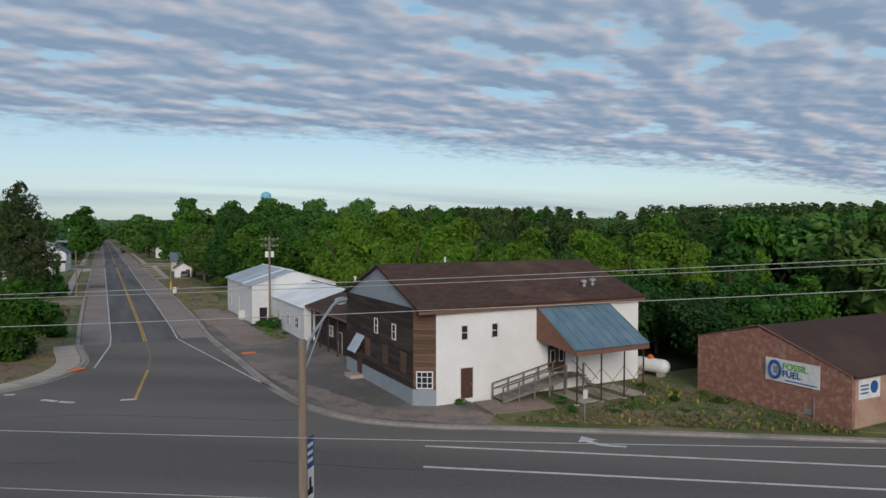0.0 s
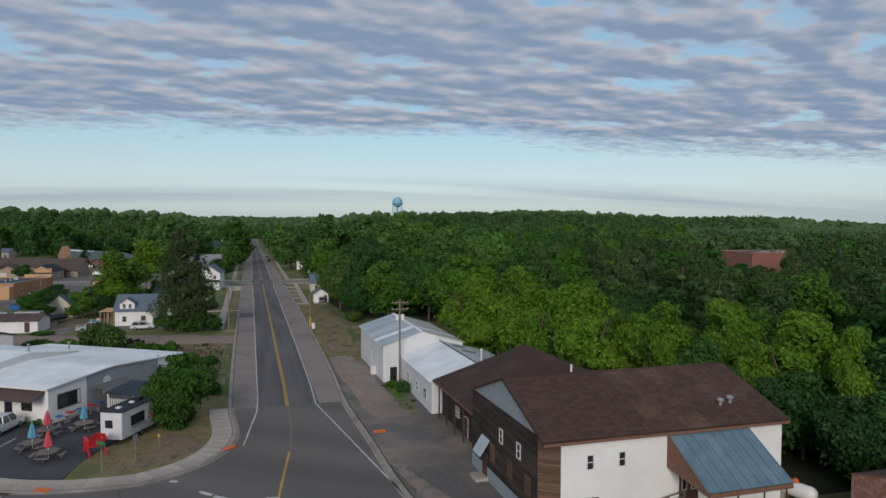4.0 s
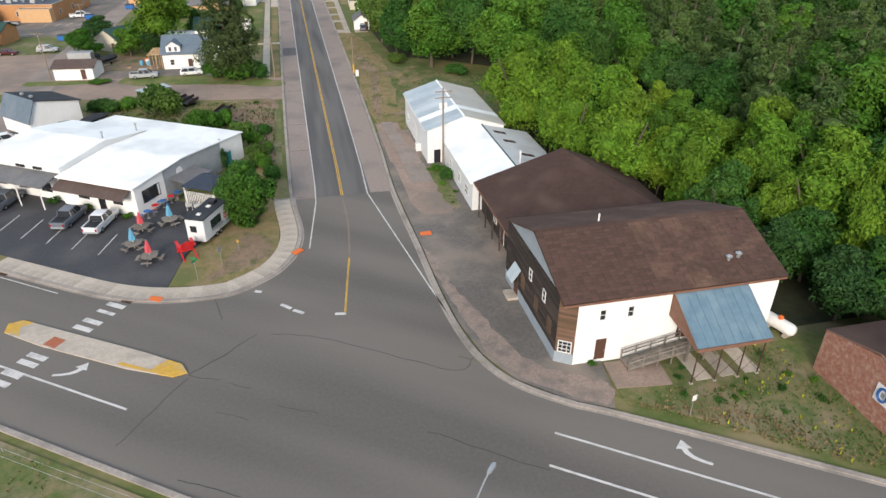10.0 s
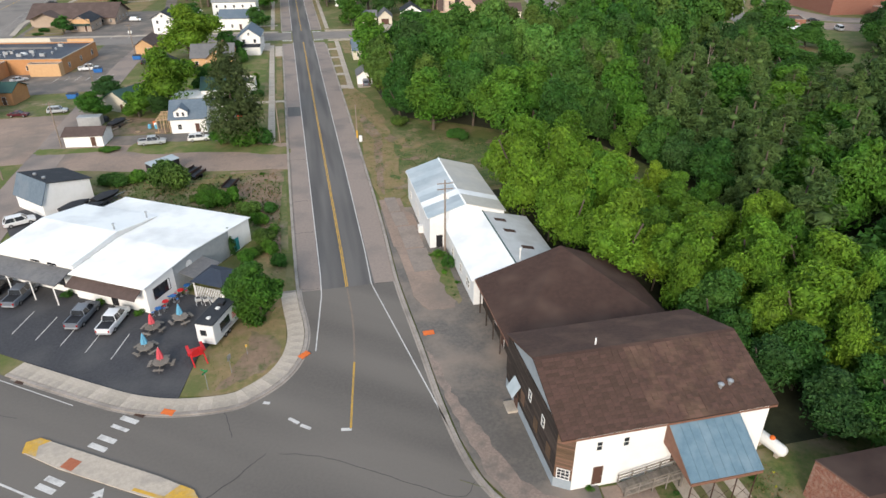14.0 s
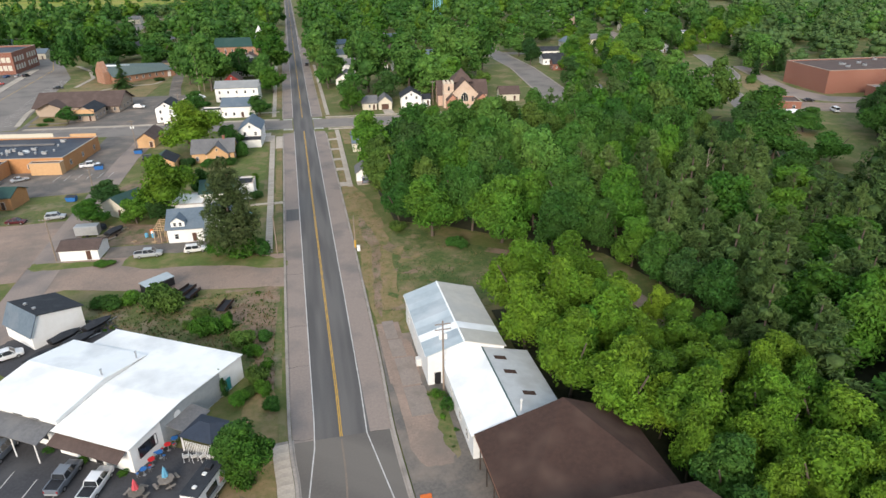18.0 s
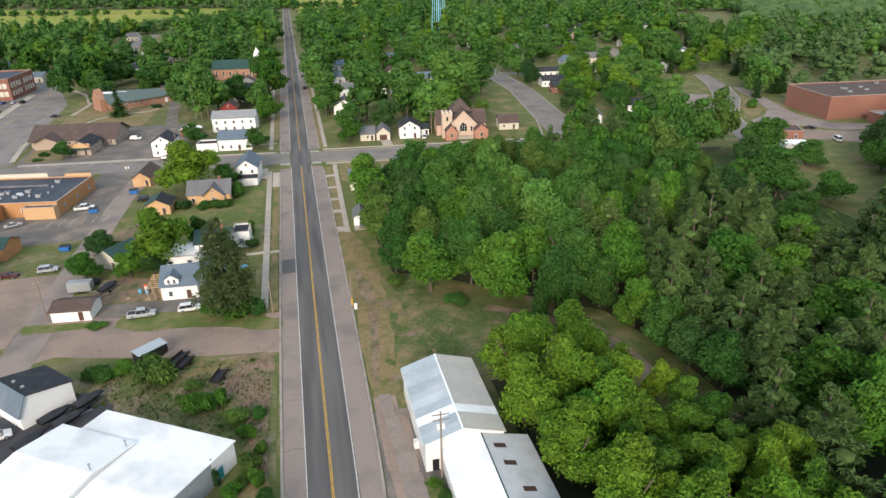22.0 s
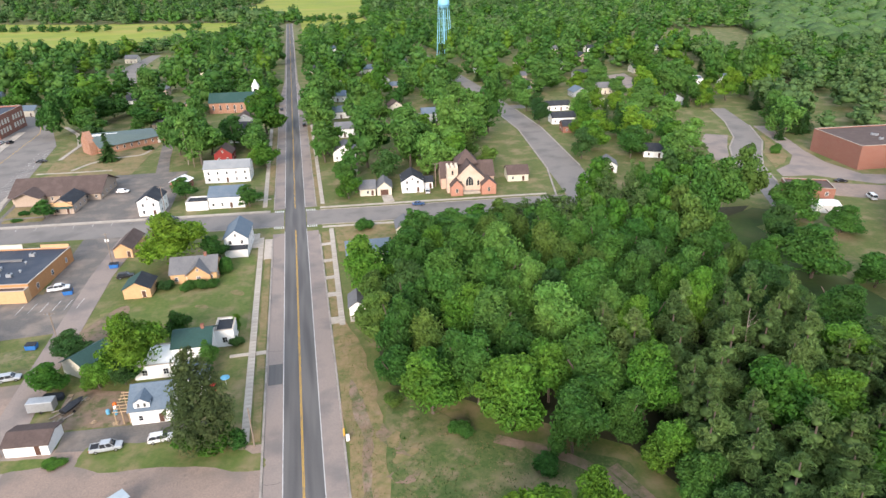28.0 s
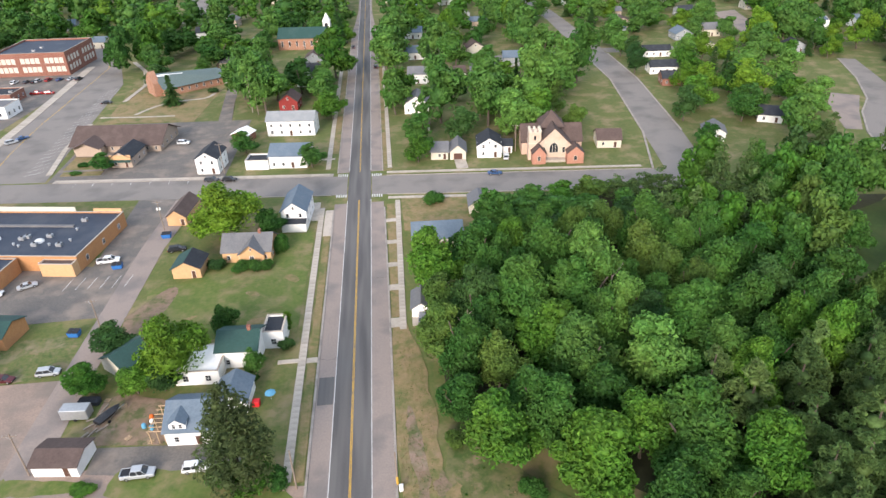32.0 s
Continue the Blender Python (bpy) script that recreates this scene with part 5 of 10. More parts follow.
def flat_building(x, y, w, d, h, label, wall, roof, rot=0.0, name="shop_building", rows=(), nwin=6, side_win=0, parapet=0.5, units=0, category="building", win=(1.2, 1.5), glass="glass", bays=0):
    th = thing(name, pose(x, y, 0, 0, 0, rot), label, category, "town buildings")
    t = 0.3
    me = Mesh().box(-w / 2, -d / 2, -0.3, w / 2, -d / 2 + t, h + parapet).box(-w / 2, d / 2 - t, -0.3, w / 2, d / 2, h + parapet)
    me.box(-w / 2, -d / 2 + t, -0.3, -w / 2 + t, d / 2 - t, h + parapet).box(w / 2 - t, -d / 2 + t, -0.3, w / 2, d / 2 - t, h + parapet)
    part("wall", me, M[wall], th)
    cp = Mesh()
    for a in ((-w / 2 - 0.06, -d / 2 - 0.06, w / 2 + 0.06, -d / 2 + t + 0.04), (-w / 2 - 0.06, d / 2 - t - 0.04, w / 2 + 0.06, d / 2 + 0.06), (-w / 2 - 0.06, -d / 2 + t + 0.04, -w / 2 + t + 0.04, d / 2 - t - 0.04), (w / 2 - t - 0.04, -d / 2 + t + 0.04, w / 2 + 0.06, d / 2 - t - 0.04)):
        cp.box(a[0], a[1], h + parapet + 0.002, a[2], a[3], h + parapet + 0.1)
    part("coping", cp, M["concrete"], th)
    part("roof", Mesh().box(-w / 2 + t, -d / 2 + t, h - 0.2, w / 2 - t, d / 2 - t, h), M[roof], th)
    for z in rows:
        for i in range(nwin):
            shift = ((i % bays) - (bays - 1) / 2) * -0.18 * w / nwin if bays else 0.0
            window_unit(th, -w / 2 + w * (i + 0.5) / nwin + shift, -d / 2 - 0.003, z, win[0], win[1], 0, (2, 2), glass=glass)
        for i in range(side_win):
            shift = ((i % bays) - (bays - 1) / 2) * -0.18 * d / side_win if bays else 0.0
            window_unit(th, w / 2 + 0.003, -d / 2 + d * (i + 0.5) / side_win + shift, z, win[0], win[1], 90, (2, 2), glass=glass)
    rng = random.Random(int(w * 7 + d))
    for i in range(units):
        ux, uy = rng.uniform(-w * 0.4, w * 0.4), rng.uniform(-d * 0.35, d * 0.35)
        u = part("roof_unit", Mesh().soft_box(ux - 0.8, uy - 0.6, h, ux + 0.8, uy + 0.6, h + 0.9, 0.08), M["grey_metal"], th, "grey metal roof unit")
        part("fan_cover", Mesh().lathe([(0.35, 0), (0.4, 0.12), (0.3, 0.2)], 12, (ux, uy, h + 0.9)), M["dark_metal"], u)
    return th


HZ = 0.35      # forecourt level round the hall


def shingle_slope(slope, xa, xb, ye, ze, ym, zt):
    """Courses of shingles on the front slope: those near the west gable piece by piece, the others joined."""
    rng = random.Random(17)
    run, rise = ym - ye, zt - ze
    length = math.hypot(run, rise)
    rows = 22
    row = length / rows
    columns = int((xb - xa) / 0.64)
    w = (xb - xa) / columns
    tilt = math.atan2(rise, run)
    tab = Mesh().box(0.008, -0.02, 0.004, w - 0.008, row + 0.03, 0.026)
    tab.v = [(x, y, z + (0.018 if y < 0.1 else 0.0)) for x, y, z in tab.v]
    me = tab.data("shingle", M["brown_roof"])
    rest, count = Mesh(), 0
    for j in range(rows - 1):
        py = ye + run * j / rows
        for i in range(columns):
            at = pose(xa + i * w + (rng.uniform(-0.03, 0.03) if 0 < i < columns - 1 else 0.0), py, ze + rise * j / rows + rng.uniform(0.0, 0.012), math.degrees(tilt), 0, rng.uniform(-0.5, 0.5))
            if i < 14 and count < 300:
                part("shingle", me, None, slope, at=at)
                count += 1
            else:
                n = len(rest.v)
                rest.v += [tuple(at @ Vector(v.co)) for v in me.vertices]
                rest.f += [tuple(n + k for k in p.vertices) for p in me.polygons]
    part("shingles", rest, M["brown_roof_sheet"], slope)["kind"] = "stuff"


def build_hall():
    """The white-fronted hall: front on y = -40.6, gables to west and east."""
    th = thing("hall_building", None, "two-storey hall with white front, dark board side and brown roof", "hall")
    x0, x1, y0, y1, h = 17.0, 36.6, -40.6, -25.2, 7.15
    ym, top = (y0 + y1) / 2, 9.9
    t = 0.25
    xw = 15.6                      # west wall, behind a cut corner
    part("wall_front", Mesh().box(x0, y0, -0.3, x1, y0 + t, h), M["white_wall"], th, "plain white front wall")
    part("wall_back", Mesh().box(xw, y1 - t, -0.3, x1, y1, h), M["white_wall"], th)
    part("wall_east", Mesh().loft([[(x, y0 + t, -0.3), (x, y1 - t, -0.3), (x, y1 - t, h), (x, ym, top), (x, y0 + t, h)] for x in (x1 - t, x1)]), M["white_wall"], th)
    yc = y0 + 0.9                   # where the cut corner meets the west wall
    part("wall_west", Mesh().box(xw + 0.06, yc, -0.3, xw + t, y1 - t, h), M["wood_dark"], th)
    part("gable", Mesh().loft([[(x, y0 - 0.2, h), (x, y1 + 0.1, h), (x, ym, top)] for x in (xw + 0.1, xw + 0.25)]), M["gable_grey"], th, "blue-grey boarded gable")
    z = 1.25
    rng = random.Random(5)
    while z < h - 0.02:
        z1 = min(z + 0.24, h)
        a = yc
        while a < y1 - 0.05:
            b = min(a + rng.uniform(2.4, 5.0), y1)
            o = rng.uniform(0, 0.025)
            part("siding_board", Mesh().box(xw - 0.02 - o, a + 0.004, z, xw + 0.058, b - 0.004, z1 - 0.014), M["wood_dark"], th)
            a = b
        z += 0.24
    z = 1.25
    n = Vector((x0 - xw, y0 - yc, 0))
    out = Vector((n.y, -n.x, 0)).normalized()
    while z < h - 0.02:
        z1 = min(z + 0.24, h)
        o = out * rng.uniform(0.01, 0.04)
        a, b = Vector((xw, yc, 0)) + o, Vector((x0, y0, 0)) + o
        c, d = Vector((x0, y0, 0)) - out * 0.1, Vector((xw, yc, 0)) - out * 0.1
        part("corner_board", Mesh().loft([[(*p[:2], z) for p in (a, b, c, d)], [(*p[:2], z1 - 0.014) for p in (a, b, c, d)]]), M["wood_warm"], th)
        z += 0.24
    foot = Mesh().box(xw - 0.06, yc, -0.3, xw + 0.058, y1, 1.24)
    a, b = Vector((xw - 0.06, yc, 0)), Vector((x0, y0 - 0.05, 0))
    c, d = Vector((x0, y0 + 0.2, 0)), Vector((xw + 0.1, yc + 0.1, 0))
    foot.loft([[(*p[:2], -0.3) for p in (a, b, c, d)], [(*p[:2], 1.24) for p in (a, b, c, d)]])
    part("skirting", foot, M["gable_grey"], th, "grey-blue painted base panel")
    k = (top - h) / (ym - y0)
    ov, tk = 0.45, 0.18
    for s, ye in ((-1, y0 - ov), (1, y1 + 0.2)):
        ze = h - k * (ov if s < 0 else 0.2)
        ridge_e, ridge_w = x1 + 0.4, xw - 0.25
        slope = part("roof", Mesh().slab([(ridge_w, ye, ze + tk), (ridge_e, ye, ze + tk), (ridge_e, ym, top + tk), (ridge_w, ym, top + tk)], tk), M["hip_roof" if s < 0 else "brown_roof_sheet"], th, "worn brown shingle roof")
        if s < 0:
            shingle_slope(slope, ridge_w, ridge_e, ye, ze + tk, ym, top + tk)
    part("fascia", Mesh().box(xw - 0.2, y0 - ov - 0.04, h - k * ov - 0.16, x1 + 0.35, y0 - ov, h - k * ov + 0.05), M["trim_brown"], th, "brown fascia board")
    for x in (19.35, 22.0):
        window_unit(th, x, y0 - 0.004, 5.25, 0.62, 1.15, 0, (1, 2), "trim_white")
    door_unit(th, 19.55, y0 - 0.004, HZ, 1.0, 2.25, 0, "door_brown", "plain brown steel door")
    d = part("double_door", Mesh().box(27.0, y0 - 0.06, HZ + 1.15, 28.7, y0 - 0.002, HZ + 3.3), M["door_brown"], th, "dark brown double door")
    for x in (27.42, 28.28):
        part("door_light", Mesh().box(x - 0.24, y0 - 0.085, HZ + 1.95, x + 0.24, y0 - 0.062, HZ + 2.95), M["trim_white"], d)
        part("pane", Mesh().box(x - 0.17, y0 - 0.1, HZ + 2.02, x + 0.17, y0 - 0.088, HZ + 2.88), M["glass"], d)
    mid, ang = (Vector((xw, yc, 0)) + Vector((x0, y0, 0))) / 2, math.degrees(math.atan2(y0 - yc, x0 - xw))
    window_unit(th, mid.x + out.x * 0.05, mid.y + out.y * 0.05, 1.95, 1.25, 1.3, ang, (3, 3))
    for y in (-36.3, -32.6):
        window_unit(th, xw - 0.05, y, 5.0, 0.75, 1.25, -90, (1, 2))
    for y in (-38.0, -34.5, -30.6):
        part("boarded_window", Mesh().box(xw - 0.09, y - 0.5, 2.2, xw - 0.03, y + 0.5, 3.7), M["wood_warm"], th, "boarded-up window opening")
    # small hooded side door
    sd = part("side_door", Mesh().box(xw - 0.12, -29.3, HZ, xw - 0.06, -28.2, HZ + 2.1), M["door_brown"], th, "brown side door under a hood")
    part("pane", Mesh().box(xw - 0.14, -29.05, HZ + 1.2, xw - 0.12, -28.45, HZ + 1.85), M["glass"], sd)
    hood = part("hood", Mesh().slab([(xw - 0.95, -29.75, 2.35), (xw - 0.03, -29.75, 3.75), (xw - 0.03, -27.85, 3.75), (xw - 0.95, -27.85, 2.35)], 0.08), M["steel_roof"], th, "small blue-grey metal hood")
    for y in (-29.6, -28.0):
        part("hood_bracket", Mesh().tube([(xw - 0.06, y, 2.0), (xw - 0.86, y, 2.40)], 0.04, n=6), M["wood_dark"], hood)
    part("side_step", Mesh().box(xw - 1.2, -29.6, 0.05, xw - 0.07, -27.9, HZ), M["concrete"], th)
    for x, dy in ((32.2, 1.9), (33.3, 2.1)):
        zz = h + k * dy
        v = part("roof_vent", Mesh().lathe([(0.16, 0), (0.16, 0.45), (0.12, 0.46)], 10, (x, y0 + dy, zz)), M["grey_metal"], th, "galvanised roof vent")
        part("vent_cap", Mesh().lathe([(0.1, 0.46), (0.3, 0.55), (0.3, 0.68), (0.08, 0.8)], 10, (x, y0 + dy, zz)), M["grey_metal"], v)
    part("flue", Mesh().lathe([(0.09, 0), (0.09, 1.0)], 8, (22.3, ym + 1.0, top - 0.4)), M["trim_white"], th, "white flue pipe")
    # the canopy on rusty posts
    can = thing("entrance_canopy", None, "teal metal lean-to canopy on thin rusty posts", "canopy")
    za, zb, ya, yb = 7.0, 4.15, y0 - 0.01, -45.3
    xa, xb = 26.0, 32.9
    part("roof", Mesh().slab([(xa - 0.15, ya, za), (xb + 0.15, ya, za), (xb + 0.15, yb - 0.2, zb), (xa - 0.15, yb - 0.2, zb)], 0.1), M["canopy_roof"], can, "teal-grey ribbed metal sheet")
    for i in range(9):
        x = xa + (xb - xa) * i / 8
        part("rib", Mesh().slab([(x - 0.03, ya - 0.03, za + 0.02), (x + 0.03, ya - 0.03, za + 0.02), (x + 0.03, yb - 0.2, zb + 0.045), (x - 0.03, yb - 0.2, zb + 0.045)], 0.05), M["canopy_roof"], can)
    for x in (xa - 0.13, xb + 0.05):
        part("side_panel", Mesh().loft([[(q, ya - 0.02, za - 0.12), (q, yb - 0.15, zb - 0.12), (q, yb - 0.15, zb - 0.4), (q, ya - 0.02, zb + 0.1)] for q in (x, x + 0.08)]), M["trim_brown"], can, "brown boarded side panel")
    part("front_beam", Mesh().box(xa - 0.1, yb - 0.22, zb - 0.42, xb + 0.1, yb - 0.1, zb - 0.1), M["trim_brown"], can, "brown front beam")
    posts = [(26.2, -45.2), (28.45, -45.25), (30.7, -45.25), (32.7, -45.2)]
    for x, y in posts:
        p = part("post", Mesh().tube([(x, y, 0), (x, y, zb - 0.42)], 0.06, n=8), M["rust"], can, "thin rusty steel post")
        part("foot_plate", Mesh().box(x - 0.15, y - 0.15, 0.04, x + 0.15, y + 0.15, 0.13), M["concrete"], p)
    for (xp, yp), (xq, yq) in zip(posts, posts[1:]):
        for s in (0, 1):
            part("brace", Mesh().tube([(xp, yp, 0.4 if s else 2.6), (xq, yq, 2.6 if s else 0.4)], 0.018, n=5), M["rust"], can)
    # the timber ramp
    rp = thing("entrance_ramp", None, "grey weathered timber ramp with railings", "ramp")
    ra, rb, rl = 21.6, 27.2, HZ + 1.1
    n = 34
    for i in range(n):
        xa_, xb_ = ra + (rb - ra) * i / n, ra + (rb - ra) * (i + 1) / n - 0.02
        z0, z1 = HZ + (rl - HZ) * i / n, HZ + (rl - HZ) * (i + 1) / n
        part("plank", Mesh().loft([[(xa_, y, z0 - 0.05), (xa_, y, z0), (xb_, y, z1), (xb_, y, z1 - 0.05)] for y in (-42.4, -41.05)]), M["wood_grey"], rp)
    for i in range(16):
        part("plank", Mesh().box(rb + 0.12 * i, -42.6, rl - 0.05, rb + 0.12 * i + 0.11, -40.95, rl), M["wood_grey"], rp)
    for y in (-42.45, -41.0):
        part("stringer", Mesh().loft([[(ra, q, HZ - 0.25), (ra, q, HZ - 0.05), (rb, q, rl - 0.052), (rb, q, rl - 0.3)] for q in (y - 0.04, y + 0.04)]), M["wood_grey"], rp)
        for f in (0.9, 0.5):
            part("rail", Mesh().loft([[(ra, q, HZ + f), (ra, q, HZ + f + 0.1), (rb, q, rl + f + 0.1), (rb, q, rl + f)] for q in (y - 0.03, y + 0.03)]), M["wood_grey"], rp)
        for i in range(5):
            x = ra + (rb - ra) * i / 4
            z = HZ + (rl - HZ) * i / 4
            part("baluster_post", Mesh().box(x - 0.05, y - 0.05, 0.1, x + 0.05, y + 0.05, z + 1.0), M["wood_grey"], rp)
    for x in (27.3, 29.0):
        part("landing_post", Mesh().box(x - 0.06, -42.6, 0.1, x + 0.06, -42.48, rl + 1.0), M["wood_grey"], rp)
    for i in range(5):
        part("step", Mesh().box(29.15 + i * 0.27, -42.5, rl - 0.25 * (i + 1) + 0.16, 29.4 + i * 0.27, -41.1, rl - 0.25 * (i + 1) + 0.2), M["wood_grey"], rp)
    for y in (-42.55, -41.05):
        part("stair_rail", Mesh().tube([(29.1, y, rl + 0.95), (30.5, y, 1.0)], 0.03, n=6), M["rust"], rp)


build_hall()


def build_rear_hall():
    """The low brown hip-roofed building between the hall and the white shop."""
    th = thing("hip_roof_building", None, "low building with a broad dark brown hip roof", "building")
    xa, xb, ya, yb, h = 16.6, 36.5, -24.9, -8.6, 4.2
    part("wall", Mesh().box(xa + 0.8, ya + 0.1, -0.3, xb - 0.4, yb - 0.3, h - 0.1), M["wood_dark"], th)
    c = [(xa - 0.3, ya, h), (xb + 0.6, ya, h), (xb + 0.6, yb, h), (xa - 0.3, yb, h)]
    ap = (28.0, yb, 7.85)
    part("gable_end", Mesh().loft([[(xa, y, h - 0.1), (xb + 0.4, y, h - 0.1), (28.0, y, 7.7)] for y in (yb - 0.05, yb - 0.25)]), M["wood_dark"], th)
    for q in ([c[0], c[1], ap], [c[1], c[2], ap], [c[3], c[0], ap]):
        part("roof", Mesh().slab(q, 0.15), M["hip_roof"], th, "dark brown shingle slope")
    part("eave_board", Mesh().box(xa - 0.34, ya, h - 0.24, xa - 0.28, yb, h - 0.02), M["trim_brown"], th)
    for y in (-22.5, -19.5, -16.5, -13.5, -10.5):
        part("porch_post", Mesh().box(xa - 0.1, y - 0.07, 0, xa + 0.04, y + 0.07, h - 0.15), M["wood_dark"], th)
    for y in (-21, -15):
        window_unit(th, xa + 0.79, y, 2.0, 1.2, 1.2, -90, (2, 2))
    door_unit(th, xa + 0.79, -18, 0.1, 1.0, 2.1, -90)


build_rear_hall()


def build_white_shop():
    """Two white metal-clad sheds set end to end along the road."""
    th = thing("white_shed_building", None, "white metal-clad shed with blue-grey gable roof", "shed", "roadside sheds")
    x0, x1, y0, y1, h, top = 13.7, 25.6, 8.4, 27.9, 5.3, 7.1
    xm = 19.4
    part("wall", Mesh().loft([[(x0, y, -0.3), (x0, y, h), (xm, y, top), (x1, y, h), (x1, y, -0.3)] for y in (y1, y0)]), M["white_metal"], th)
    n = 10
    for i in range(n):
        ya, yb = y0 - 0.2 + (y1 - y0 + 0.4) * i / n, y0 - 0.2 + (y1 - y0 + 0.4) * (i + 1) / n - 0.01
        mat = M["white_roof"] if i in (2,) else M["steel_roof"]
        part("roof_panel", Mesh().slab([(x0 - 0.3, ya, h + 0.02), (xm, ya, top + 0.12), (xm, yb, top + 0.12), (x0 - 0.3, yb, h + 0.02)], 0.09), mat, th)
        part("roof_panel", Mesh().slab([(x1 + 0.3, ya, h + 0.02), (xm, ya, top + 0.12), (xm, yb, top + 0.12), (x1 + 0.3, yb, h + 0.02)], 0.09), M["white_roof"] if i == 2 else M["tan_roof"], th)
    part("ridge_cap", Mesh().slab([(xm - 0.25, y0 - 0.2, top + 0.1), (xm, y0 - 0.2, top + 0.2), (xm, y1 + 0.2, top + 0.2), (xm - 0.25, y1 + 0.2, top + 0.1)], 0.04), M["white_roof"], th)
    part("garage_door", Mesh().box(x0 - 0.04, 17.5, 0, x0 - 0.002, 20.6, 3.0), M["trim_white"], th, "white roller door")
    window_unit(th, x0 - 0.003, 25.0, 1.9, 1.0, 1.3, -90, (1, 2))
    door_unit(th, 15.2, y0 - 0.004, 0.1, 1.0, 2.1, 0, "dark_metal", "dark door with a glass light")
    part("gutter", Mesh().tube([(x0 - 0.36, y0, h - 0.08), (x0 - 0.36, y1, h - 0.08)], 0.07, n=6), M["trim_white"], th)
    part("side_cabinet", Mesh().box(12.9, 13.6, 0, 13.66, 14.6, 1.3), M["trim_white"], th, "white box on the side wall")
    t2 = thing("white_shed_building", None, "low white shed with white and stained metal roof", "shed", "roadside sheds")
    a0, a1, b0, b1, h2, tp = 16.2, 29.0, -8.5, 8.3, 3.9, 5.6
    am = 22.0
    part("wall", Mesh().loft([[(a0, y, -0.3), (a0, y, h2), (am, y, tp), (a1, y, h2), (a1, y, -0.3)] for y in (b1, b0)]), M["white_metal"], t2)
    part("roof", Mesh().slab([(a0 - 0.3, b0 - 0.1, h2 + 0.02), (am, b0 - 0.1, tp + 0.12), (am, b1 + 0.05, tp + 0.12), (a0 - 0.3, b1 + 0.05, h2 + 0.02)], 0.1), M["white_roof"], t2, "clean white metal slope")
    part("roof", Mesh().slab([(a1 + 0.3, b0 - 0.1, h2 + 0.02), (am, b0 - 0.1, tp + 0.12), (am, b1 + 0.05, tp + 0.12), (a1 + 0.3, b1 + 0.05, h2 + 0.02)], 0.1), M["pale_roof"], t2, "stained grey metal slope")
    part("ridge_trim", Mesh().box(am - 0.06, b0 - 0.1, tp + 0.1, am + 0.1, b1, tp + 0.19), M["roof_green"], t2, "green ridge trim")
    for y, x in ((-3.4, 24.7), (1.6, 23.6), (5.2, 23.2)):
        za, zb = 5.76 - (x - 22) * 0.2466, 5.76 - (x - 20.2) * 0.2466
        part("skylight", Mesh().slab([(x, y, za), (x + 1.8, y, zb), (x + 1.8, y + 0.9, zb), (x, y + 0.9, za)], 0.05), M["rust"], t2, "dark skylight panel")
    part("flue", Mesh().lathe([(0.11, 0), (0.11, 1.7), (0.17, 1.74), (0.17, 1.95)], 10, (23.0, -7.0, 5.3)), M["trim_white"], t2, "white flue pipe")
    for y, w in ((-5.5, 1.6), (-1.5, 1.2), (3.5, 1.2)):
        window_unit(t2, a0 - 0.003, y, 1.8, w, 1.4, -90, (2, 2))
    door_unit(t2, 18.0, b0 - 0.004, 0.1, 0.95, 2.05, 0, "trim_white", "white panel door")


build_white_shop()


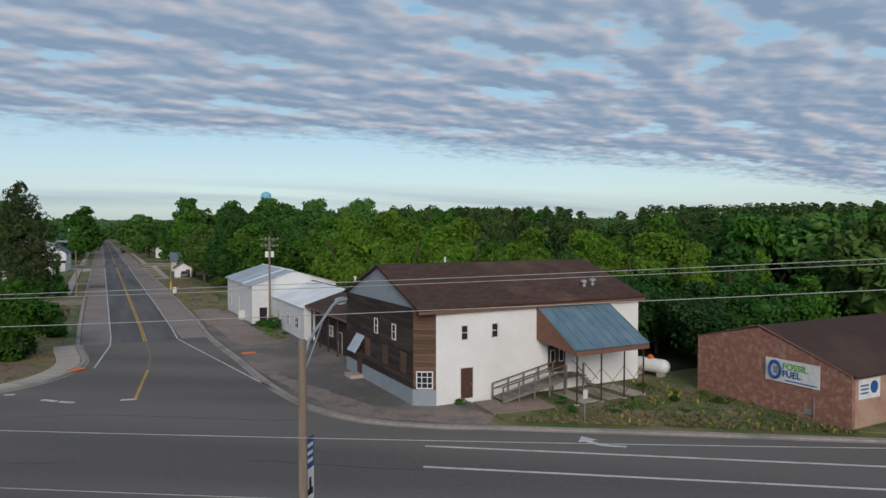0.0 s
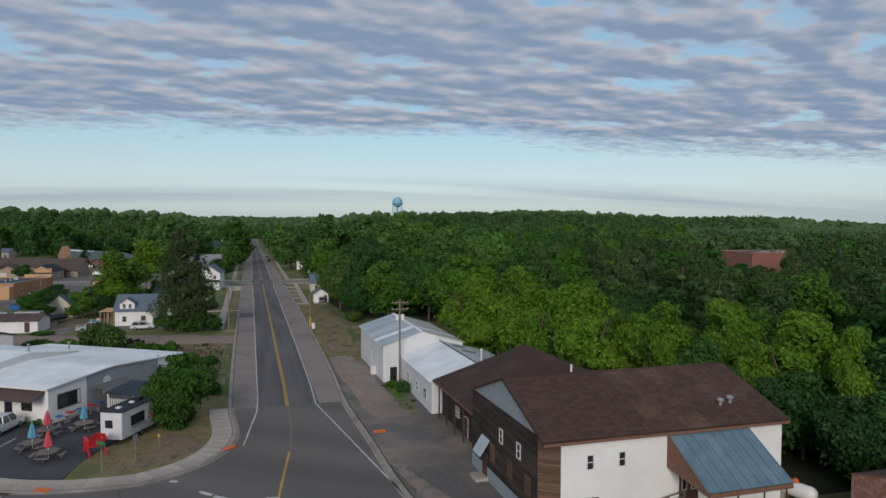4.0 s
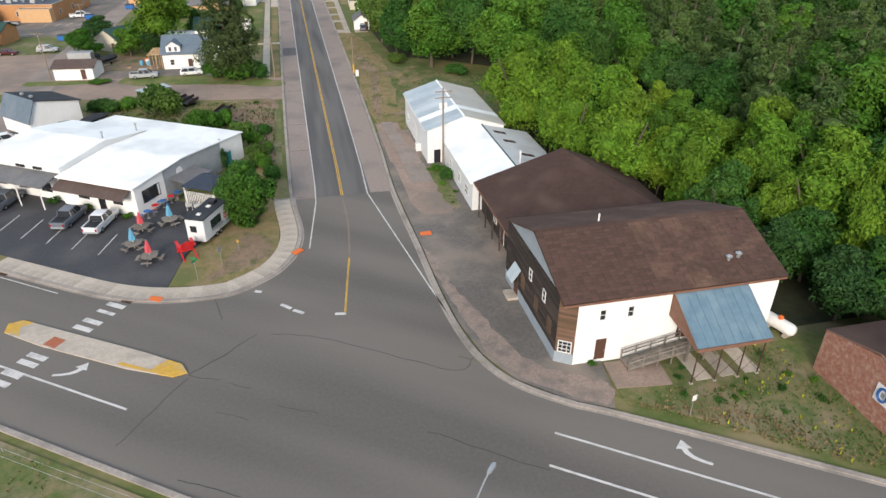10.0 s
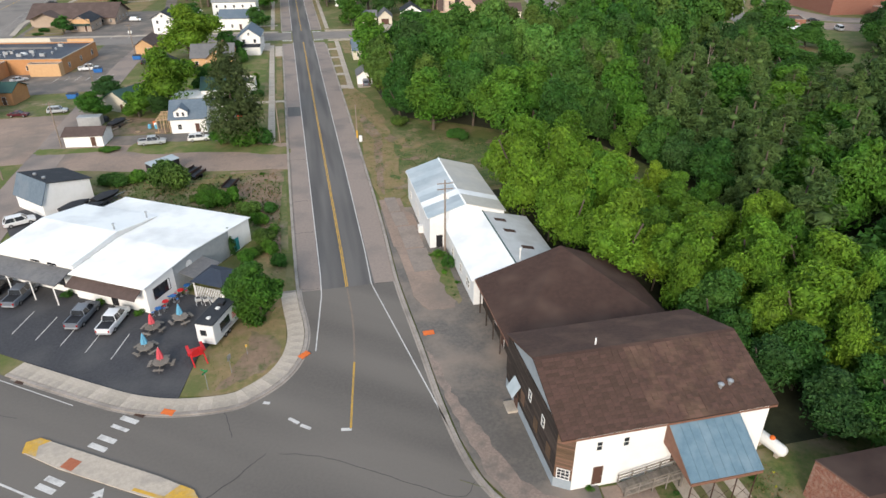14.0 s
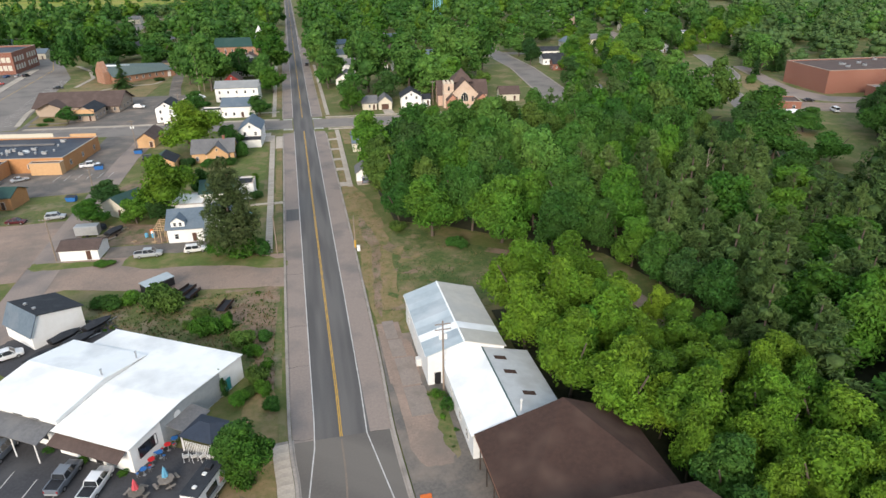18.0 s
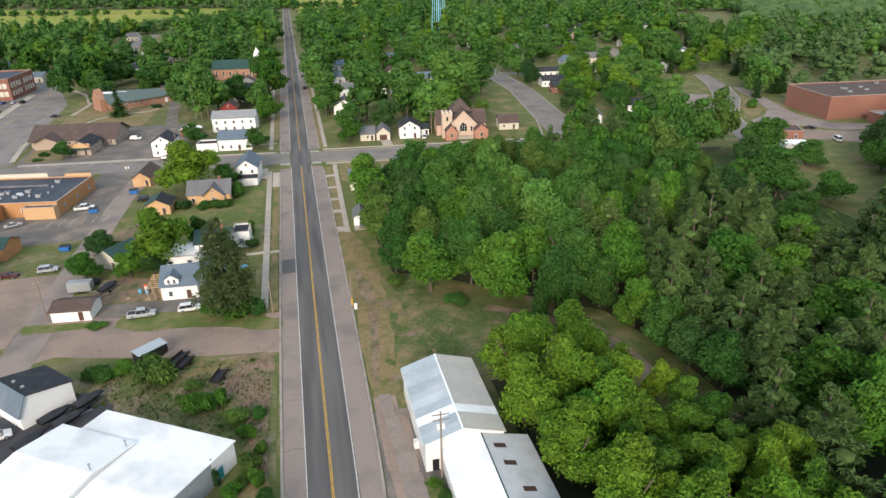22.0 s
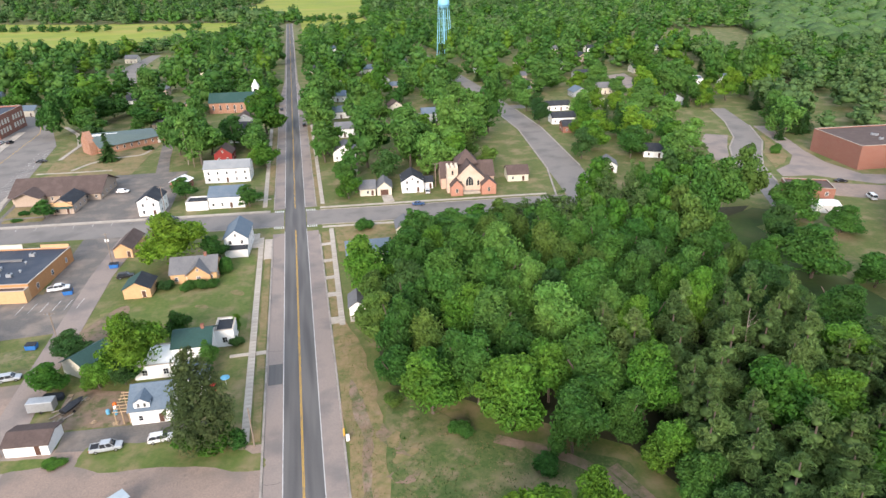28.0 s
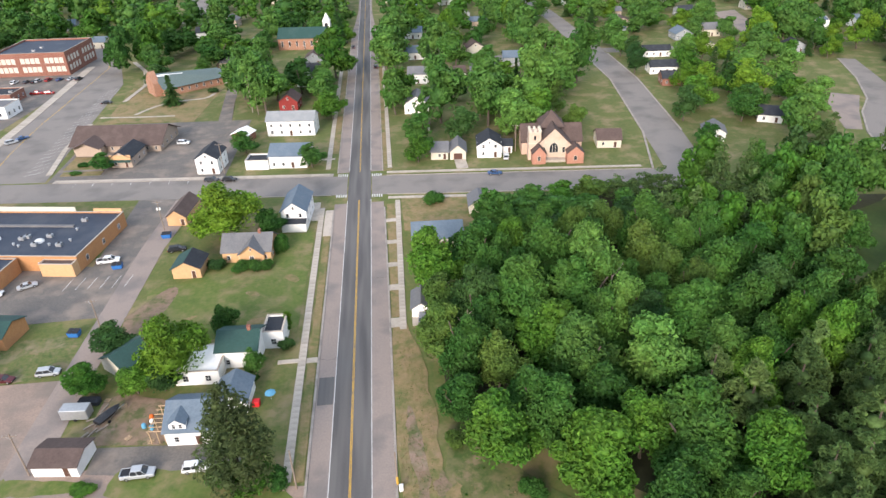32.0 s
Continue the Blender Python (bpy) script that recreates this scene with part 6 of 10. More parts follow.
def build_brick():
    """The old brick shed on the highway: gable wall to the west."""
    th = thing("brick_building", None, "old worn red brick shed with brown roof", "brick building")
    xw, xe = 38.0, 62.0
    yb, yf, zb, zt, zf, ya = -45.8, -58.0, 4.35, 5.75, 3.45, -51.2
    prof = [(yb, -0.3), (yb, zb), (ya, zt), (yf, zf), (yf, -0.3)]
    part("wall_west", Mesh().loft([[(x, a, b) for a, b in prof] for x in (xw + 0.35, xw)]), M["brick_old"], th, "worn red brick gable wall")
    part("wall_front", Mesh().box(xw + 0.35, yf, -0.3, xe, yf + 0.35, zf), M["brick_tan"], th, "pale worn brick front")
    part("wall_back", Mesh().box(xw + 0.35, yb - 0.35, -0.3, xe, yb, zb), M["brick_old"], th)
    part("wall_east", Mesh().loft([[(x, a, b) for a, b in prof] for x in (xe + 0.35, xe)]), M["brick_red"], th)
    part("roof", Mesh().slab([(xw + 0.1, yb + 0.2, zb - 0.05), (xe + 0.4, yb + 0.2, zb - 0.05), (xe + 0.4, ya, zt + 0.14), (xw + 0.1, ya, zt + 0.14)], 0.14), M["hip_roof"], th)
    part("roof", Mesh().slab([(xw + 0.1, yf - 0.3, zf + 0.02), (xe + 0.4, yf - 0.3, zf + 0.02), (xe + 0.4, ya, zt + 0.14), (xw + 0.1, ya, zt + 0.14)], 0.14), M["hip_roof"], th)
    part("coping", Mesh().slab([(xw - 0.06, yb, zb + 0.06), (xw + 0.09, yb, zb + 0.06), (xw + 0.09, ya, zt + 0.2), (xw - 0.06, ya, zt + 0.2)], 0.06).slab([(xw - 0.06, yf, zf + 0.06), (xw + 0.09, yf, zf + 0.06), (xw + 0.09, ya - 0.01, zt + 0.2), (xw - 0.06, ya - 0.01, zt + 0.2)], 0.06), M["trim_brown"], th)
    part("vent", Mesh().box(xw - 0.04, -55.3, 0.35, xw - 0.002, -54.8, 0.75), M["grey_metal"], th, "small grey wall vent")
    part("pipe", Mesh().tube([(xw - 0.08, -55.55, 0.1), (xw - 0.08, -55.55, 1.5), (xw - 0.02, -55.55, 1.6)], 0.03, n=6), M["grey_metal"], th)
    sg = thing("wall_sign", None, "white advertising sign with blue and green lettering on brick wall", "sign", "wall signs")
    part("board", Mesh().box(xw - 0.07, -55.9, 2.15, xw - 0.012, -51.9, 3.75), M["trim_white"], sg)
    part("emblem_ring", Mesh().tube([(xw - 0.085, -52.65 + 0.42 * math.cos(a * math.pi / 12), 2.98 + 0.58 * math.sin(a * math.pi / 12)) for a in range(25)], 0.12, n=6), M["sign_blue"], sg, "blue oval emblem")
    part("emblem_core", Mesh().box(xw - 0.09, -52.8, 2.7, xw - 0.071, -52.5, 3.2), M["grey_metal"], sg)
    for body, y, z, size, mt in (("FOSSIL", -53.2, 3.1, 0.62, "sign_green"), ("FUEL", -53.2, 2.58, 0.62, "sign_blue")):
        cu = bpy.data.curves.new("lettering", "FONT")
        cu.body, cu.size, cu.extrude, cu.space_character, cu.offset = body, size, 0.008, 1.02, 0.018
        tmp = new("lettering_curve", cu)
        dg = bpy.context.evaluated_depsgraph_get()
        me = bpy.data.meshes.new_from_object(tmp.evaluated_get(dg))
        bpy.data.objects.remove(tmp)
        me.materials.clear()
        me.materials.append(M[mt])
        part("lettering", me, None, sg, at=Matrix(((0, 0, -1, xw - 0.08), (-1, 0, 0, y), (0, 1, 0, z), (0, 0, 0, 1))))
    part("small_print", Mesh().box(xw - 0.08, -55.7, 2.28, xw - 0.071, -53.4, 2.36), M["sign_blue"], sg)
    s2 = thing("wall_sign", None, "white sign with a round blue emblem on brick front", "sign", "wall signs")
    part("board", Mesh().box(38.6, yf - 0.07, 1.9, 41.0, yf - 0.012, 3.2), M["trim_white"], s2)
    part("emblem", Mesh().tube([(40.3, yf - 0.09, 2.62), (40.3, yf - 0.071, 2.62)], 0.42, n=18), M["sign_blue"], s2)
    for z in (2.75, 2.5, 2.25):
        part("print_bar", Mesh().box(38.8, yf - 0.08, z, 39.7, yf - 0.071, z + 0.1), M["sign_blue"], s2)


build_brick()


def build_tank():
    th = thing("propane_tank", pose(38.5, -40.2, 0, 0, 0, -73), "white propane tank with orange cap on blocks", "tank")
    prof = [(0.05, -1.75), (0.4, -1.65), (0.58, -1.4), (0.62, -1.2), (0.62, 1.2), (0.58, 1.4), (0.4, 1.65), (0.05, 1.75)]
    part("shell", Mesh().loft([[(x, r * math.cos(2 * math.pi * k / 18), 0.95 + r * math.sin(2 * math.pi * k / 18)) for k in range(18)] for r, x in prof]), M["tank"], th, smooth=True)
    part("cap", Mesh().lathe([(0.26, 1.5), (0.26, 1.75), (0.14, 1.86)], 12), M["orange"], th, "orange valve cap")
    for x in (-1, 1):
        part("block", Mesh().box(x - 0.2, -0.45, 0, x + 0.2, 0.45, 0.42), M["concrete"], th)


build_tank()


# ---- the restaurant ----
RA, R1, R2 = Vector((-26.2, -0.9, 0)), Vector((-0.853, 0.522, 0)), Vector((0.522, 0.853, 0))


SKEW = -0.05


def rl(a, b, z=0.0):
    p = RA + R1 * a + R2 * b
    return (p.x, p.y, z)


def build_restaurant():
    th = thing("restaurant", None, "low restaurant with bright white roof and grey side", "restaurant")
    ang = math.degrees(math.atan2(-R1.y, -R1.x))

    def block(a0, a1, b0, b1, zf, zm, zb, bm, wall, name):
        prof = [(b0, -0.3), (b0, zf), (bm, zm), (b1, zb), (b1, -0.3)]
        sk = SKEW if a0 == 0.0 else 0.0
        part(name, Mesh().loft([[rl(a + (sk * b if a == a0 else 0.0), b, z) for b, z in prof] for a in (a0, a1)]), M[wall], th)
        ov = 0.5
        part("roof", Mesh().slab([rl(a0 - 0.25, b0 - ov, zf + 0.1), rl(a1, b0 - ov, zf + 0.1), rl(a1, bm, zm + 0.14), rl(a0 - 0.25 + sk * bm, bm, zm + 0.14)], 0.14), M["white_roof"], th, "bright white membrane roof")
        part("roof", Mesh().slab([rl(a0 - 0.25 + sk * bm, bm, zm + 0.14), rl(a1, bm, zm + 0.14), rl(a1, b1 + 0.3, zb + 0.1), rl(a0 - 0.25 + sk * b1, b1 + 0.3, zb + 0.1)], 0.14), M["white_roof"], th, "bright white membrane roof")

    block(0.0, 12.2, 0.0, 22.0, 4.0, 4.75, 4.0, 9.0, "white_wall", "wall")
    block(12.3, 26.2, 0.6, 16.7, 4.9, 5.75, 4.55, 9.0, "white_wall", "wall")
    part("wall", Mesh().loft([[rl(a, b, z) for b, z in ((17.05, -0.3), (17.05, 4.28), (22.0, 4.0), (22.0, -0.3))] for a in (12.22, 22.6)]), M["white_wall"], th)
    part("roof", Mesh().slab([rl(12.2, 17.03, 4.42), rl(22.9, 17.03, 4.42), rl(22.9, 22.3, 4.1), rl(12.2, 22.3, 4.1)], 0.14), M["white_roof"], th, "bright white membrane roof")
    part("side_cladding", Mesh().loft([[rl(a + SKEW * b, b, z) for b, z in ((5.2, 0), (5.2, 4.3), (9.0, 4.62), (17, 4.15), (17, 0))] for a in (-0.03, -0.003)]), M["grey_wall"], th, "grey horizontal side cladding")
    part("side_cladding", Mesh().loft([[rl(a + SKEW * b, b, z) for b, z in ((17.0, 0), (17.0, 4.15), (22, 3.95), (22, 0))] for a in (-0.03, -0.003)]), M["white_wall"], th)
    p = rl(-0.035 + SKEW * 2.7, 2.7, 2.3)
    window_unit(th, *p, 3.2, 1.7, ang + 90, (3, 1), "dark_metal")
    for a, w in ((3.0, 1.5), (8.5, 1.8)):
        window_unit(th, *rl(a, -0.004, 1.9), w, 1.1, ang, (2, 1), "dark_metal")
    door_unit(th, *rl(5.6, -0.004, 0.1), 1.1, 2.1, ang, "dark_metal", "dark glazed entrance door")
    door_unit(th, *rl(-0.04 + SKEW * 18.4, 18.4, 0.1), 1.3, 2.1, ang + 90, "teal", "teal side door")
    aw = part("awning", Mesh().slab([rl(0.4, -0.02, 3.75), rl(11.8, -0.02, 3.75), rl(11.8, -1.9, 2.95), rl(0.4, -1.9, 2.95)], 0.1), M["roof_brown"], th, "dark brown awning over the front")
    cp = part("front_canopy", Mesh().slab([rl(12.6, 0.55, 4.1), rl(25.8, 0.55, 4.1), rl(25.8, -2.6, 3.3), rl(12.6, -2.6, 3.3)], 0.15), M["roof_grey"], th, "dark grey canopy over the walk")
    for a in (13.2, 17.2, 21.2, 25.4):
        part("canopy_post", Mesh().box(-0.07, -0.07, 0, 0.07, 0.07, 3.25), M["trim_white"], cp, at=Matrix.Translation(rl(a, -2.4)))
    for a in (15.5, 19.5, 23.6):
        window_unit(th, *rl(a, 0.596, 1.7), 1.8, 1.3, ang, (2, 1), "dark_metal")
    for a in (16, 19):
        window_unit(th, *rl(a, 0.596, 4.45), 1.6, 0.55, ang, (2, 1), "dark_metal")
    for a, b, z in ((12.5, 15.5, 5.0), (13.0, 9.5, 5.7)):
        part("flue", Mesh().lathe([(0.12, 0), (0.12, 0.9), (0.2, 0.95), (0.2, 1.1)], 8, rl(a, b, z)), M["grey_metal"], th, "metal roof flue")
    em = part("round_emblem", Mesh().tube([(0, -0.05, 3.2), (0, -0.01, 3.2)], 0.62, n=18), M["trim_white"], th, "round white wall emblem", at=Matrix.Translation(rl(-0.03 + SKEW * 8.2, 8.2)) @ Matrix.Rotation(radians(ang + 90), 4, "Z"))
    part("sign_board", Mesh().box(-1.4, -0.06, 1.7, 1.4, -0.01, 2.3), M["trim_white"], th, "white sign board", at=Matrix.Translation(rl(-0.03 + SKEW * 9.0, 9.0)) @ Matrix.Rotation(radians(ang + 90), 4, "Z"))
    # lean-to and dark-roofed patio shelter
    part("lean_to", Mesh().slab([rl(-0.04 + SKEW * 6, 6.0, 3.0), rl(-0.04 + SKEW * 11, 11.0, 3.0), rl(-3.6, 11.0, 2.5), rl(-3.6, 6.0, 2.5)], 0.1), M["roof_grey"], th, "weathered grey lean-to roof")
    sh = thing("patio_shelter", pose(-17.6, 2.6, 0, 0, 0, ang), "small patio shelter with dark navy hip roof", "shelter")
    for q in ([(-2.6, -2.4, 2.6), (2.6, -2.4, 2.6), (0.8, 0, 3.7), (-0.8, 0, 3.7)], [(2.6, 2.4, 2.6), (-2.6, 2.4, 2.6), (-0.8, 0, 3.7), (0.8, 0, 3.7)], [(-2.6, 2.4, 2.6), (-2.6, -2.4, 2.6), (-0.8, 0, 3.7)], [(2.6, -2.4, 2.6), (2.6, 2.4, 2.6), (0.8, 0, 3.7)]):
        part("roof", Mesh().slab(q, 0.12), M["roof_blue"], sh)
    for x, y in ((-2.3, -2.1), (2.3, -2.1), (-2.3, 2.1), (2.3, 2.1)):
        part("post", Mesh().box(x - 0.08, y - 0.08, 0, x + 0.08, y + 0.08, 2.6), M["trim_white"], sh)
    lat = Mesh()
    for i in range(16):
        lat.box(-2.2 + i * 0.28, -2.13, 0.1, -2.08 + i * 0.28, -2.1, 1.9)
    part("lattice", lat, M["trim_white"], sh, "white lattice screen")


build_restaurant()


# ---- town ----
def build_town():
    house(-50.3, 73.2, 8.0, 6.2, 2.5, 1.0, "low white shed with brown metal roof beside the alley", "white_wall", "roof_brown", "x", -6, "garage", wins=False, category="garage", group="garages")
    th = house(-29.0, 79.6, 7.8, 9.6, 3.4, 3.0, "small white house with slate-blue roof and dormer", "white_wall", "roof_slate", "x", -3, chimney=False)
    d = part("dormer", gable_walls(3.0, 3.2, 5.0, 1.0, "y", 3.2), M["white_wall"], th, at=pose(-1.4, -2.9, 0))
    for r in gable_roof(3.0, 3.4, 5.0, 1.0, "y", 0.2, 0.1):
        part("dormer_roof", r, M["roof_slate"], d)
    for x in (-0.6, 0.6):
        window_unit(d, x, -1.605, 4.35, 0.7, 1.0, 0, (1, 2))
    house(-22.8, 85.5, 6.2, 7.0, 2.8, 2.0, "white rear wing with slate-blue roof", "white_wall", "roof_slate", "y", -3, wins=False, door=False)
    fb = flat_building(-31.0, 95.6, 9.0, 9.0, 3.2, "low white flat-roofed house wing", "white_wall", "white_roof", -3, "house_wing", (1.6,), 2, parapet=0.15, category="house")
    house(-23.6, 99.8, 8.4, 8.6, 4.3, 2.2, "white house with dark green roof and brick chimney", "white_wall", "roof_green", "x", -3, chimney=True, storeys=1)
    flat_building(-17.0, 104.2, 4.4, 6.4, 4.0, "small white annex with black flat roof", "white_wall", "roof_black", -3, "house_annex", (1.8,), 1, parapet=0.4, category="house")
    house(-46.6, 99.2, 8.4, 8.0, 2.9, 2.2, "cream garage with dark green roof", "cream", "roof_green", "y", -38, "garage", wins=False, category="garage", group="garages")
    th = house(-42.9, 136.2, 7.2, 7.0, 2.9, 1.9, "peach garage with green and black roof", "peach", "roof_green", "y", -4, "garage", wins=False, door=True, category="garage", group="garages")
    for o in th.children:
        if o.name.startswith("roof") and o.data.vertices[0].co.x + o.data.vertices[1].co.x + o.data.vertices[2].co.x > 0:
            o.data.materials[0] = M["roof_black"]
    th = house(-28.6, 143.2, 12.8, 9.0, 3.2, 3.2, "peach cottage with grey-brown roof and front gable", "peach", "roof_grey", "x", -4, chimney=True)
    g = part("front_gable", gable_walls(6.5, 4.0, 3.2, 2.8, "y"), M["peach"], th, at=pose(1.5, -3.4, 0))
    for r in gable_roof(6.5, 5.5, 3.2, 2.8, "y", 0.3, 0.14):
        part("gable_roof", r, M["roof_grey"], g)
    window_unit(g, 0, -2.005, 1.7, 1.2, 1.3, 0, (2, 2))
    window_unit(g, 0, -2.005, 4.3, 0.6, 0.8, 0)
    th = house(-17.6, 162.2, 7.2, 12.5, 5.6, 2.6, "narrow two-storey white house with slate roof", "white_wall", "roof_slate", "y", -4, storeys=2)
    part("porch_roof", Mesh().slab([(-3.6, -6.3, 3.3), (3.6, -6.3, 3.3), (3.6, -8.6, 2.7), (-3.6, -8.6, 2.7)], 0.12), M["roof_black"], th, "black porch roof")
    part("porch_wall", Mesh().box(-3.5, -8.4, -0.3, 3.5, -6.26, 2.6), M["white_wall"], th)
    house(-52.4, 169.0, 5.6, 12.5, 3.0, 2.0, "small peach shop with brown roof", "peach", "roof_brown", "y", -6, "shop_building", wins=False, category="shop")
    market = flat_building(-94, 156.4, 48, 25.5, 4.2, "orange brick market with blue-black flat roof", "brick_orange", "roof_blue", -9, "market_building", (2.0,), 7, 3, 0.35, 7, "market")
    part("false_front", Mesh().box(-24, 12.82, 3.5, 9.5, 13.15, 5.9), M["cream"], market, "cream false front above the street side")
    part("false_front", Mesh().box(15, 12.82, 3.5, 23.5, 13.15, 5.5), M["peach"], market, "peach false front above the street side")
    part("roof_ridge", Mesh().box(-24.0 + 1, 3.6, 4.201, 14, 4.4, 4.75), M["roof_grey"], market, "dark step across the flat roof")
    for vx, vy in ((-4, -3.6), (9, -4.6)):
        part("skylight", Mesh().lathe([(1.3, 0), (1.25, 0.35), (0.9, 0.65), (0.02, 0.8)], 12, (vx, vy, 4.2)), M["trim_white"], market, "white domed roof light")
    for vx, vy in ((-6, -8), (3, -6.5), (16, 2), (17.5, -4), (13, -6.5), (5, -7.5)):
        part("roof_vent", Mesh().lathe([(0.3, 0), (0.3, 0.5), (0.45, 0.6), (0.05, 0.9)], 8, (vx, vy, 4.2)), M["grey_metal"], market)
    flat_building(-76.9, 139.5, 9, 2.6, 3.6, "orange brick store room at the rear", "peach", "roof_brown", -9, "store_room", (), 0, parapet=0.1, category="building")
    flat_building(-100.2, 139.2, 23, 9.4, 4.0, "orange brick rear wing of the market", "brick_orange", "roof_blue", -9, "market_wing", (2.6,), 6, 0, 0.25, 1, "building")
    house(-51.4, 205.6, 7.6, 10.5, 5.6, 2.3, "white two-storey gabled house", "white_wall", "roof_black", "y", -6, storeys=2)
    flat_building(-35.2, 204.8, 8.0, 6.5, 3.0, "low white shop with black flat roof", "white_wall", "roof_black", -6, "shop_building", (), 0, parapet=0.4, category="shop")
    house(-24.2, 207.6, 13.0, 12.5, 4.4, 2.4, "white house with slate-blue roof and skylight", "white_wall", "roof_slate", "x", -6)
    house(-26.6, 238.5, 18.5, 9.5, 6.0, 2.4, "large white house with pale grey roof", "white_wall", "roof_pale", "x", -6, storeys=2)
    house(-45.2, 233.0, 7.0, 6.0, 2.8, 1.4, "small shed with white metal roof", "brick_red", "white_roof", "y", -20, "garage", category="garage", group="garages", wins=False)
    th = house(-90.0, 236.0, 33, 18, 3.2, 4.2, "long low tan building with brown roof", "tan", "roof_brown", "x", -6, "office_building", category="building", over=1.1)
    g = part("entrance_gable", gable_walls(10, 5, 3.4, 2.2, "y"), M["tan"], th, at=pose(-9, -10.2, 0))
    for r in gable_roof(10, 8, 3.4, 2.2, "y", 0.4, 0.14):
        part("gable_roof", r, M["roof_brown"], g)
    th = house(-83.6, 217.5, 7.6, 12.5, 3.6, 2.2, "small brick shop with green awning", "tan", "roof_black", "y", -6, "shop_building", category="shop")
    part("awning", Mesh().slab([(-3.8, -6.3, 3.0), (3.8, -6.3, 3.0), (3.8, -7.6, 2.5), (-3.8, -7.6, 2.5)], 0.08), M["roof_green"], th, "green awning")
    part("shop_front", Mesh().box(-3.9, -6.5, 3.0, 3.9, -6.27, 4.7), M["peach"], th)
    # modern church with a wedge tower
    th = thing("church_building", pose(-83, 312, 0, 0, 0, 36), "modern brown brick church with grey-green roofs", "church", "churches")
    part("wall", Mesh().box(-16, -8, -0.3, 17, 8, 3.6), M["brick_brown"], th)
    part("roof", Mesh().slab([(-17, -9, 3.7), (18, -9, 3.7), (14, 0, 6.4), (-17, 0, 9.5)], 0.2), M["roof_green_grey"], th)
    part("roof", Mesh().slab([(18, 9, 3.7), (-17, 9, 3.7), (-17, 0, 9.5), (14, 0, 6.4)], 0.2), M["roof_green_grey"], th)
    part("ridge_flashing", Mesh().slab([(-16.5, -2.2, 8.35), (-4, -2.6, 7.1), (-4, -1.5, 7.75), (-16.5, -1.2, 9.05)], 0.05), M["white_roof"], th, "white roof light strip")
    part("wedge_tower", Mesh().loft([[(x, -4.6, -0.3), (x, 4.6, -0.3), (x, 4.6, 6.0), (x, 0, 10.8), (x, -4.6, 6.0)] for x in (-19.5, -16.2)]), M["brick_brown"], th, "tall brown brick wedge")
    for i in range(7):
        window_unit(th, -8 + i * 3.6, -8.004, 2.0, 1.0, 1.6, 0, (1, 2))
    door_unit(th, 13.5, -8.004, 0.1, 1.6, 2.3, 0, "trim_white", "white double door")
    # three-storey school block downtown
    flat_building(-171, 364, 37, 34, 11.0, "two-storey dark red brick school block", "brick_red", "roof_blue", -3, "brick_block", (3.4, 7.8), 12, 8, 0.8, 2, "building", (2.0, 2.7), "blind", 4)
    flat_building(-205, 352, 24, 18, 4.2, "low pale annex beside the brick block", "cream", "roof_black", -3, "annex_building", (2.0,), 5, parapet=0.3)
    # brick church with green roof and white steeple
    th = house(-34.8, 384, 27, 15, 6.4, 4.6, "brick church hall with dark green roof", "brick_brown", "roof_green", "x", -6, "church_building", wins=False, category="church", group="churches")
    for i in range(6):
        window_unit(th, -11 + i * 4.2, -7.505, 3.4, 1.2, 3.0, 0, (1, 2))
    st = thing("church_steeple", pose(-21, 389.5, 0, 0, 0, -6), "white louvred church steeple", "steeple")
    part("shaft", Mesh().box(-2.0, -2.0, 0, 2.0, 2.0, 13), M["white_wall"], st)
    part("louvre", Mesh().box(-0.9, -2.06, 9.5, 0.9, -2.003, 12), M["dark_metal"], st, "dark louvre opening")
    part("spire", Mesh().loft([[(-2.2, -2.2, 13.0), (2.2, -2.2, 13.0), (2.2, 2.2, 13.0), (-2.2, 2.2, 13.0)], [(-0.1, -0.1, 17.5), (0.1, -0.1, 17.5), (0.1, 0.1, 17.5), (-0.1, 0.1, 17.5)]]), M["trim_white"], st)
    house(-26, 305, 10, 9, 5.2, 3.0, "white house with dark blue-black roof", "white_wall", "roof_black", "y", -6, storeys=2)
    house(-24, 316, 8, 8, 4.6, 2.6, "white house with dark blue-black roof", "white_wall", "roof_black", "x", -6)
    house(-31, 270, 8, 9, 4.0, 3.0, "barn-red house with white trim", "barn_red", "roof_brown", "y", -6)
    # east side of the main road
    house(22.0, 144.0, 13.5, 10.0, 3.0, 2.6, "cream house with slate-grey shingle roof", "cream", "roof_slate", "x", -2)
    house(36.0, 161.0, 6.0, 7.5, 2.8, 2.0, "small cream garage with dark roof", "cream", "roof_grey", "y", -4, "garage", wins=False, category="garage", group="garages")
    house(15.4, 111.5, 4.2, 7.0, 2.6, 1.4, "white garage half hidden by trees", "white_wall", "roof_grey", "y", -4, "garage", wins=False, category="garage", group="garages")
    house(28.4, 205.0, 6.0, 9.0, 2.8, 2.2, "cream cottage with grey roof", "cream", "roof_grey", "x", -6)
    th = house(34.8, 204.0, 5.6, 9.0, 3.0, 2.4, "cream garage with brown door", "cream", "roof_grey", "y", -6, "garage", wins=False, door=False, category="garage", group="garages")
    part("garage_door", Mesh().box(-1.5, -4.56, 0.05, 1.5, -4.502, 2.3), M["door_brown"], th, "brown garage door")
    house(46.0, 204.5, 8.5, 10.0, 4.6, 2.6, "white two-storey house with black roof", "white_wall", "roof_black", "y", -6, storeys=2)
    house(52.0, 206.0, 5.0, 6.5, 2.8, 1.4, "white side wing with flat porch", "white_wall", "roof_black", "x", -6, wins=False)
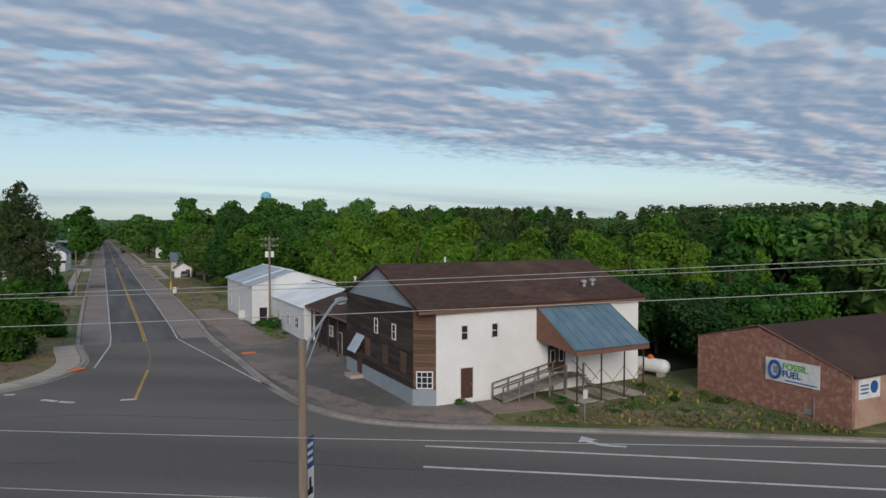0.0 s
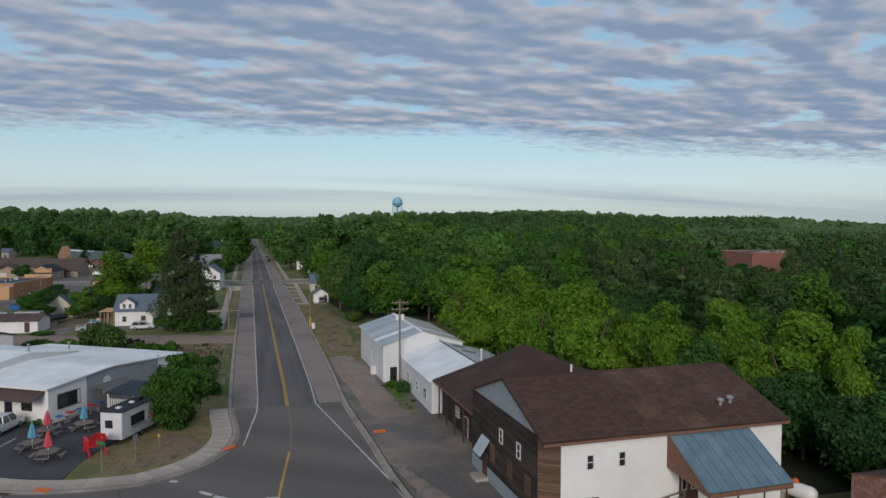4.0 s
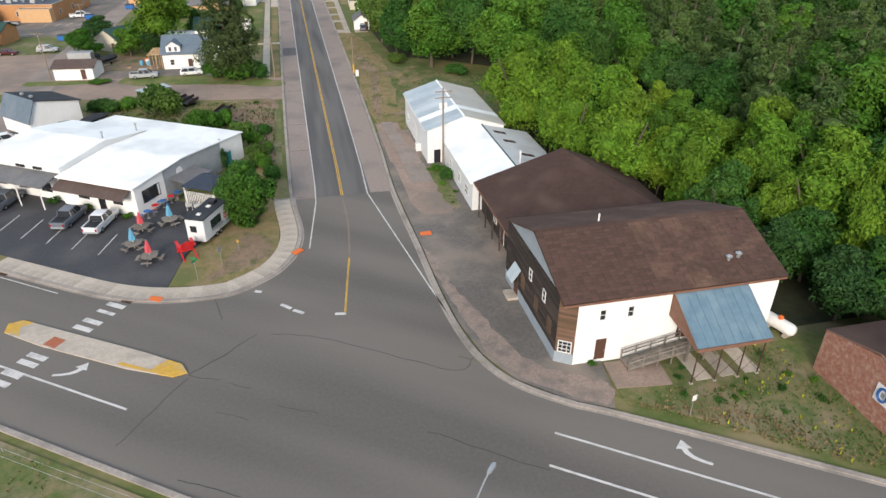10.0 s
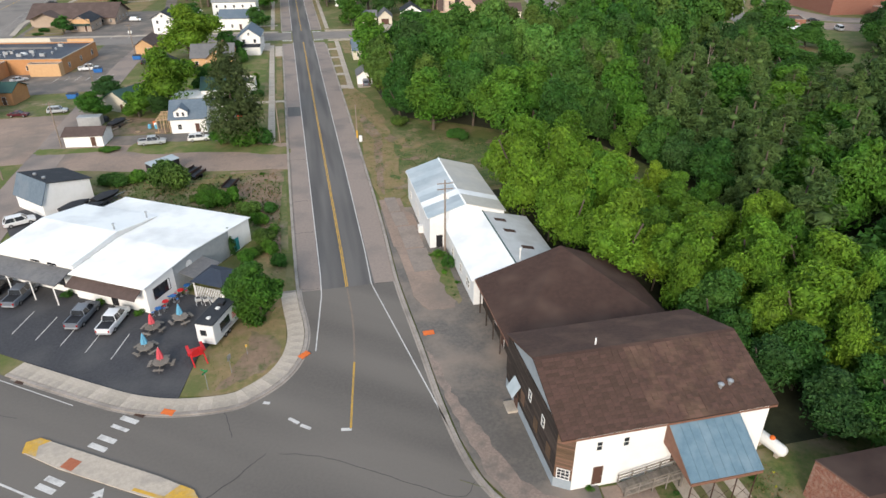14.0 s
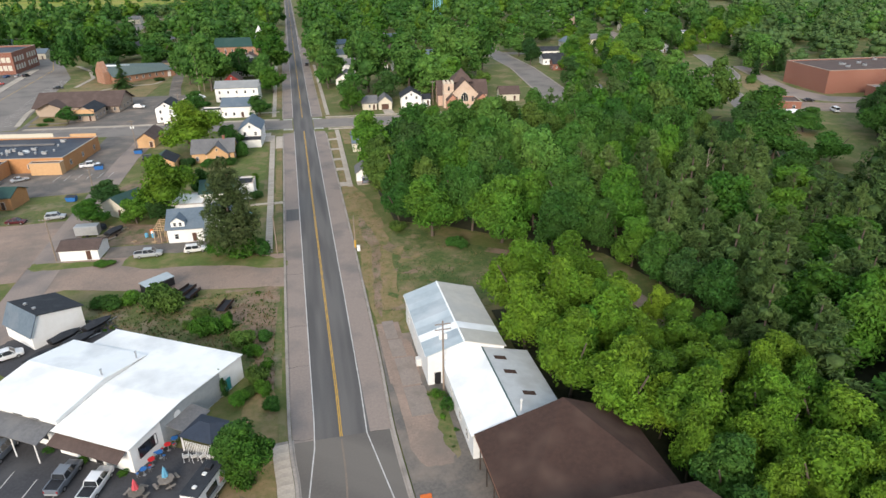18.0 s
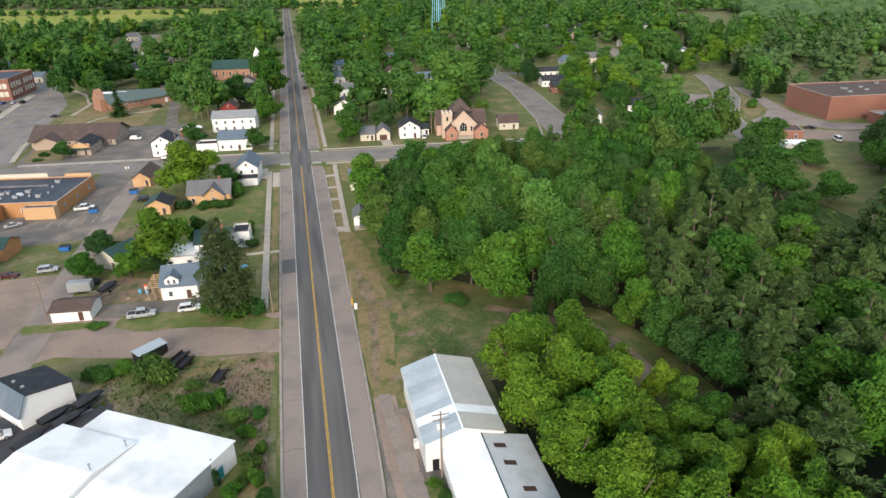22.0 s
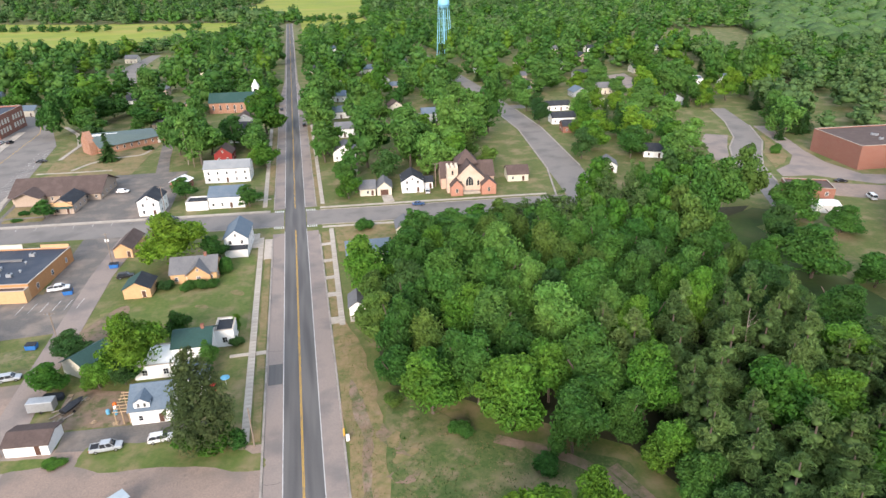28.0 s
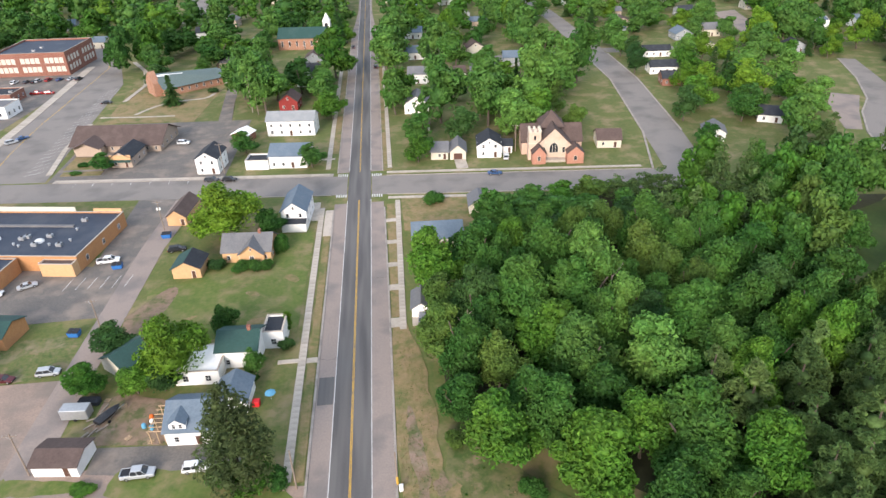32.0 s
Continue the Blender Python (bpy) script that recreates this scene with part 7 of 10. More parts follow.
    # pale pink brick church
    th = thing("church_building", pose(68, 203, 0, 0, 0, -6), "pale pink brick church with brown roofs and square tower", "church", "churches")
    part("wall", gable_walls(12, 18, 5.4, 6.0, "y"), M["pink_pale"], th)
    for r in gable_roof(12, 18, 5.4, 6.0, "y", 0.4, 0.2):
        part("roof", r, M["roof_brown"], th)
    part("side_wing", gable_walls(21, 10, 4.6, 5.0, "x"), M["pink"], th, at=pose(0, 1.5, 0))
    for r in gable_roof(21, 10, 4.6, 5.0, "x", 0.4, 0.2):
        part("wing_roof", r, M["roof_brown"], th, at=pose(0, 1.5, 0))
    for q in ([(-4.5, -3, 9.6), (4.5, -3, 9.6), (0, 1.5, 14.6)], [(4.5, -3, 9.6), (4.5, 6, 9.6), (0, 1.5, 14.6)], [(4.5, 6, 9.6), (-4.5, 6, 9.6), (0, 1.5, 14.6)], [(-4.5, 6, 9.6), (-4.5, -3, 9.6), (0, 1.5, 14.6)]):
        part("crossing_roof", Mesh().slab(q, 0.2), M["roof_brown"], th, "steep brown roof over the crossing")
    tw = part("tower", Mesh().box(-2.1, -2.1, -0.3, 2.1, 2.1, 10.0), M["pink_pale"], th, "square pale brick tower", at=pose(-6.6, -6.6, 0))
    for a, b in ((-2.1, -2.1), (-2.1, 1.3), (1.3, -2.1), (1.3, 1.3), (-0.4, -2.1), (-0.4, 1.3), (-2.1, -0.4), (1.3, -0.4)):
        part("merlon", Mesh().box(a, b, 10.002, a + 0.8, b + 0.8, 10.8), M["cream"], tw)
    part("louvre", Mesh().box(-0.35, -2.16, 7.2, 0.35, -2.103, 8.8), M["glass"], tw)
    part("belt", Mesh().box(-2.2, -2.2, 6.0, 2.2, 2.2, 6.25), M["cream"], tw)
    arch = [(-1.45, 2.7), (1.45, 2.7), (1.45, 4.6), (1.0, 5.6), (0, 6.4), (-1.0, 5.6), (-1.45, 4.6)]
    win = part("arched_window", Mesh().loft([[(x * 1.14, y, 4.3 + (z - 4.3) * 1.09) for x, z in arch] for y in (-9.08, -9.003)]), M["cream"], th, "pointed arch window with pale frame")
    part("pane", Mesh().loft([[(x, y, z) for x, z in arch] for y in (-9.11, -9.085)]), M["glass"], win)
    for x in (-0.5, 0.5):
        part("mullion", Mesh().box(x - 0.06, -9.14, 2.7, x + 0.06, -9.112, 5.4), M["cream"], win)
    for x in (-3.4, 3.4):
        window_unit(th, x, -9.005, 3.6, 1.0, 2.2, 0, (1, 2), "cream")
    for x, w, nm in ((-5.4, 4.6, "vestibule"), (7.0, 5.6, "side_chapel")):
        pg = part(nm, gable_walls(w, 5, 3.8, 2.4, "y"), M["brick_pink"], th, "reddish brick porch with gable", at=pose(x, -10.2, 0))
        for r in gable_roof(w, 5, 3.8, 2.4, "y", 0.3, 0.14):
            part("porch_roof", r, M["roof_brown"], pg)
        window_unit(pg, 0, -2.505, 2.0, 1.1, 1.6, 0, (1, 2), "cream")
    part("entrance_step", Mesh().box(-3.0, -11.4, 0, 3.9, -9.02, 0.9), M["concrete"], th)
    house(90.0, 206.0, 8.5, 8.5, 3.0, 2.6, "small cream house with brown roof", "cream", "roof_brown", "x", -8)
    house(23.5, 257.0, 10.0, 11.0, 4.4, 3.0, "white gabled house with grey roof", "white_wall", "roof_grey", "y", -6, storeys=1)
    house(24, 233, 6, 6, 2.6, 1.8, "small shed with brown roof", "cream", "roof_brown", "x", -6, "garage", wins=False, category="garage", group="garages")
    house(154, 325, 14, 8, 3.2, 2.0, "long white house with black roof", "white_wall", "roof_black", "x", -6)
    house(145, 294, 13, 9, 3.4, 2.2, "long white house with black roof", "white_wall", "roof_black", "x", -6)
    house(130, 206, 8, 8, 3.2, 2.4, "small white house by the trees", "white_wall", "roof_grey", "y", -20)
    house(160, 221, 9, 9, 3.0, 2.4, "white house with dark roof among trees", "white_wall", "roof_black", "x", -25)
    house(143, 274, 12, 8, 3.4, 2.4, "red house with dark roof", "brick_red", "roof_black", "x", -8)
    flat_building(259, 369, 30, 14, 6.0, "large white house with grey-blue roof and tower", "white_wall", "roof_slate", -25, "school_house", (2.0, 4.4), 6, parapet=0.2, category="house")
    house(-236, 426, 16, 10, 4, 1.6, "low orange brick house with brown roof", "brick_orange", "roof_brown", "x", -5)
    flat_building(260.3, 189.5, 62, 31, 9.6, "large windowless red brick school hall", "brick_red", "roof_brown", -5.5, "school_building", (), 0, 0, 0.4, 9, "school")
    flat_building(258, 161, 34, 14, 4.2, "low school wing with pale flat roof", "brick_red", "roof_pale", -5.5, "school_wing", (2.0,), 6, parapet=0.3)
    flat_building(188, 157.5, 15.8, 11, 3.8, "low brick pump house with dark roof", "brick_red", "roof_brown", -25, "service_building", (2.0,), 3, parapet=0.3)
    house(181.8, 141.2, 7.7, 6, 2.8, 0.6, "white-roofed service shed beside the school", "white_wall", "white_roof", "x", -18, "garage", wins=False, category="garage", group="garages")
    # west side downtown
    for x, y, w, d, h, wl, rf, lab in ((-168, 262, 18, 14, 4.4, "white_wall", "roof_slate", "white shop with grey roof"), (-163, 282, 22, 12, 5.0, "white_wall", "roof_grey", "white gabled shop building"), (-170, 304, 20, 12, 4.2, "brick_red", "roof_black", "low red brick shop"),
                                       (-166, 240, 16, 12, 4.2, "brick_orange", "roof_blue", "orange brick corner shop")):
        flat_building(x, y, w, d, h, lab + " on the downtown street", wl, rf, -4, "shop_building", (2.0,), 4, 3, 0.4, 1, "shop")
    # garage and store behind the restaurant
    th = thing("garage", pose(-47.3, 34.6, 0, 0, 0, 45), "white garage with long black roof and steep slate side", "garage", "garages")
    part("wall", Mesh().loft([[(x, y, z) for x, z in ((-1.5, -0.3), (-1.5, 2.9), (0, 5.85), (7.5, 4.15), (7.5, -0.3))] for y in (0, 8.5)]), M["white_wall"], th)
    part("roof", Mesh().slab([(0, -0.3, 6.05), (7.9, -0.3, 4.25), (7.9, 8.8, 4.25), (0, 8.8, 6.05)], 0.16), M["roof_black"], th)
    part("side_roof", Mesh().slab([(-1.85, -0.3, 2.4), (0, -0.3, 6.05), (0, 8.8, 6.05), (-1.85, 8.8, 2.4)], 0.15), M["roof_slate"], th, "steep slate-blue side roof")
    for vy in (2.4, 5.2):
        part("roof_vent", Mesh().soft_box(1.0, vy, 5.8, 1.5, vy + 0.5, 6.15, 0.05), M["grey_metal"], th)
    # houses far off among the trees
    rng = random.Random(11)
    walls, roofs = ("white_wall", "cream", "white_wall", "grey_wall", "tan"), ("roof_grey", "roof_black", "roof_brown", "roof_slate")
    spots = [(182, 359), (201, 363), (151, 381), (262, 433), (336, 543), (276, 552), (93, 541), (76, 322), (34, 472), (51, 563), (66, 451), (-100, 422), (-159, 411), (-231, 589), (-181, 578), (-69, 538), (148, 477), (98, 399), (183, 328), (310, 374), (296, 366),
             (45, 300), (60, 345), (30, 395), (88, 318), (165, 430), (212, 470), (190, 500), (60, 500), (100, 470), (-60, 470), (-40, 520), (-70, 345), (-200, 470), (40, 640), (90, 620), (-110, 520), (240, 560), (-280, 500), (-145, 640), (58, 300), (27, 300), (28, 345), (72, 412), (160, 398), (226, 318), (-62, 395), (-22, 432), (-26, 345), (112, 440), (-130, 470), (-90, 455), (210, 420), (245, 500), (20, 520), (70, 590)]
    for i, (x, y) in enumerate(spots):
        wl, rf = rng.choice(walls), rng.choice(roofs)
        lab = {"white_wall": "white", "cream": "cream", "grey_wall": "grey", "tan": "tan"}[wl] + " house with " + {"roof_grey": "grey", "roof_black": "black", "roof_brown": "brown", "roof_slate": "slate-blue"}[rf] + " roof among the trees"
        house(x, y, rng.uniform(8, 12), rng.uniform(8, 11), rng.uniform(3, 5), rng.uniform(2, 3), lab, wl, rf, rng.choice("xy"), rng.uniform(-10, 5))


build_town()


def build_water_tower():
    th = thing("water_tower", pose(142, 580, 0) @ Matrix.Diagonal((1, 1, 0.94, 1)), "pale blue ball water tower on legs", "water tower")
    part("bowl", Mesh().lathe([(0.3, 43.6), (2.6, 44.3), (4.4, 46.0), (5.2, 48.4), (5.1, 50.8), (4.1, 53.0), (2.2, 54.4), (0.2, 54.9)], 24), M["tower_blue"], th, smooth=True)
    part("riser", Mesh().lathe([(0.7, 0), (0.7, 44.2)], 10), M["tower_blue"], th)
    for i in range(6):
        a = i * math.pi / 3
        c, s = math.cos(a), math.sin(a)
        part("leg", Mesh().tube([(7.2 * c, 7.2 * s, 0), (4.9 * c, 4.9 * s, 47)], 0.32, n=6), M["tower_blue"], th)
        b = a + math.pi / 3
        for z, r in ((12, 6.6), (24, 6.0), (35, 5.5)):
            part("brace", Mesh().tube([(r * c, r * s, z), (r * math.cos(b), r * math.sin(b), z)], 0.12, n=5), M["tower_blue"], th)
    part("catwalk", Mesh().lathe([(5.1, 47.4), (6.0, 47.4), (6.0, 47.6), (5.1, 47.6)], 24), M["tower_blue"], th)


build_water_tower()


# ---- trees ----
def crown_points(rng, lobes, n):
    """Points and outward directions on a set of lobes, those inside another lobe left out."""
    pts = []
    tot = sum(r * r for *_, r in lobes)
    for cx, cy, cz, r in lobes:
        for _ in range(int(n * r * r / tot)):
            u = rng.gauss(0, 1), rng.gauss(0, 1), rng.gauss(0, 1) + 0.35
            l = math.sqrt(sum(v * v for v in u)) or 1
            d = [v / l for v in u]
            k = r * (rng.uniform(0.84, 1.06) if rng.random() < 0.72 else rng.uniform(1.06, 1.34))
            p = (cx + d[0] * k, cy + d[1] * k, cz + d[2] * k * 0.9)
            if any((p[0] - a) ** 2 + (p[1] - b) ** 2 + (p[2] - c) ** 2 < (0.72 * q) ** 2 for a, b, c, q in lobes):
                continue
            pts.append((p, d))
    return pts


def leaf_mesh(name, pts, rng, size, mat, core=(), slim=0.34, fine=2):
    """Single bent leaf sprays at the points, over inner lobes that close the crown."""
    V, F = [], []
    for p, d in pts:
        q = Vector(p)
        face = (Vector(d) + Vector((rng.gauss(0, 0.62), rng.gauss(0, 0.62), rng.gauss(0.2, 0.6)))).normalized()
        a = face.orthogonal().normalized()
        a.rotate(Matrix.Rotation(rng.uniform(0, 6.28), 3, face))
        b = face.cross(a)
        s = size * rng.uniform(0.65, 1.4)
        mid = q + face * s * 0.18
        n = len(V)
        V += [q - a * s * 0.55, mid + b * s * slim, q + a * s * 0.6 - face * s * 0.1, mid - b * s * slim]
        F += [(n, n + 1, n + 2), (n, n + 2, n + 3)]
    leaves = len(F)
    for cx, cy, cz, r in core:
        bm = bmesh.new()
        bmesh.ops.create_icosphere(bm, subdivisions=fine, radius=1)
        n = len(V)
        for v in bm.verts:
            k = r * 0.86 * (1 + 0.34 * noise.noise(v.co * 2.5 + Vector((cx, cy, cz)) * 9))
            V.append((cx + v.co.x * k, cy + v.co.y * k, cz + v.co.z * k * 0.9))
        F += [tuple(n + v.index for v in f.verts) for f in bm.faces]
        bm.free()
    me = bpy.data.meshes.new(name)
    me.from_pydata([tuple(v) for v in V], [], F)
    me.polygons.foreach_set("use_smooth", [i >= leaves for i in range(len(F))])
    me.materials.append(mat)
    return me


def trunk_mesh(rng, height, r, limbs=5, spread=0.3):
    me = Mesh()
    top = height * 0.75
    lean = rng.uniform(-0.3, 0.3), rng.uniform(-0.3, 0.3)
    me.tube([(0, 0, -0.2), (lean[0] * 0.3, lean[1] * 0.3, top * 0.4), (lean[0], lean[1], top)], r, r * 0.35, 7)
    for i in range(limbs):
        a, z = 6.28 * i / limbs + rng.uniform(-0.4, 0.4), top * rng.uniform(0.35, 0.75)
        l = height * spread * rng.uniform(0.8, 1.2)
        me.tube([(0, 0, z), (math.cos(a) * l * 0.5, math.sin(a) * l * 0.5, z + l * 0.45), (math.cos(a) * l, math.sin(a) * l, z + l * 1.1)], r * 0.4, r * 0.12, 5)
    return me


TREES = {}


def broadleaf(key, seed, leaf, n=3500, size=0.041, nl=66, low=0.1):
    """A prototype of unit height with an uneven crown of many lobes; scaled when it is set out."""
    rng = random.Random(seed)
    lobes = []
    for i in range(nl):
        a = i * 2.4 + rng.uniform(-0.6, 0.6)
        z = low + 0.08 + (0.72 - low * 0.3) * ((i * 0.618) % 1.0)
        f = max(0.0, 1 - abs((z - 0.46) / 0.52) ** 2.1)
        rr = 0.285 * max(f, 0.12) * rng.uniform(0.7, 1.14)
        lobes.append((math.cos(a) * rr, math.sin(a) * rr, z, rng.uniform(0.036, 0.094)))
    inner = [(0, 0, 0.42, 0.23), (0, 0, 0.64, 0.18)]
    lobes.append((rng.uniform(-0.06, 0.06), rng.uniform(-0.06, 0.06), 0.88, 0.08))
    pts = crown_points(rng, lobes + inner, n * 2.4)
    rng.shuffle(pts)
    n = min(n, len(pts))
    TREES[key] = (trunk_mesh(rng, 1.0, 0.022, 5, 0.12).data("trunk", M["bark"]), leaf_mesh("crown", pts[:n], rng, size, LEAF[leaf], lobes[::3] + inner, fine=1))
    LIGHT[key] = leaf_mesh("crown", pts[:1000], rng, size * 1.5, LEAF[leaf], lobes[::3] + inner, fine=1)
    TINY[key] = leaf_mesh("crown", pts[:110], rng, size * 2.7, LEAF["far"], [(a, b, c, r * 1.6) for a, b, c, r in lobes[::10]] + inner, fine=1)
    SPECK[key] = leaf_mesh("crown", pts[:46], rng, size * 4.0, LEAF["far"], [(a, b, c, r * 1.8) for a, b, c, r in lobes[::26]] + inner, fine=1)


def pine(key, seed, leaf, n=2700, size=0.042, power=0.7, reach_max=0.22, tiers=10, per=5, puff=1.0):
    """A bushy pine: tufts on spreading boughs that shorten to a ragged top, the trunk bare below."""
    rng = random.Random(seed)
    lobes = []
    for t in range(tiers):
        f = t / (tiers - 1)
        z = 0.2 + 0.74 * f
        reach = reach_max * (1 - f) ** power + 0.015
        for i in range(per if f < 0.62 else max(3, per * 2 // 3)):
            a = rng.uniform(0, 6.28)
            r = reach * rng.uniform(0.5, 1.15)
            lobes.append((math.cos(a) * r, math.sin(a) * r, z + rng.uniform(-0.04, 0.03), rng.uniform(0.035, 0.065) * (1.15 - 0.5 * f) * puff))
    pts = crown_points(rng, lobes, n * 2)
    rng.shuffle(pts)
    core = [(a * 0.75, b * 0.75, c, r * 0.7) for a, b, c, r in lobes[::2]] + [(0, 0, 0.38, 0.11), (0, 0, 0.58, 0.085), (0, 0, 0.76, 0.05)]
    TREES[key] = (Mesh().tube([(0, 0, -0.01), (0.01, 0, 0.5), (0, 0.01, 0.97)], 0.016, 0.004, 6).data("trunk", M["bark"]), leaf_mesh("crown", pts[:n], rng, size, LEAF[leaf], core, 0.15, 1))
    LIGHT[key] = leaf_mesh("crown", pts[:1000], rng, size * 1.3, LEAF[leaf], core[::2], 0.17, 1)


def conifer(key, seed, leaf, tiers=26, per=15, wide=0.2, low=0.1, size=0.05, droop=0.35, taper=0.85):
    """A prototype spruce: close tiers of boughs made of narrow needle sprays."""
    rng = random.Random(seed)
    V, F = [], []
    for t in range(tiers):
        f = t / (tiers - 1)
        r = wide * (1 - f) ** taper + 0.012
        for i in range(max(6, int(per * (1.2 - f)))):
            a = rng.uniform(0, 6.28)
            z = low + (1 - low) * f + rng.uniform(-0.02, 0.02)
            rr = r * rng.uniform(0.55, 1.2)
            c, s = math.cos(a), math.sin(a)
            m = max(2, int(rr / 0.032))
            for k in range(m):
                g = (k + 0.6) / m
                p = Vector((c * rr * g, s * rr * g, z - droop * rr * g * g + rng.uniform(-0.015, 0.015)))
                side = Vector((-s, c, 0)) * size * rng.uniform(0.6, 1.2) * (1.15 - 0.6 * g)
                fw = Vector((c, s, -droop * g)) * size * rng.uniform(0.7, 1.2)
                upv = Vector((0, 0, rng.uniform(-0.2, 0.5) * size))
                n = len(V)
                V += [p - fw * 0.5, p + side + upv, p + fw * 0.9, p - side + upv]
                F += [(n, n + 1, n + 2), (n, n + 2, n + 3)]
    me = bpy.data.meshes.new("crown")
    me.from_pydata([tuple(v) for v in V], [], F)
    me.materials.append(LEAF[leaf])
    trunk = Mesh().tube([(0, 0, -0.01), (0, 0, 0.5), (0, 0, 0.98)], 0.016, 0.002, 6).data("trunk", M["bark"])
    TREES[key] = (trunk, me)
    LIGHT[key] = me


LIGHT, TINY, SPECK = {}, {}, {}
for i in range(4):
    broadleaf("mid%d" % i, 20 + i, "mid")
for i in range(3):
    broadleaf("fresh%d" % i, 50 + i, "fresh")
for i in range(3):
    broadleaf("bright%d" % i, 40 + i, "bright", 4000, 0.037, 74, 0.16)
for i in range(2):
    broadleaf("dark%d" % i, 60 + i, "dark")
    broadleaf("olive%d" % i, 80 + i, "olive")
    broadleaf("vivid%d" % i, 90 + i, "vivid")
for i in range(3):
    pine("pine%d" % i, 100 + i, "pine")
pine("fir0", 112, "fir", 4600, 0.036, 0.5, 0.25, 15, 9, 1.25)
broadleaf("low0", 130, "mid", low=-0.1)
broadleaf("low1", 131, "vivid", low=-0.1)
conifer("spruce0", 110, "dark", 26, 13, 0.17, 0.06, 0.045, 0.4)


def broad_bush(key, seed, leaf):
    rng = random.Random(seed)
    lobes = [(rng.uniform(-0.5, 0.5), rng.uniform(-0.4, 0.4), rng.uniform(0.35, 0.65), rng.uniform(0.25, 0.4)) for _ in range(8)]
    pts = crown_points(rng, lobes, 2600)
    rng.shuffle(pts)
    TREES["tuft_" + leaf] = (None, leaf_mesh("crown", [p for p in pts[:260] if p[0][2] > 0.02], rng, 0.24, LEAF[leaf], lobes[::4], 0.2, 1))
    TREES[key] = (None, leaf_mesh("crown", [p for p in pts if p[0][2] > 0.02], rng, 0.12, LEAF[leaf], lobes, fine=1))


for i, lf in enumerate(("mid", "vivid", "dark", "olive")):
    broad_bush("bush_" + lf, 140 + i, lf)
KINDS = {"mid": ["mid0", "mid1", "mid2", "mid3"], "bright": ["bright0", "bright1", "bright2"], "dark": ["dark0", "dark1"], "olive": ["olive0", "olive1"], "vivid": ["vivid0", "vivid1"], "pine": ["pine0", "pine1", "pine2"], "spruce": ["spruce0"], "fir": ["fir0"], "low": ["low0", "low1"], "fresh": ["fresh0", "fresh1", "fresh2"]}
WORDS = {"fresh": "light green broadleaf tree with rounded crown", "fir": "broad dark spruce with bare patches of trunk", "low": "dense green tree leafy to the ground", "mid": "leafy green broadleaf tree", "bright": "yellow-green broadleaf tree with dense crown", "dark": "dark green broadleaf tree", "olive": "olive-green broadleaf tree", "vivid": "bright green broadleaf tree", "pine": "tall dusky green pine", "spruce": "dark green spruce with drooping boughs"}
tree_rng = random.Random(3)
PLACED = []


def plant(kind, x, y, h, r=None, where="", group="trees"):
    """Sets out one tree of height h and crown radius r."""
    key = tree_rng.choice(KINDS[kind])
    trunk, crown = TREES[key]
    base = {"pine": 0.24, "spruce": 0.17, "fir": 0.30}.get(kind, 0.36)
    s = (r / base) if r else h * tree_rng.uniform(0.85, 1.1)
    m = Matrix.Translation((x, y, -0.1)) @ Matrix.Rotation(tree_rng.uniform(0, 6.28), 4, "Z") @ Matrix.Diagonal((s, s, h, 1))
    th = tagged(new("tree"), WORDS[kind] + (" " + where if where else " among others"), "tree", group)
    th.matrix_basis = m
    part("trunk", trunk, None, th)
    part("crown", crown if y < 190 else LIGHT[key], None, th)
    PLACED.append((x, y, s * base))
    return th


def bush(x, y, r, h, leaf="mid", label="low green shrub in rough grass"):
    th = tagged(new("shrub", TREES[("bush_" if r > 1.4 else "tuft_") + leaf][1]), label, "shrub", "shrubs")
    th.matrix_basis = Matrix.Translation((x, y, -0.05)) @ Matrix.Rotation(tree_rng.uniform(0, 6.28), 4, "Z") @ Matrix.Diagonal((r * 1.2, r * 1.2, h, 1))
    return th


class Joined:
    """Trees set so close that nobody could count them, gathered by kind into one mesh each."""

    def __init__(self):
        self.sets = {}

    def plant(self, kind, x, y, h, r):
        key = tree_rng.choice(KINDS[kind])
        base = {"pine": 0.24, "spruce": 0.17, "fir": 0.30}.get(kind, 0.36)
        self.sets.setdefault(kind, []).append((key, x, y, h, r / base, tree_rng.uniform(0, 6.28)))
        PLACED.append((x, y, r))

    def lay(self, name, label):
        cache = {}
        for kind, rows in self.sets.items():
            vs, fs, n = [], [], 0
            for key, x, y, h, s, a in rows:
                near = y < 420 or key not in TINY
                if (key, near) not in cache:
                    me = LIGHT[key] if near else TINY[key]
                    co = np.empty(len(me.vertices) * 3)
                    me.vertices.foreach_get("co", co)
                    ix = np.empty(len(me.loops), dtype=np.int32)
                    me.loops.foreach_get("vertex_index", ix)
                    cache[key, near] = co.reshape(-1, 3), ix.reshape(-1, 3)
                V, F = cache[key, near]
                c, q = math.cos(a), math.sin(a)
                vs.append(np.stack([(V[:, 0] * c - V[:, 1] * q) * s + x, (V[:, 0] * q + V[:, 1] * c) * s + y, V[:, 2] * h - 0.1], 1))
                fs.append(F + n)
                n += len(V)
            join_mesh(name, np.concatenate(vs), np.concatenate(fs), LEAF["dark" if kind == "spruce" else kind], label)


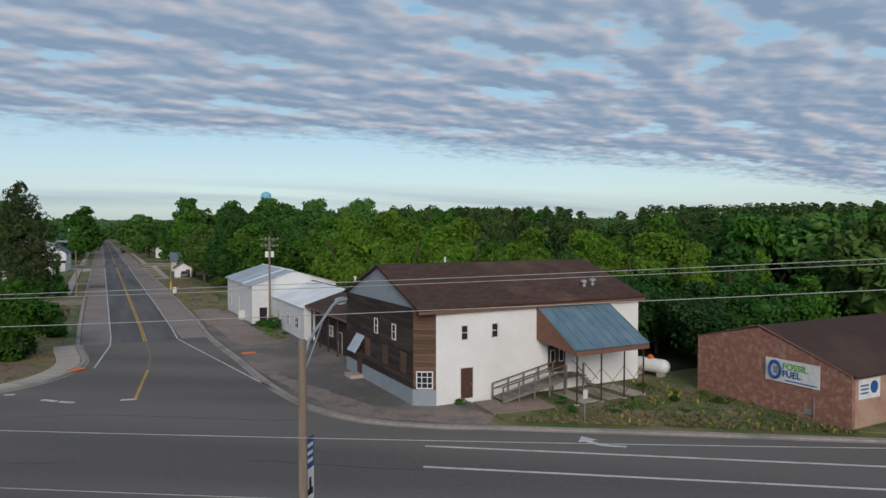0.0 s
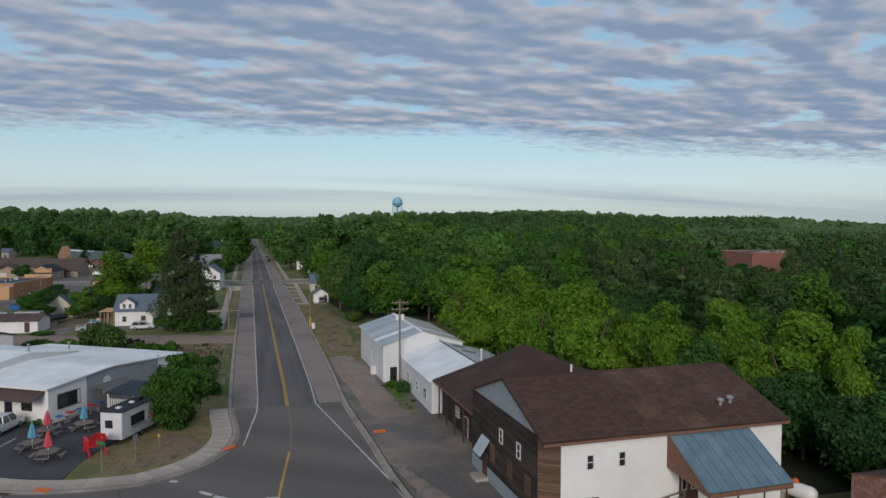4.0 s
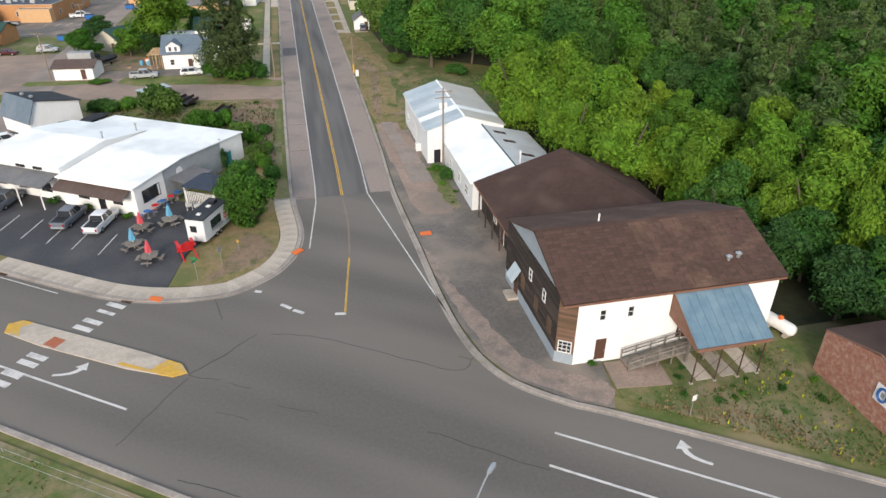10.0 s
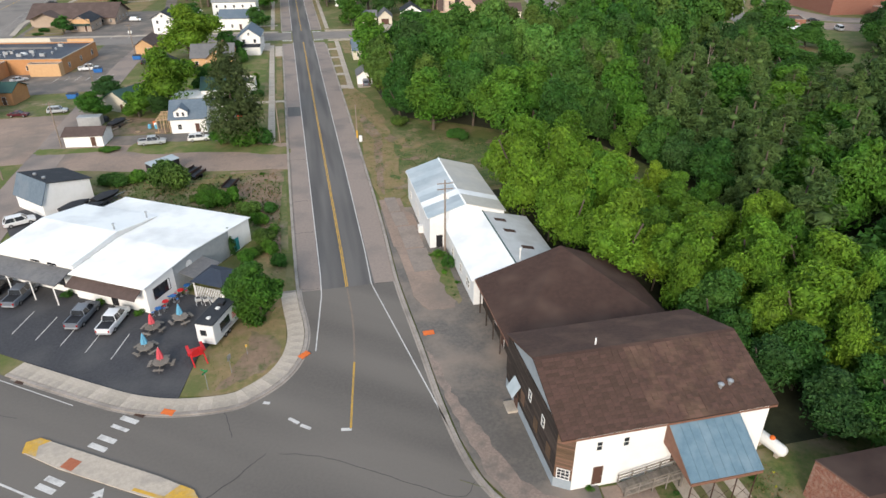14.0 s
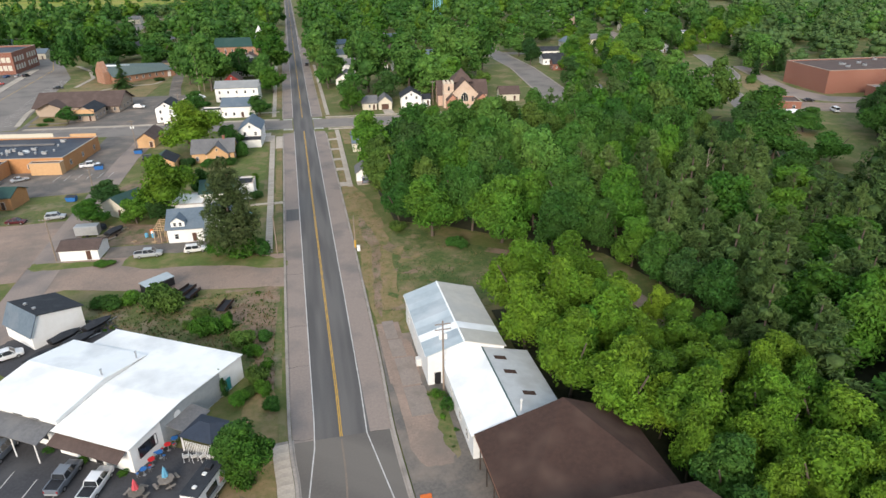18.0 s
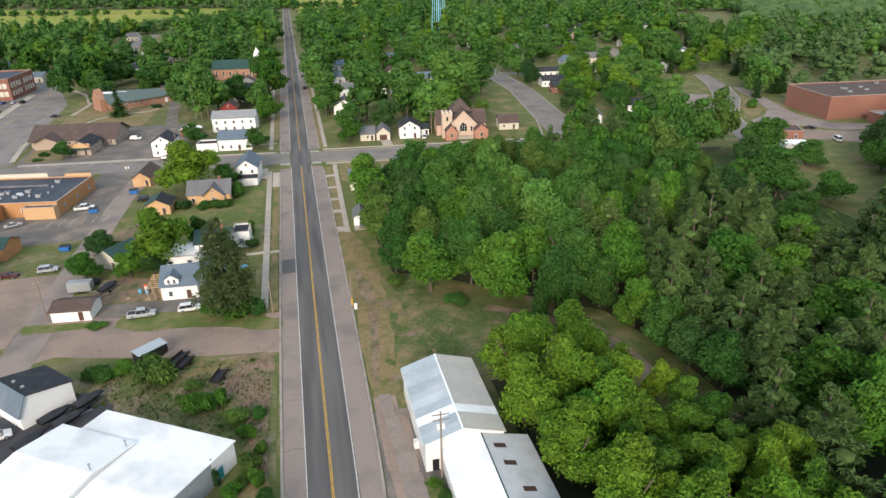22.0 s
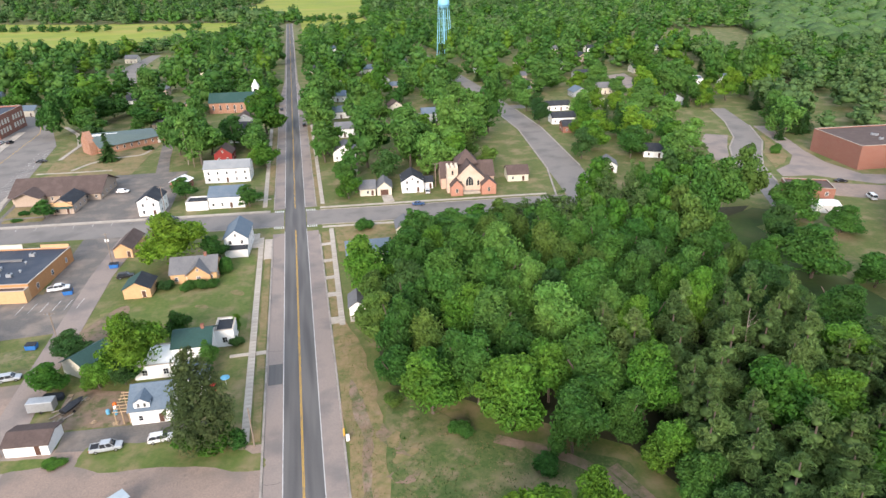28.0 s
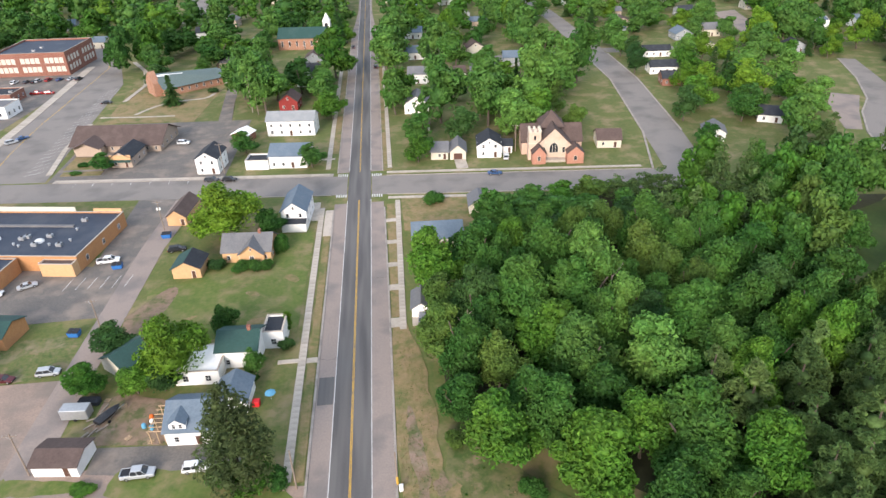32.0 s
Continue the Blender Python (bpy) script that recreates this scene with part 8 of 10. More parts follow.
def join_mesh(name, V, F, mat, label):
    me = bpy.data.meshes.new(name)
    me.vertices.add(len(V))
    me.vertices.foreach_set("co", V.ravel())
    me.loops.add(F.size)
    me.loops.foreach_set("vertex_index", F.ravel().astype(np.int32))
    me.polygons.add(len(F))
    me.polygons.foreach_set("loop_start", np.arange(0, F.size, 3, dtype=np.int32))
    me.update(calc_edges=True)
    me.materials.append(mat)
    return tagged(new(name, me), label, "woods", kind="stuff")


def grow(poly, count, low, high, mat, label, seed):
    """Tufts of bent blades strewn over rough ground, in drifts."""
    rng = random.Random(700 + seed)
    xs, ys = [p[0] for p in poly], [p[1] for p in poly]
    V, F = [], []
    while len(F) < count * 5:
        x, y = rng.uniform(min(xs), max(xs)), rng.uniform(min(ys), max(ys))
        if not inside(poly, x, y) or noise.noise((x * 0.22, y * 0.22, seed * 3.3)) + rng.uniform(-0.35, 0.35) < -0.05:
            continue
        h = rng.uniform(low, high)
        for _ in range(5):
            a, q = rng.uniform(0, 6.28), h * rng.uniform(0.3, 0.75)
            c, t, w = math.cos(a), math.sin(a), 0.16 * h + 0.02
            n = len(V)
            V += [(x - t * w, y + c * w, 0.03), (x + t * w, y - c * w, 0.03), (x + c * q, y + t * q, 0.05 + h * rng.uniform(0.6, 1.0))]
            F.append((n, n + 1, n + 2))
    join_mesh("wild_flowers" if mat == M["flower"] else "long_grass", np.array(V), np.array(F, dtype=np.int32), mat, label)["category"] = "grass"


TRAIL = [(54.5, 42), (57.3, 32), (58.4, 24), (59.5, 17.5), (61.2, 12.5), (66, 7), (73, 2)]


def off_trail(x, y):
    best = 1e9
    for (a, b), (c, d) in zip(TRAIL, TRAIL[1:]):
        t = max(0.0, min(1.0, ((x - a) * (c - a) + (y - b) * (d - b)) / ((c - a) ** 2 + (d - b) ** 2)))
        best = min(best, math.hypot(x - a - t * (c - a), y - b - t * (d - b)))
    return best


def lower(x, y, h):
    """Younger, lower growth on the land that opens towards the school."""
    way = math.degrees(math.atan2(x + 4.4, y + 82.8))
    far = math.hypot(x + 4.4, y + 82.8)
    return min(h, max(7.0, 19.5 - 0.038 * far)) if 39 < way < 44.5 and 120 < far < 350 else h


def build_trees():
    for kind, x, y, r, h, where in (
            ("bright", -36.0, 151.5, 10.4, 18, "shading the cross street"), ("mid", -24.5, 152.5, 4.6, 9, "beside the corner house"), ("mid", -28.6, 108, 3.6, 8, "on the lawn"), ("bright", -35.6, 92.8, 7.8, 16.5, "beside the white house"),
            ("dark", -51.5, 104, 4.8, 7.5, "beside the alley"), ("vivid", -53.0, 91.5, 4.2, 7, "beside the alley"), ("vivid", -42.6, 90, 4.2, 7, "behind the yard"), ("dark", -37.5, 90, 3.6, 6.5, "behind the yard"), ("fir", -18.2, 65.0, 6.4, 22.0, "beside the road"),
            ("bright", -15, 107, 1.7, 5.5, "on the lawn"), ("low", -12.0, -5.4, 3.8, 8.6, "beside the food trailer"), ("low", -12.9, -3.6, 3.4, 8.2, "beside the food trailer"), ("low", -13.4, -1.8, 2.8, 5.6, "beside the food trailer"), ("low", -20, 92, 2.6, 8, "between the white houses"), ("vivid", -11.6, 250, 6.2, 13, "beside the main road"), ("vivid", -15.5, 258, 5.0, 10, "beside the main road"), ("mid", -16.4, 200.6, 5.2, 9, "before the slate-roofed house"), ("fresh", -41, 264, 10.5, 27, "with a bare fork"), ("fresh", -53, 284, 9.5, 26, "behind the big forked tree"), ("fresh", -47, 305, 8.5, 24, "behind the big forked tree"), ("mid", -42.0, 217, 5.2, 9, "between houses"),
            ("spruce", -85.0, 284, 4.5, 13, "before the modern church"), ("fresh", 14.6, 252, 6.6, 20, "beside the main road"), ("vivid", 20.6, 199.5, 5.4, 11, "beside the cottage"), ("fresh", 32, 238, 11, 29, "behind the houses"), ("fresh", 50, 232, 10, 28, "behind the houses"), ("dark", 38, 218, 7, 14, "behind the houses"),
            ("fresh", 88, 268, 10, 26, "behind the church"), ("mid", 100, 282, 10, 30, "beside the side street"), ("olive", 78, 244, 8, 15, "behind the church"), ("fresh", 70, 242, 11, 30, "behind the church"), ("olive", 82, 222, 5, 11, "beside the church"), ("dark", 131, 292, 6, 15, "beside the long houses"), ("dark", 127, 224, 6, 15, "beside the side street"),
            ("mid", 148, 220, 7, 15, "among the houses"), ("mid", 155, 226, 6, 14, "among the houses"), ("fresh", 176, 270, 9, 19, "beside the school road"), ("dark", -99, 314, 7, 12, "beside the modern church"), ("vivid", -62, 345, 8, 15, "behind the modern church"),
            ("mid", -78, 342, 9, 17, "behind the modern church"), ("fresh", -106, 338, 8, 16, "behind the modern church"), ("spruce", -14, 384, 4.5, 27, "beside the brick church"), ("vivid", -9.5, 388, 5, 12, "beside the main road"), ("mid", -90.0, 209.5, 4.2, 7, "before the small shop"),
            ("vivid", 40.0, 56.5, 7.2, 17, "at the edge of the lawn"), ("vivid", 26.0, 64, 7.0, 15, "at the edge of the lawn"), ("olive", 18.6, 91, 5.6, 15, "at the edge of the verge"), ("mid", 20.5, 76, 4.5, 10, "at the edge of the verge"), ("olive", 20, 102, 5.6, 15, "at the edge of the verge"), ("vivid", 40, 88, 7, 17, "in the woods"),
            ("olive", 29, 82, 5.5, 14, "in the woods"), ("mid", 33, 72, 6, 15, "in the woods"), ("mid", 45, 70, 6, 16, "in the woods"), ("vivid", 50, 62, 6, 16, "in the woods"),
            ("bright", 34.0, 25.5, 6.4, 15.5, "behind the white shed"), ("bright", 30.5, 12.5, 5.0, 15.5, "behind the white shed"), ("bright", 37.5, 15.0, 5.4, 16.5, "behind the white shed"), ("bright", 43.0, 6.0, 5.8, 14, "behind the white shed"), ("bright", 33.4, 1.2, 4.8, 14.8, "behind the white shed"), ("bright", 37.0, -7.8, 5.0, 15, "behind the hall"), ("bright", 50.0, -4.5, 5.6, 10.5, "behind the hall"), ("bright", 43.8, -14.5, 5.2, 13.5, "behind the hall"), ("bright", 44.5, 27, 5.2, 14.5, "behind the white shed"),
            ("bright", 47, 16, 5.2, 11, "behind the white shed"), ("bright", 52, 4, 4.6, 9, "behind the hall"), ("bright", 51.5, -27.0, 5.4, 13, "behind the brick shed"), ("bright", 53, -15, 5.2, 13, "behind the hall"), ("mid", 42.5, -23, 4.2, 11, "beside the propane tank"), ("bright", 58.5, -20, 5.2, 13, "behind the hall"), ("dark", 42.4, -33, 3.6, 9, "behind the propane tank"), ("dark", 45, -40, 3.8, 8.5, "behind the brick shed"), ("mid", 41.2, -28.5, 3.2, 9, "behind the hall"), ("mid", 50, -43.0, 3.6, 8.5, "behind the brick shed"), ("low", 57, -42.6, 3.8, 9, "behind the brick shed"), ("mid", 46.5, -33, 4.0, 9, "behind the brick shed"), ("mid", 58, -33, 5.4, 12, "behind the brick shed"), ("mid", 52, -38, 3.6, 8, "behind the brick shed"), ("bright", 60, -7, 4.8, 12.5, "behind the hall"),
            ("dark", 139, 316, 6, 13, "among the houses"), ("mid", 113, 423, 8, 16, "among the houses"), ("fresh", 145, 408, 9, 17, "among the houses"), ("mid", 161, 256, 7, 15, "among the houses"), ("fresh", 192, 268, 8, 16, "beside the school road"), ("mid", 166, 214, 5.5, 12, "among the houses"), ("fresh", 180, 395, 8, 15, "among the houses"), ("fresh", 207, 392, 8, 14, "among the houses"), ("pine", 162, 187, 5, 14, "beside the cross street"), ("mid", 124, 198, 4.5, 9, "beside the cross street"), ("fresh", 58, 262, 8, 17, "behind the church"), ("mid", 56, 284, 8, 17, "among the houses"),
            ("mid", 166, 136, 9, 15, "beside the clearing"), ("mid", 191, 109, 7, 15, "beside the clearing"), ("dark", 199, 119, 7, 16, "beside the clearing"), ("mid", 189, 97, 6.5, 15, "beside the clearing"), ("mid", 201, 104, 7, 15, "beside the clearing"), ("dark", 181, 89, 6.5, 14, "beside the clearing"), ("mid", 172, 83, 6.5, 13, "beside the clearing"), ("mid", 187, 84, 7, 15, "beside the clearing"), ("dark", 163, 72, 6.5, 13, "beside the clearing"), ("mid", 208, 116, 7, 15, "beside the clearing"), ("mid", 196, 90, 7, 15, "beside the clearing"), ("dark", 177, 72, 7, 14, "beside the clearing"), ("mid", 59.5, 48, 4.8, 12.5, "beside the dirt trail"), ("vivid", 63, 38.5, 4.6, 12, "beside the dirt trail"), ("mid", 64, 29.5, 4.6, 12, "beside the dirt trail"), ("dark", 64.4, 22, 4.2, 11.5, "beside the dirt trail"), ("mid", 67, 15.5, 4.6, 12, "beside the dirt trail"), ("mid", 53, 52.5, 5.2, 13, "beside the dirt trail"), ("dark", 216, 132, 8, 17, "before the school"), ("mid", 229, 138, 8, 17, "before the school"), ("dark", 243, 140, 8, 18, "before the school"), ("pine", 222, 122, 5, 19, "before the school"), ("dark", 258, 142, 8, 17, "before the school"), ("mid", 140, 97, 9, 16, "in the clearing"), ("mid", 152, 88, 6, 14, "beside the clearing"), ("mid", 173, 122, 6.5, 14, "beside the clearing"), ("mid", 131, 104, 5.5, 12, "in the clearing"), ("dark", 119, 84, 6, 13, "in the clearing"), ("mid", 127, 122, 5.5, 12, "in the clearing"), ("dark", 146, 118, 6.5, 14, "in the clearing"), ("mid", 128, 72, 6.5, 14, "in the clearing"), ("spruce", 246, 236, 4, 15, "beside the school"), ("spruce", 252, 238, 4, 14, "beside the school")):
        plant(kind, x, y, lower(x, y, h), r, where)
    clump = [(29.5, 30), (46, 32), (56, 14), (62, -6), (64, -36), (42, -36), (40, -24), (39, -12), (34, -6), (31, 2)]
    grove = random.Random(31)
    for _ in range(1500):
        x, y, r = grove.uniform(28, 66), grove.uniform(-38, 34), grove.uniform(2.6, 4.2)
        if inside(clump, x, y) and off_trail(x, y) > r * 0.75 + 1.0 and not any((x - a) ** 2 + (y - b) ** 2 < (0.60 * (r + q)) ** 2 for a, b, q in PLACED):
            plant(grove.choice(("bright", "bright", "vivid")), x, y, grove.uniform(10.5, 13.5) if x < 44 or y < -10 else grove.uniform(7.5, 9.5), r, "filling the grove behind the sheds", "trees of the grove")
    # the woods east of the road: the nearer trees one by one, the rest joined
    wood = WOOD
    rng = random.Random(8)
    deep = Joined()
    n = m = tries = 0
    while n + m < 560 and tries < 30000:
        tries += 1
        x, y = rng.uniform(16, 215), rng.uniform(-60, 168)
        if not inside(wood, x, y):
            continue
        r = rng.uniform(4.6, 8.2)
        h = 9.5 + r * rng.uniform(0.8, 1.25)
        piny = (x > 62 and y < 75 and y > -12) or (78 < x < 112 and y > 118)
        kind = rng.choice(("pine", "pine", "pine", "pine", "pine", "vivid") if piny else ("mid", "vivid", "mid", "dark", "olive", "mid", "mid", "fresh"))
        h += max(0.0, min(6.0, (x - 34) * 0.11))
        if kind == "pine":
            h, r = rng.uniform(18, 26), rng.uniform(4.2, 6.0)
        h = lower(x, y, min(h, 11.6 + 0.045 * math.hypot(x, y + 80)) + (3.0 if 60 < y < 126 and x < 58 else 0.0))
        if off_trail(x, y) < r * 0.75 + 1.0:
            continue
        if 40 < x < 96 and y > 132:
            h = min(h, rng.uniform(7.5, 9.5))
        if any((x - a) ** 2 + (y - b) ** 2 < (0.62 * (r + q)) ** 2 for a, b, q in PLACED):
            continue
        if math.hypot(x - 40, (y - 60)) < 75 and n < 130:
            plant(kind, x, y, h, r, "in the woods", "trees of the woods")
            n += 1
        else:
            deep.plant(kind, x, y, h, r)
            m += 1
    deep.lay("woods_near", "closed canopy of mixed green woods")
    # shrubs
    for x, y, r, h, lf, lab in ((-16, 64.6, 4.6, 4.6, "vivid", "dense rounded shrub beside the drive"), (-20.4, 65.6, 3.6, 3.6, "vivid", "dense rounded shrub beside the drive"), (-12.8, 64.0, 2.8, 3.2, "mid", "dense rounded shrub beside the drive"), (-29.6, 42, 4.1, 5.4, "olive", "olive-green shrub behind the restaurant"), (-20.5, 31.6, 3.0, 3.6, "vivid", "green shrub behind the restaurant"), (-11.4, 15.5, 2.2, 2.6, "olive", "green shrub beside the restaurant wall"), (-16.2, 12.9, 0.62, 3.6, "dark", "narrow pointed evergreen beside the teal door"), (-12.6, 12.4, 1.5, 1.3, "olive", "low weeds beside the restaurant wall"), (-10.6, 12.2, 1.6, 2.2, "vivid", "green shrub beside the restaurant wall"), (-17.2, 32.6, 1.6, 3.4, "vivid", "yellow-green shrub behind the restaurant"), (-22.6, 38.4, 1.9, 1.6, "olive", "scraggly weeds behind the restaurant"),
                                (-12.5, 23, 1.7, 2.2, "vivid", "green shrub in rough grass"), (-40, 46, 3.0, 2.2, "mid", "green shrub in rough grass"), (-36, 47.5, 2.5, 1.8, "vivid", "green shrub in rough grass"), (-30.5, 135.2, 2.6, 2.2, "mid", "clipped shrub before the cottage"), (-27, 135.0, 2.6, 2.2, "mid", "clipped shrub before the cottage"), (-24, 135.2, 2.4, 2.2, "mid", "clipped shrub before the cottage"),
                                (-36.6, 136.5, 2.6, 2.8, "dark", "dark shrub beside the cottage"), (-21, 144, 2.8, 4.6, "mid", "tall shrub beside the cottage"), (-98.5, 214, 2.0, 1.6, "mid", "round clipped shrub on the verge"), (-99, 208, 2.2, 0.9, "mid", "low clipped hedge on the verge"), (-14.8, 101, 2.0, 2.4, "dark", "dark shrub beside the annex"),
                                (23, 166, 3.2, 3.8, "mid", "green shrub at the corner plot"), (213, 208, 2.6, 4.4, "mid", "round shrub on the school lawn"), (15.4, 2.4, 1.3, 1.8, "mid", "weedy shrub beside the white shed"), (14.6, 5.5, 1.4, 1.0, "vivid", "weedy shrub beside the white shed"), (-9.2, 8.5, 1.6, 1.8, "mid", "green shrub beside the kerb"),
                                (-14.0, 10.5, 1.8, 2.2, "vivid", "green shrub beside the restaurant wall"), (-70.5, 300, 3, 2, "dark", "dark shrub before the church"), (-45, 66.5, 2.4, 0.8, "vivid", "low weeds beside the gravel"), (-14.5, 27, 2.4, 2.4, "olive", "green shrub in rough grass"), (-24, 35, 1.5, 1.2, "olive", "green shrub in rough grass"), (-11, 28, 1.6, 1.4, "mid", "green shrub in rough grass"),
                                (-10.2, 19, 1.4, 1.5, "vivid", "green shrub beside the kerb"), (43, 44, 3.0, 2.6, "mid", "green shrub below the woods"), (30, 57, 2.6, 2.2, "mid", "green shrub below the woods"), (19, 69, 2.4, 2.6, "olive", "green shrub below the woods")):
        bush(x, y, r, h, lf, lab)
    for x, y in ((26.5, -43.2), (25.6, -44.2), (33.5, -47.5), (36, -49.5), (37, -47.2), (29.8, -47.3), (24.8, -46.4), (32, -50), (18.8, -40.95), (34.6, -43.2), (14.2, 0.5), (13.2, 6.0), (15.4, -2.5), (27.5, -47.6), (35.3, -46.0)):
        bush(x, y, rng.uniform(0.3, 0.6), rng.uniform(0.25, 0.6), rng.choice(("vivid", "mid")), "small weed tuft beside the paving")
    weeds = [((-44, 50), (-22, 47), (-9, 45), (-9, 12), (-14, 20), (-30, 33), (-43, 37)), ((13.2, 7), (15.2, 6), (15.0, -6.6), (13.6, -6)), ((26, -42.5), (37.4, -43), (37.4, -52.5), (26.5, -46.5)), ((15, 34), (30, 34), (54, 40), (38, 52), (22, 64), (15.5, 60))]
    for k, (poly, count) in enumerate(zip(weeds, (26, 16, 10, 14))):
        xs, ys = [p[0] for p in poly], [p[1] for p in poly]
        made = 0
        while made < count:
            x, y = rng.uniform(min(xs), max(xs)), rng.uniform(min(ys), max(ys))
            if not inside(list(poly), x, y):
                continue
            made += 1
            r = rng.uniform(0.25, 0.6) if k == 0 else rng.uniform(0.12, 0.36)
            bush(x, y, r, r * rng.uniform(0.5, 1.0), rng.choice(("vivid", "olive", "olive", "olive")), "clump of tall weeds in rough ground")
    # tall grass and flowers over the rough ground
    slope = [(19.6, -46.3), (28.5, -52.4), (37.9, -59.0), (37.9, -46), (37.4, -42), (34, -41.5), (33.2, -45.8), (26.2, -46.2), (25.2, -44.8)]
    bank = [(19.6, -46.3), (28.5, -52.4), (37.9, -59.0), (37.9, -55.5), (29, -49.2)]
    behind = [(-44, 50), (-22, 47), (-9, 45), (-9, 12), (-14, 20), (-30, 33), (-43, 37)]
    below = [(15, 32), (30, 31), (54, 40), (38, 52), (22, 64), (15.5, 60)]
    verge = [(8.6, 30), (8.7, 100), (12, 100), (15, 84), (15.6, 62), (14.2, 45), (13, 31)]
    nook = [(-20, -18.4), (-16, -19.2), (-12, -17.8), (-9.4, -14.3), (-8.8, -7), (-9, 10), (-12.6, 10), (-14.5, -2), (-17, -10.5)]
    near_side = [hw(-55, -49.8), hw(20, -49.8), hw(20, -64), hw(-55, -64)]
    for poly, count, low, high, mat, label, seed in (
            (slope, 620, 0.06, 0.20, LEAF["olive"], "rough grass on the slope beside the hall", 1), (slope, 260, 0.08, 0.24, LEAF["vivid"], "green weeds on the slope beside the hall", 2), (bank, 420, 0.10, 0.30, M["stalk"], "dry brown stalks along the kerb", 3), (slope, 34, 0.25, 0.42, M["flower"], "yellow wild flowers on the slope", 4),
            (slope, 480, 0.10, 0.26, M["stalk"], "dry stalks on the slope beside the hall", 15), (behind, 800, 0.15, 0.45, LEAF["olive"], "tall rough grass behind the restaurant", 5), (behind, 260, 0.15, 0.5, LEAF["olive"], "green weeds behind the restaurant", 6), (behind, 1100, 0.12, 0.4, M["stalk"], "dry stalks behind the restaurant", 7),
            (below, 700, 0.10, 0.28, LEAF["mid"], "long grass below the woods", 8), (below, 600, 0.10, 0.28, M["stalk"], "dry stalks below the woods", 9), (verge, 500, 0.08, 0.24, LEAF["olive"], "grass tufts on the verge", 10), (verge, 700, 0.08, 0.24, M["stalk"], "dry grass tufts on the verge", 11),
            (nook, 420, 0.05, 0.13, LEAF["olive"], "grass tufts on the corner lawn", 12), (near_side, 500, 0.10, 0.3, LEAF["olive"], "long grass beside the highway", 13), (near_side, 800, 0.10, 0.3, M["stalk"], "dry grass beside the highway", 14)):
        grow(poly, count, low, high, mat, label, seed)
    # trees of the town: those that stand alone one by one, the rest joined
    roads = [(-12, 12, -80, 1100), (-50, -10, 312, 394), (166, 206, 136, 208), (182, 228, 200, 252), (204, 246, 236, 290), (-64, -48, 0, 200), (-152, -104, 190, 330), (103, 134, 150, 340), (116, 134, 340, 620), (-110, -45, 195, 262), (-115, -64, 258, 326), (56, 205, 328, 346), (216, 250, 360, 435), (-152, -104, 460, 690)]
    houses = [(o.matrix_basis.translation.x, o.matrix_basis.translation.y) for o in scene.objects if o.parent is None and o.get("category") in ("house", "garage", "shop", "church", "building", "school", "market")]
    town = Joined()
    n = m = tries = 0
    while n + m < 620 and tries < 40000:
        tries += 1
        x, y = rng.uniform(-330, 380), rng.uniform(196, 690)
        if abs(x - 20 - 0.06 * y) > 90 + 0.52 * (y + 20) or any(a < x < b and c < y < d for a, b, c, d in roads) or (205 < x < 345 and 140 < y < 224) or (-240 < x < -140 and y < 400):
            continue
        if (x < -50 and y < 262) or (y < 205 and x < 150):
            continue
        r = rng.uniform(4.6, 9.6) if y < 420 else rng.uniform(5.6, 10.0)
        h = r * rng.uniform(1.3, 1.8) + 4
        if y > 470:
            r, h = rng.uniform(5.5, 9.8), rng.uniform(13, 26)
        elif y > 250 and r > 6.6 and rng.random() < 0.5:
            r, h = r + 1.2, rng.uniform(20, 27)
        gap = 0.72 if y < 380 else 0.76
        kind = rng.choice(("fresh", "mid", "fresh", "vivid", "fresh", "vivid", "mid", "fresh", "spruce", "bright"))
        if kind == "spruce":
            h, r = rng.uniform(10, 15), rng.uniform(2.4, 3.6)
        if any(abs(x - a) < 4 + r * 0.55 and (-7 - h * 0.7 if b < 262 else -6 - r * 0.5) < y - b < 6 for a, b in houses) or any((x - a) ** 2 + (y - b) ** 2 < (gap * (r + q)) ** 2 for a, b, q in PLACED):
            continue
        if n < 80 and y < 330:
            plant(kind, x, y, h, r, "among the houses", "trees of the town")
            n += 1
        else:
            town.plant(kind, x, y, h, r)
            m += 1
    town.lay("woods_town", "street and garden trees filling the town")


build_trees()


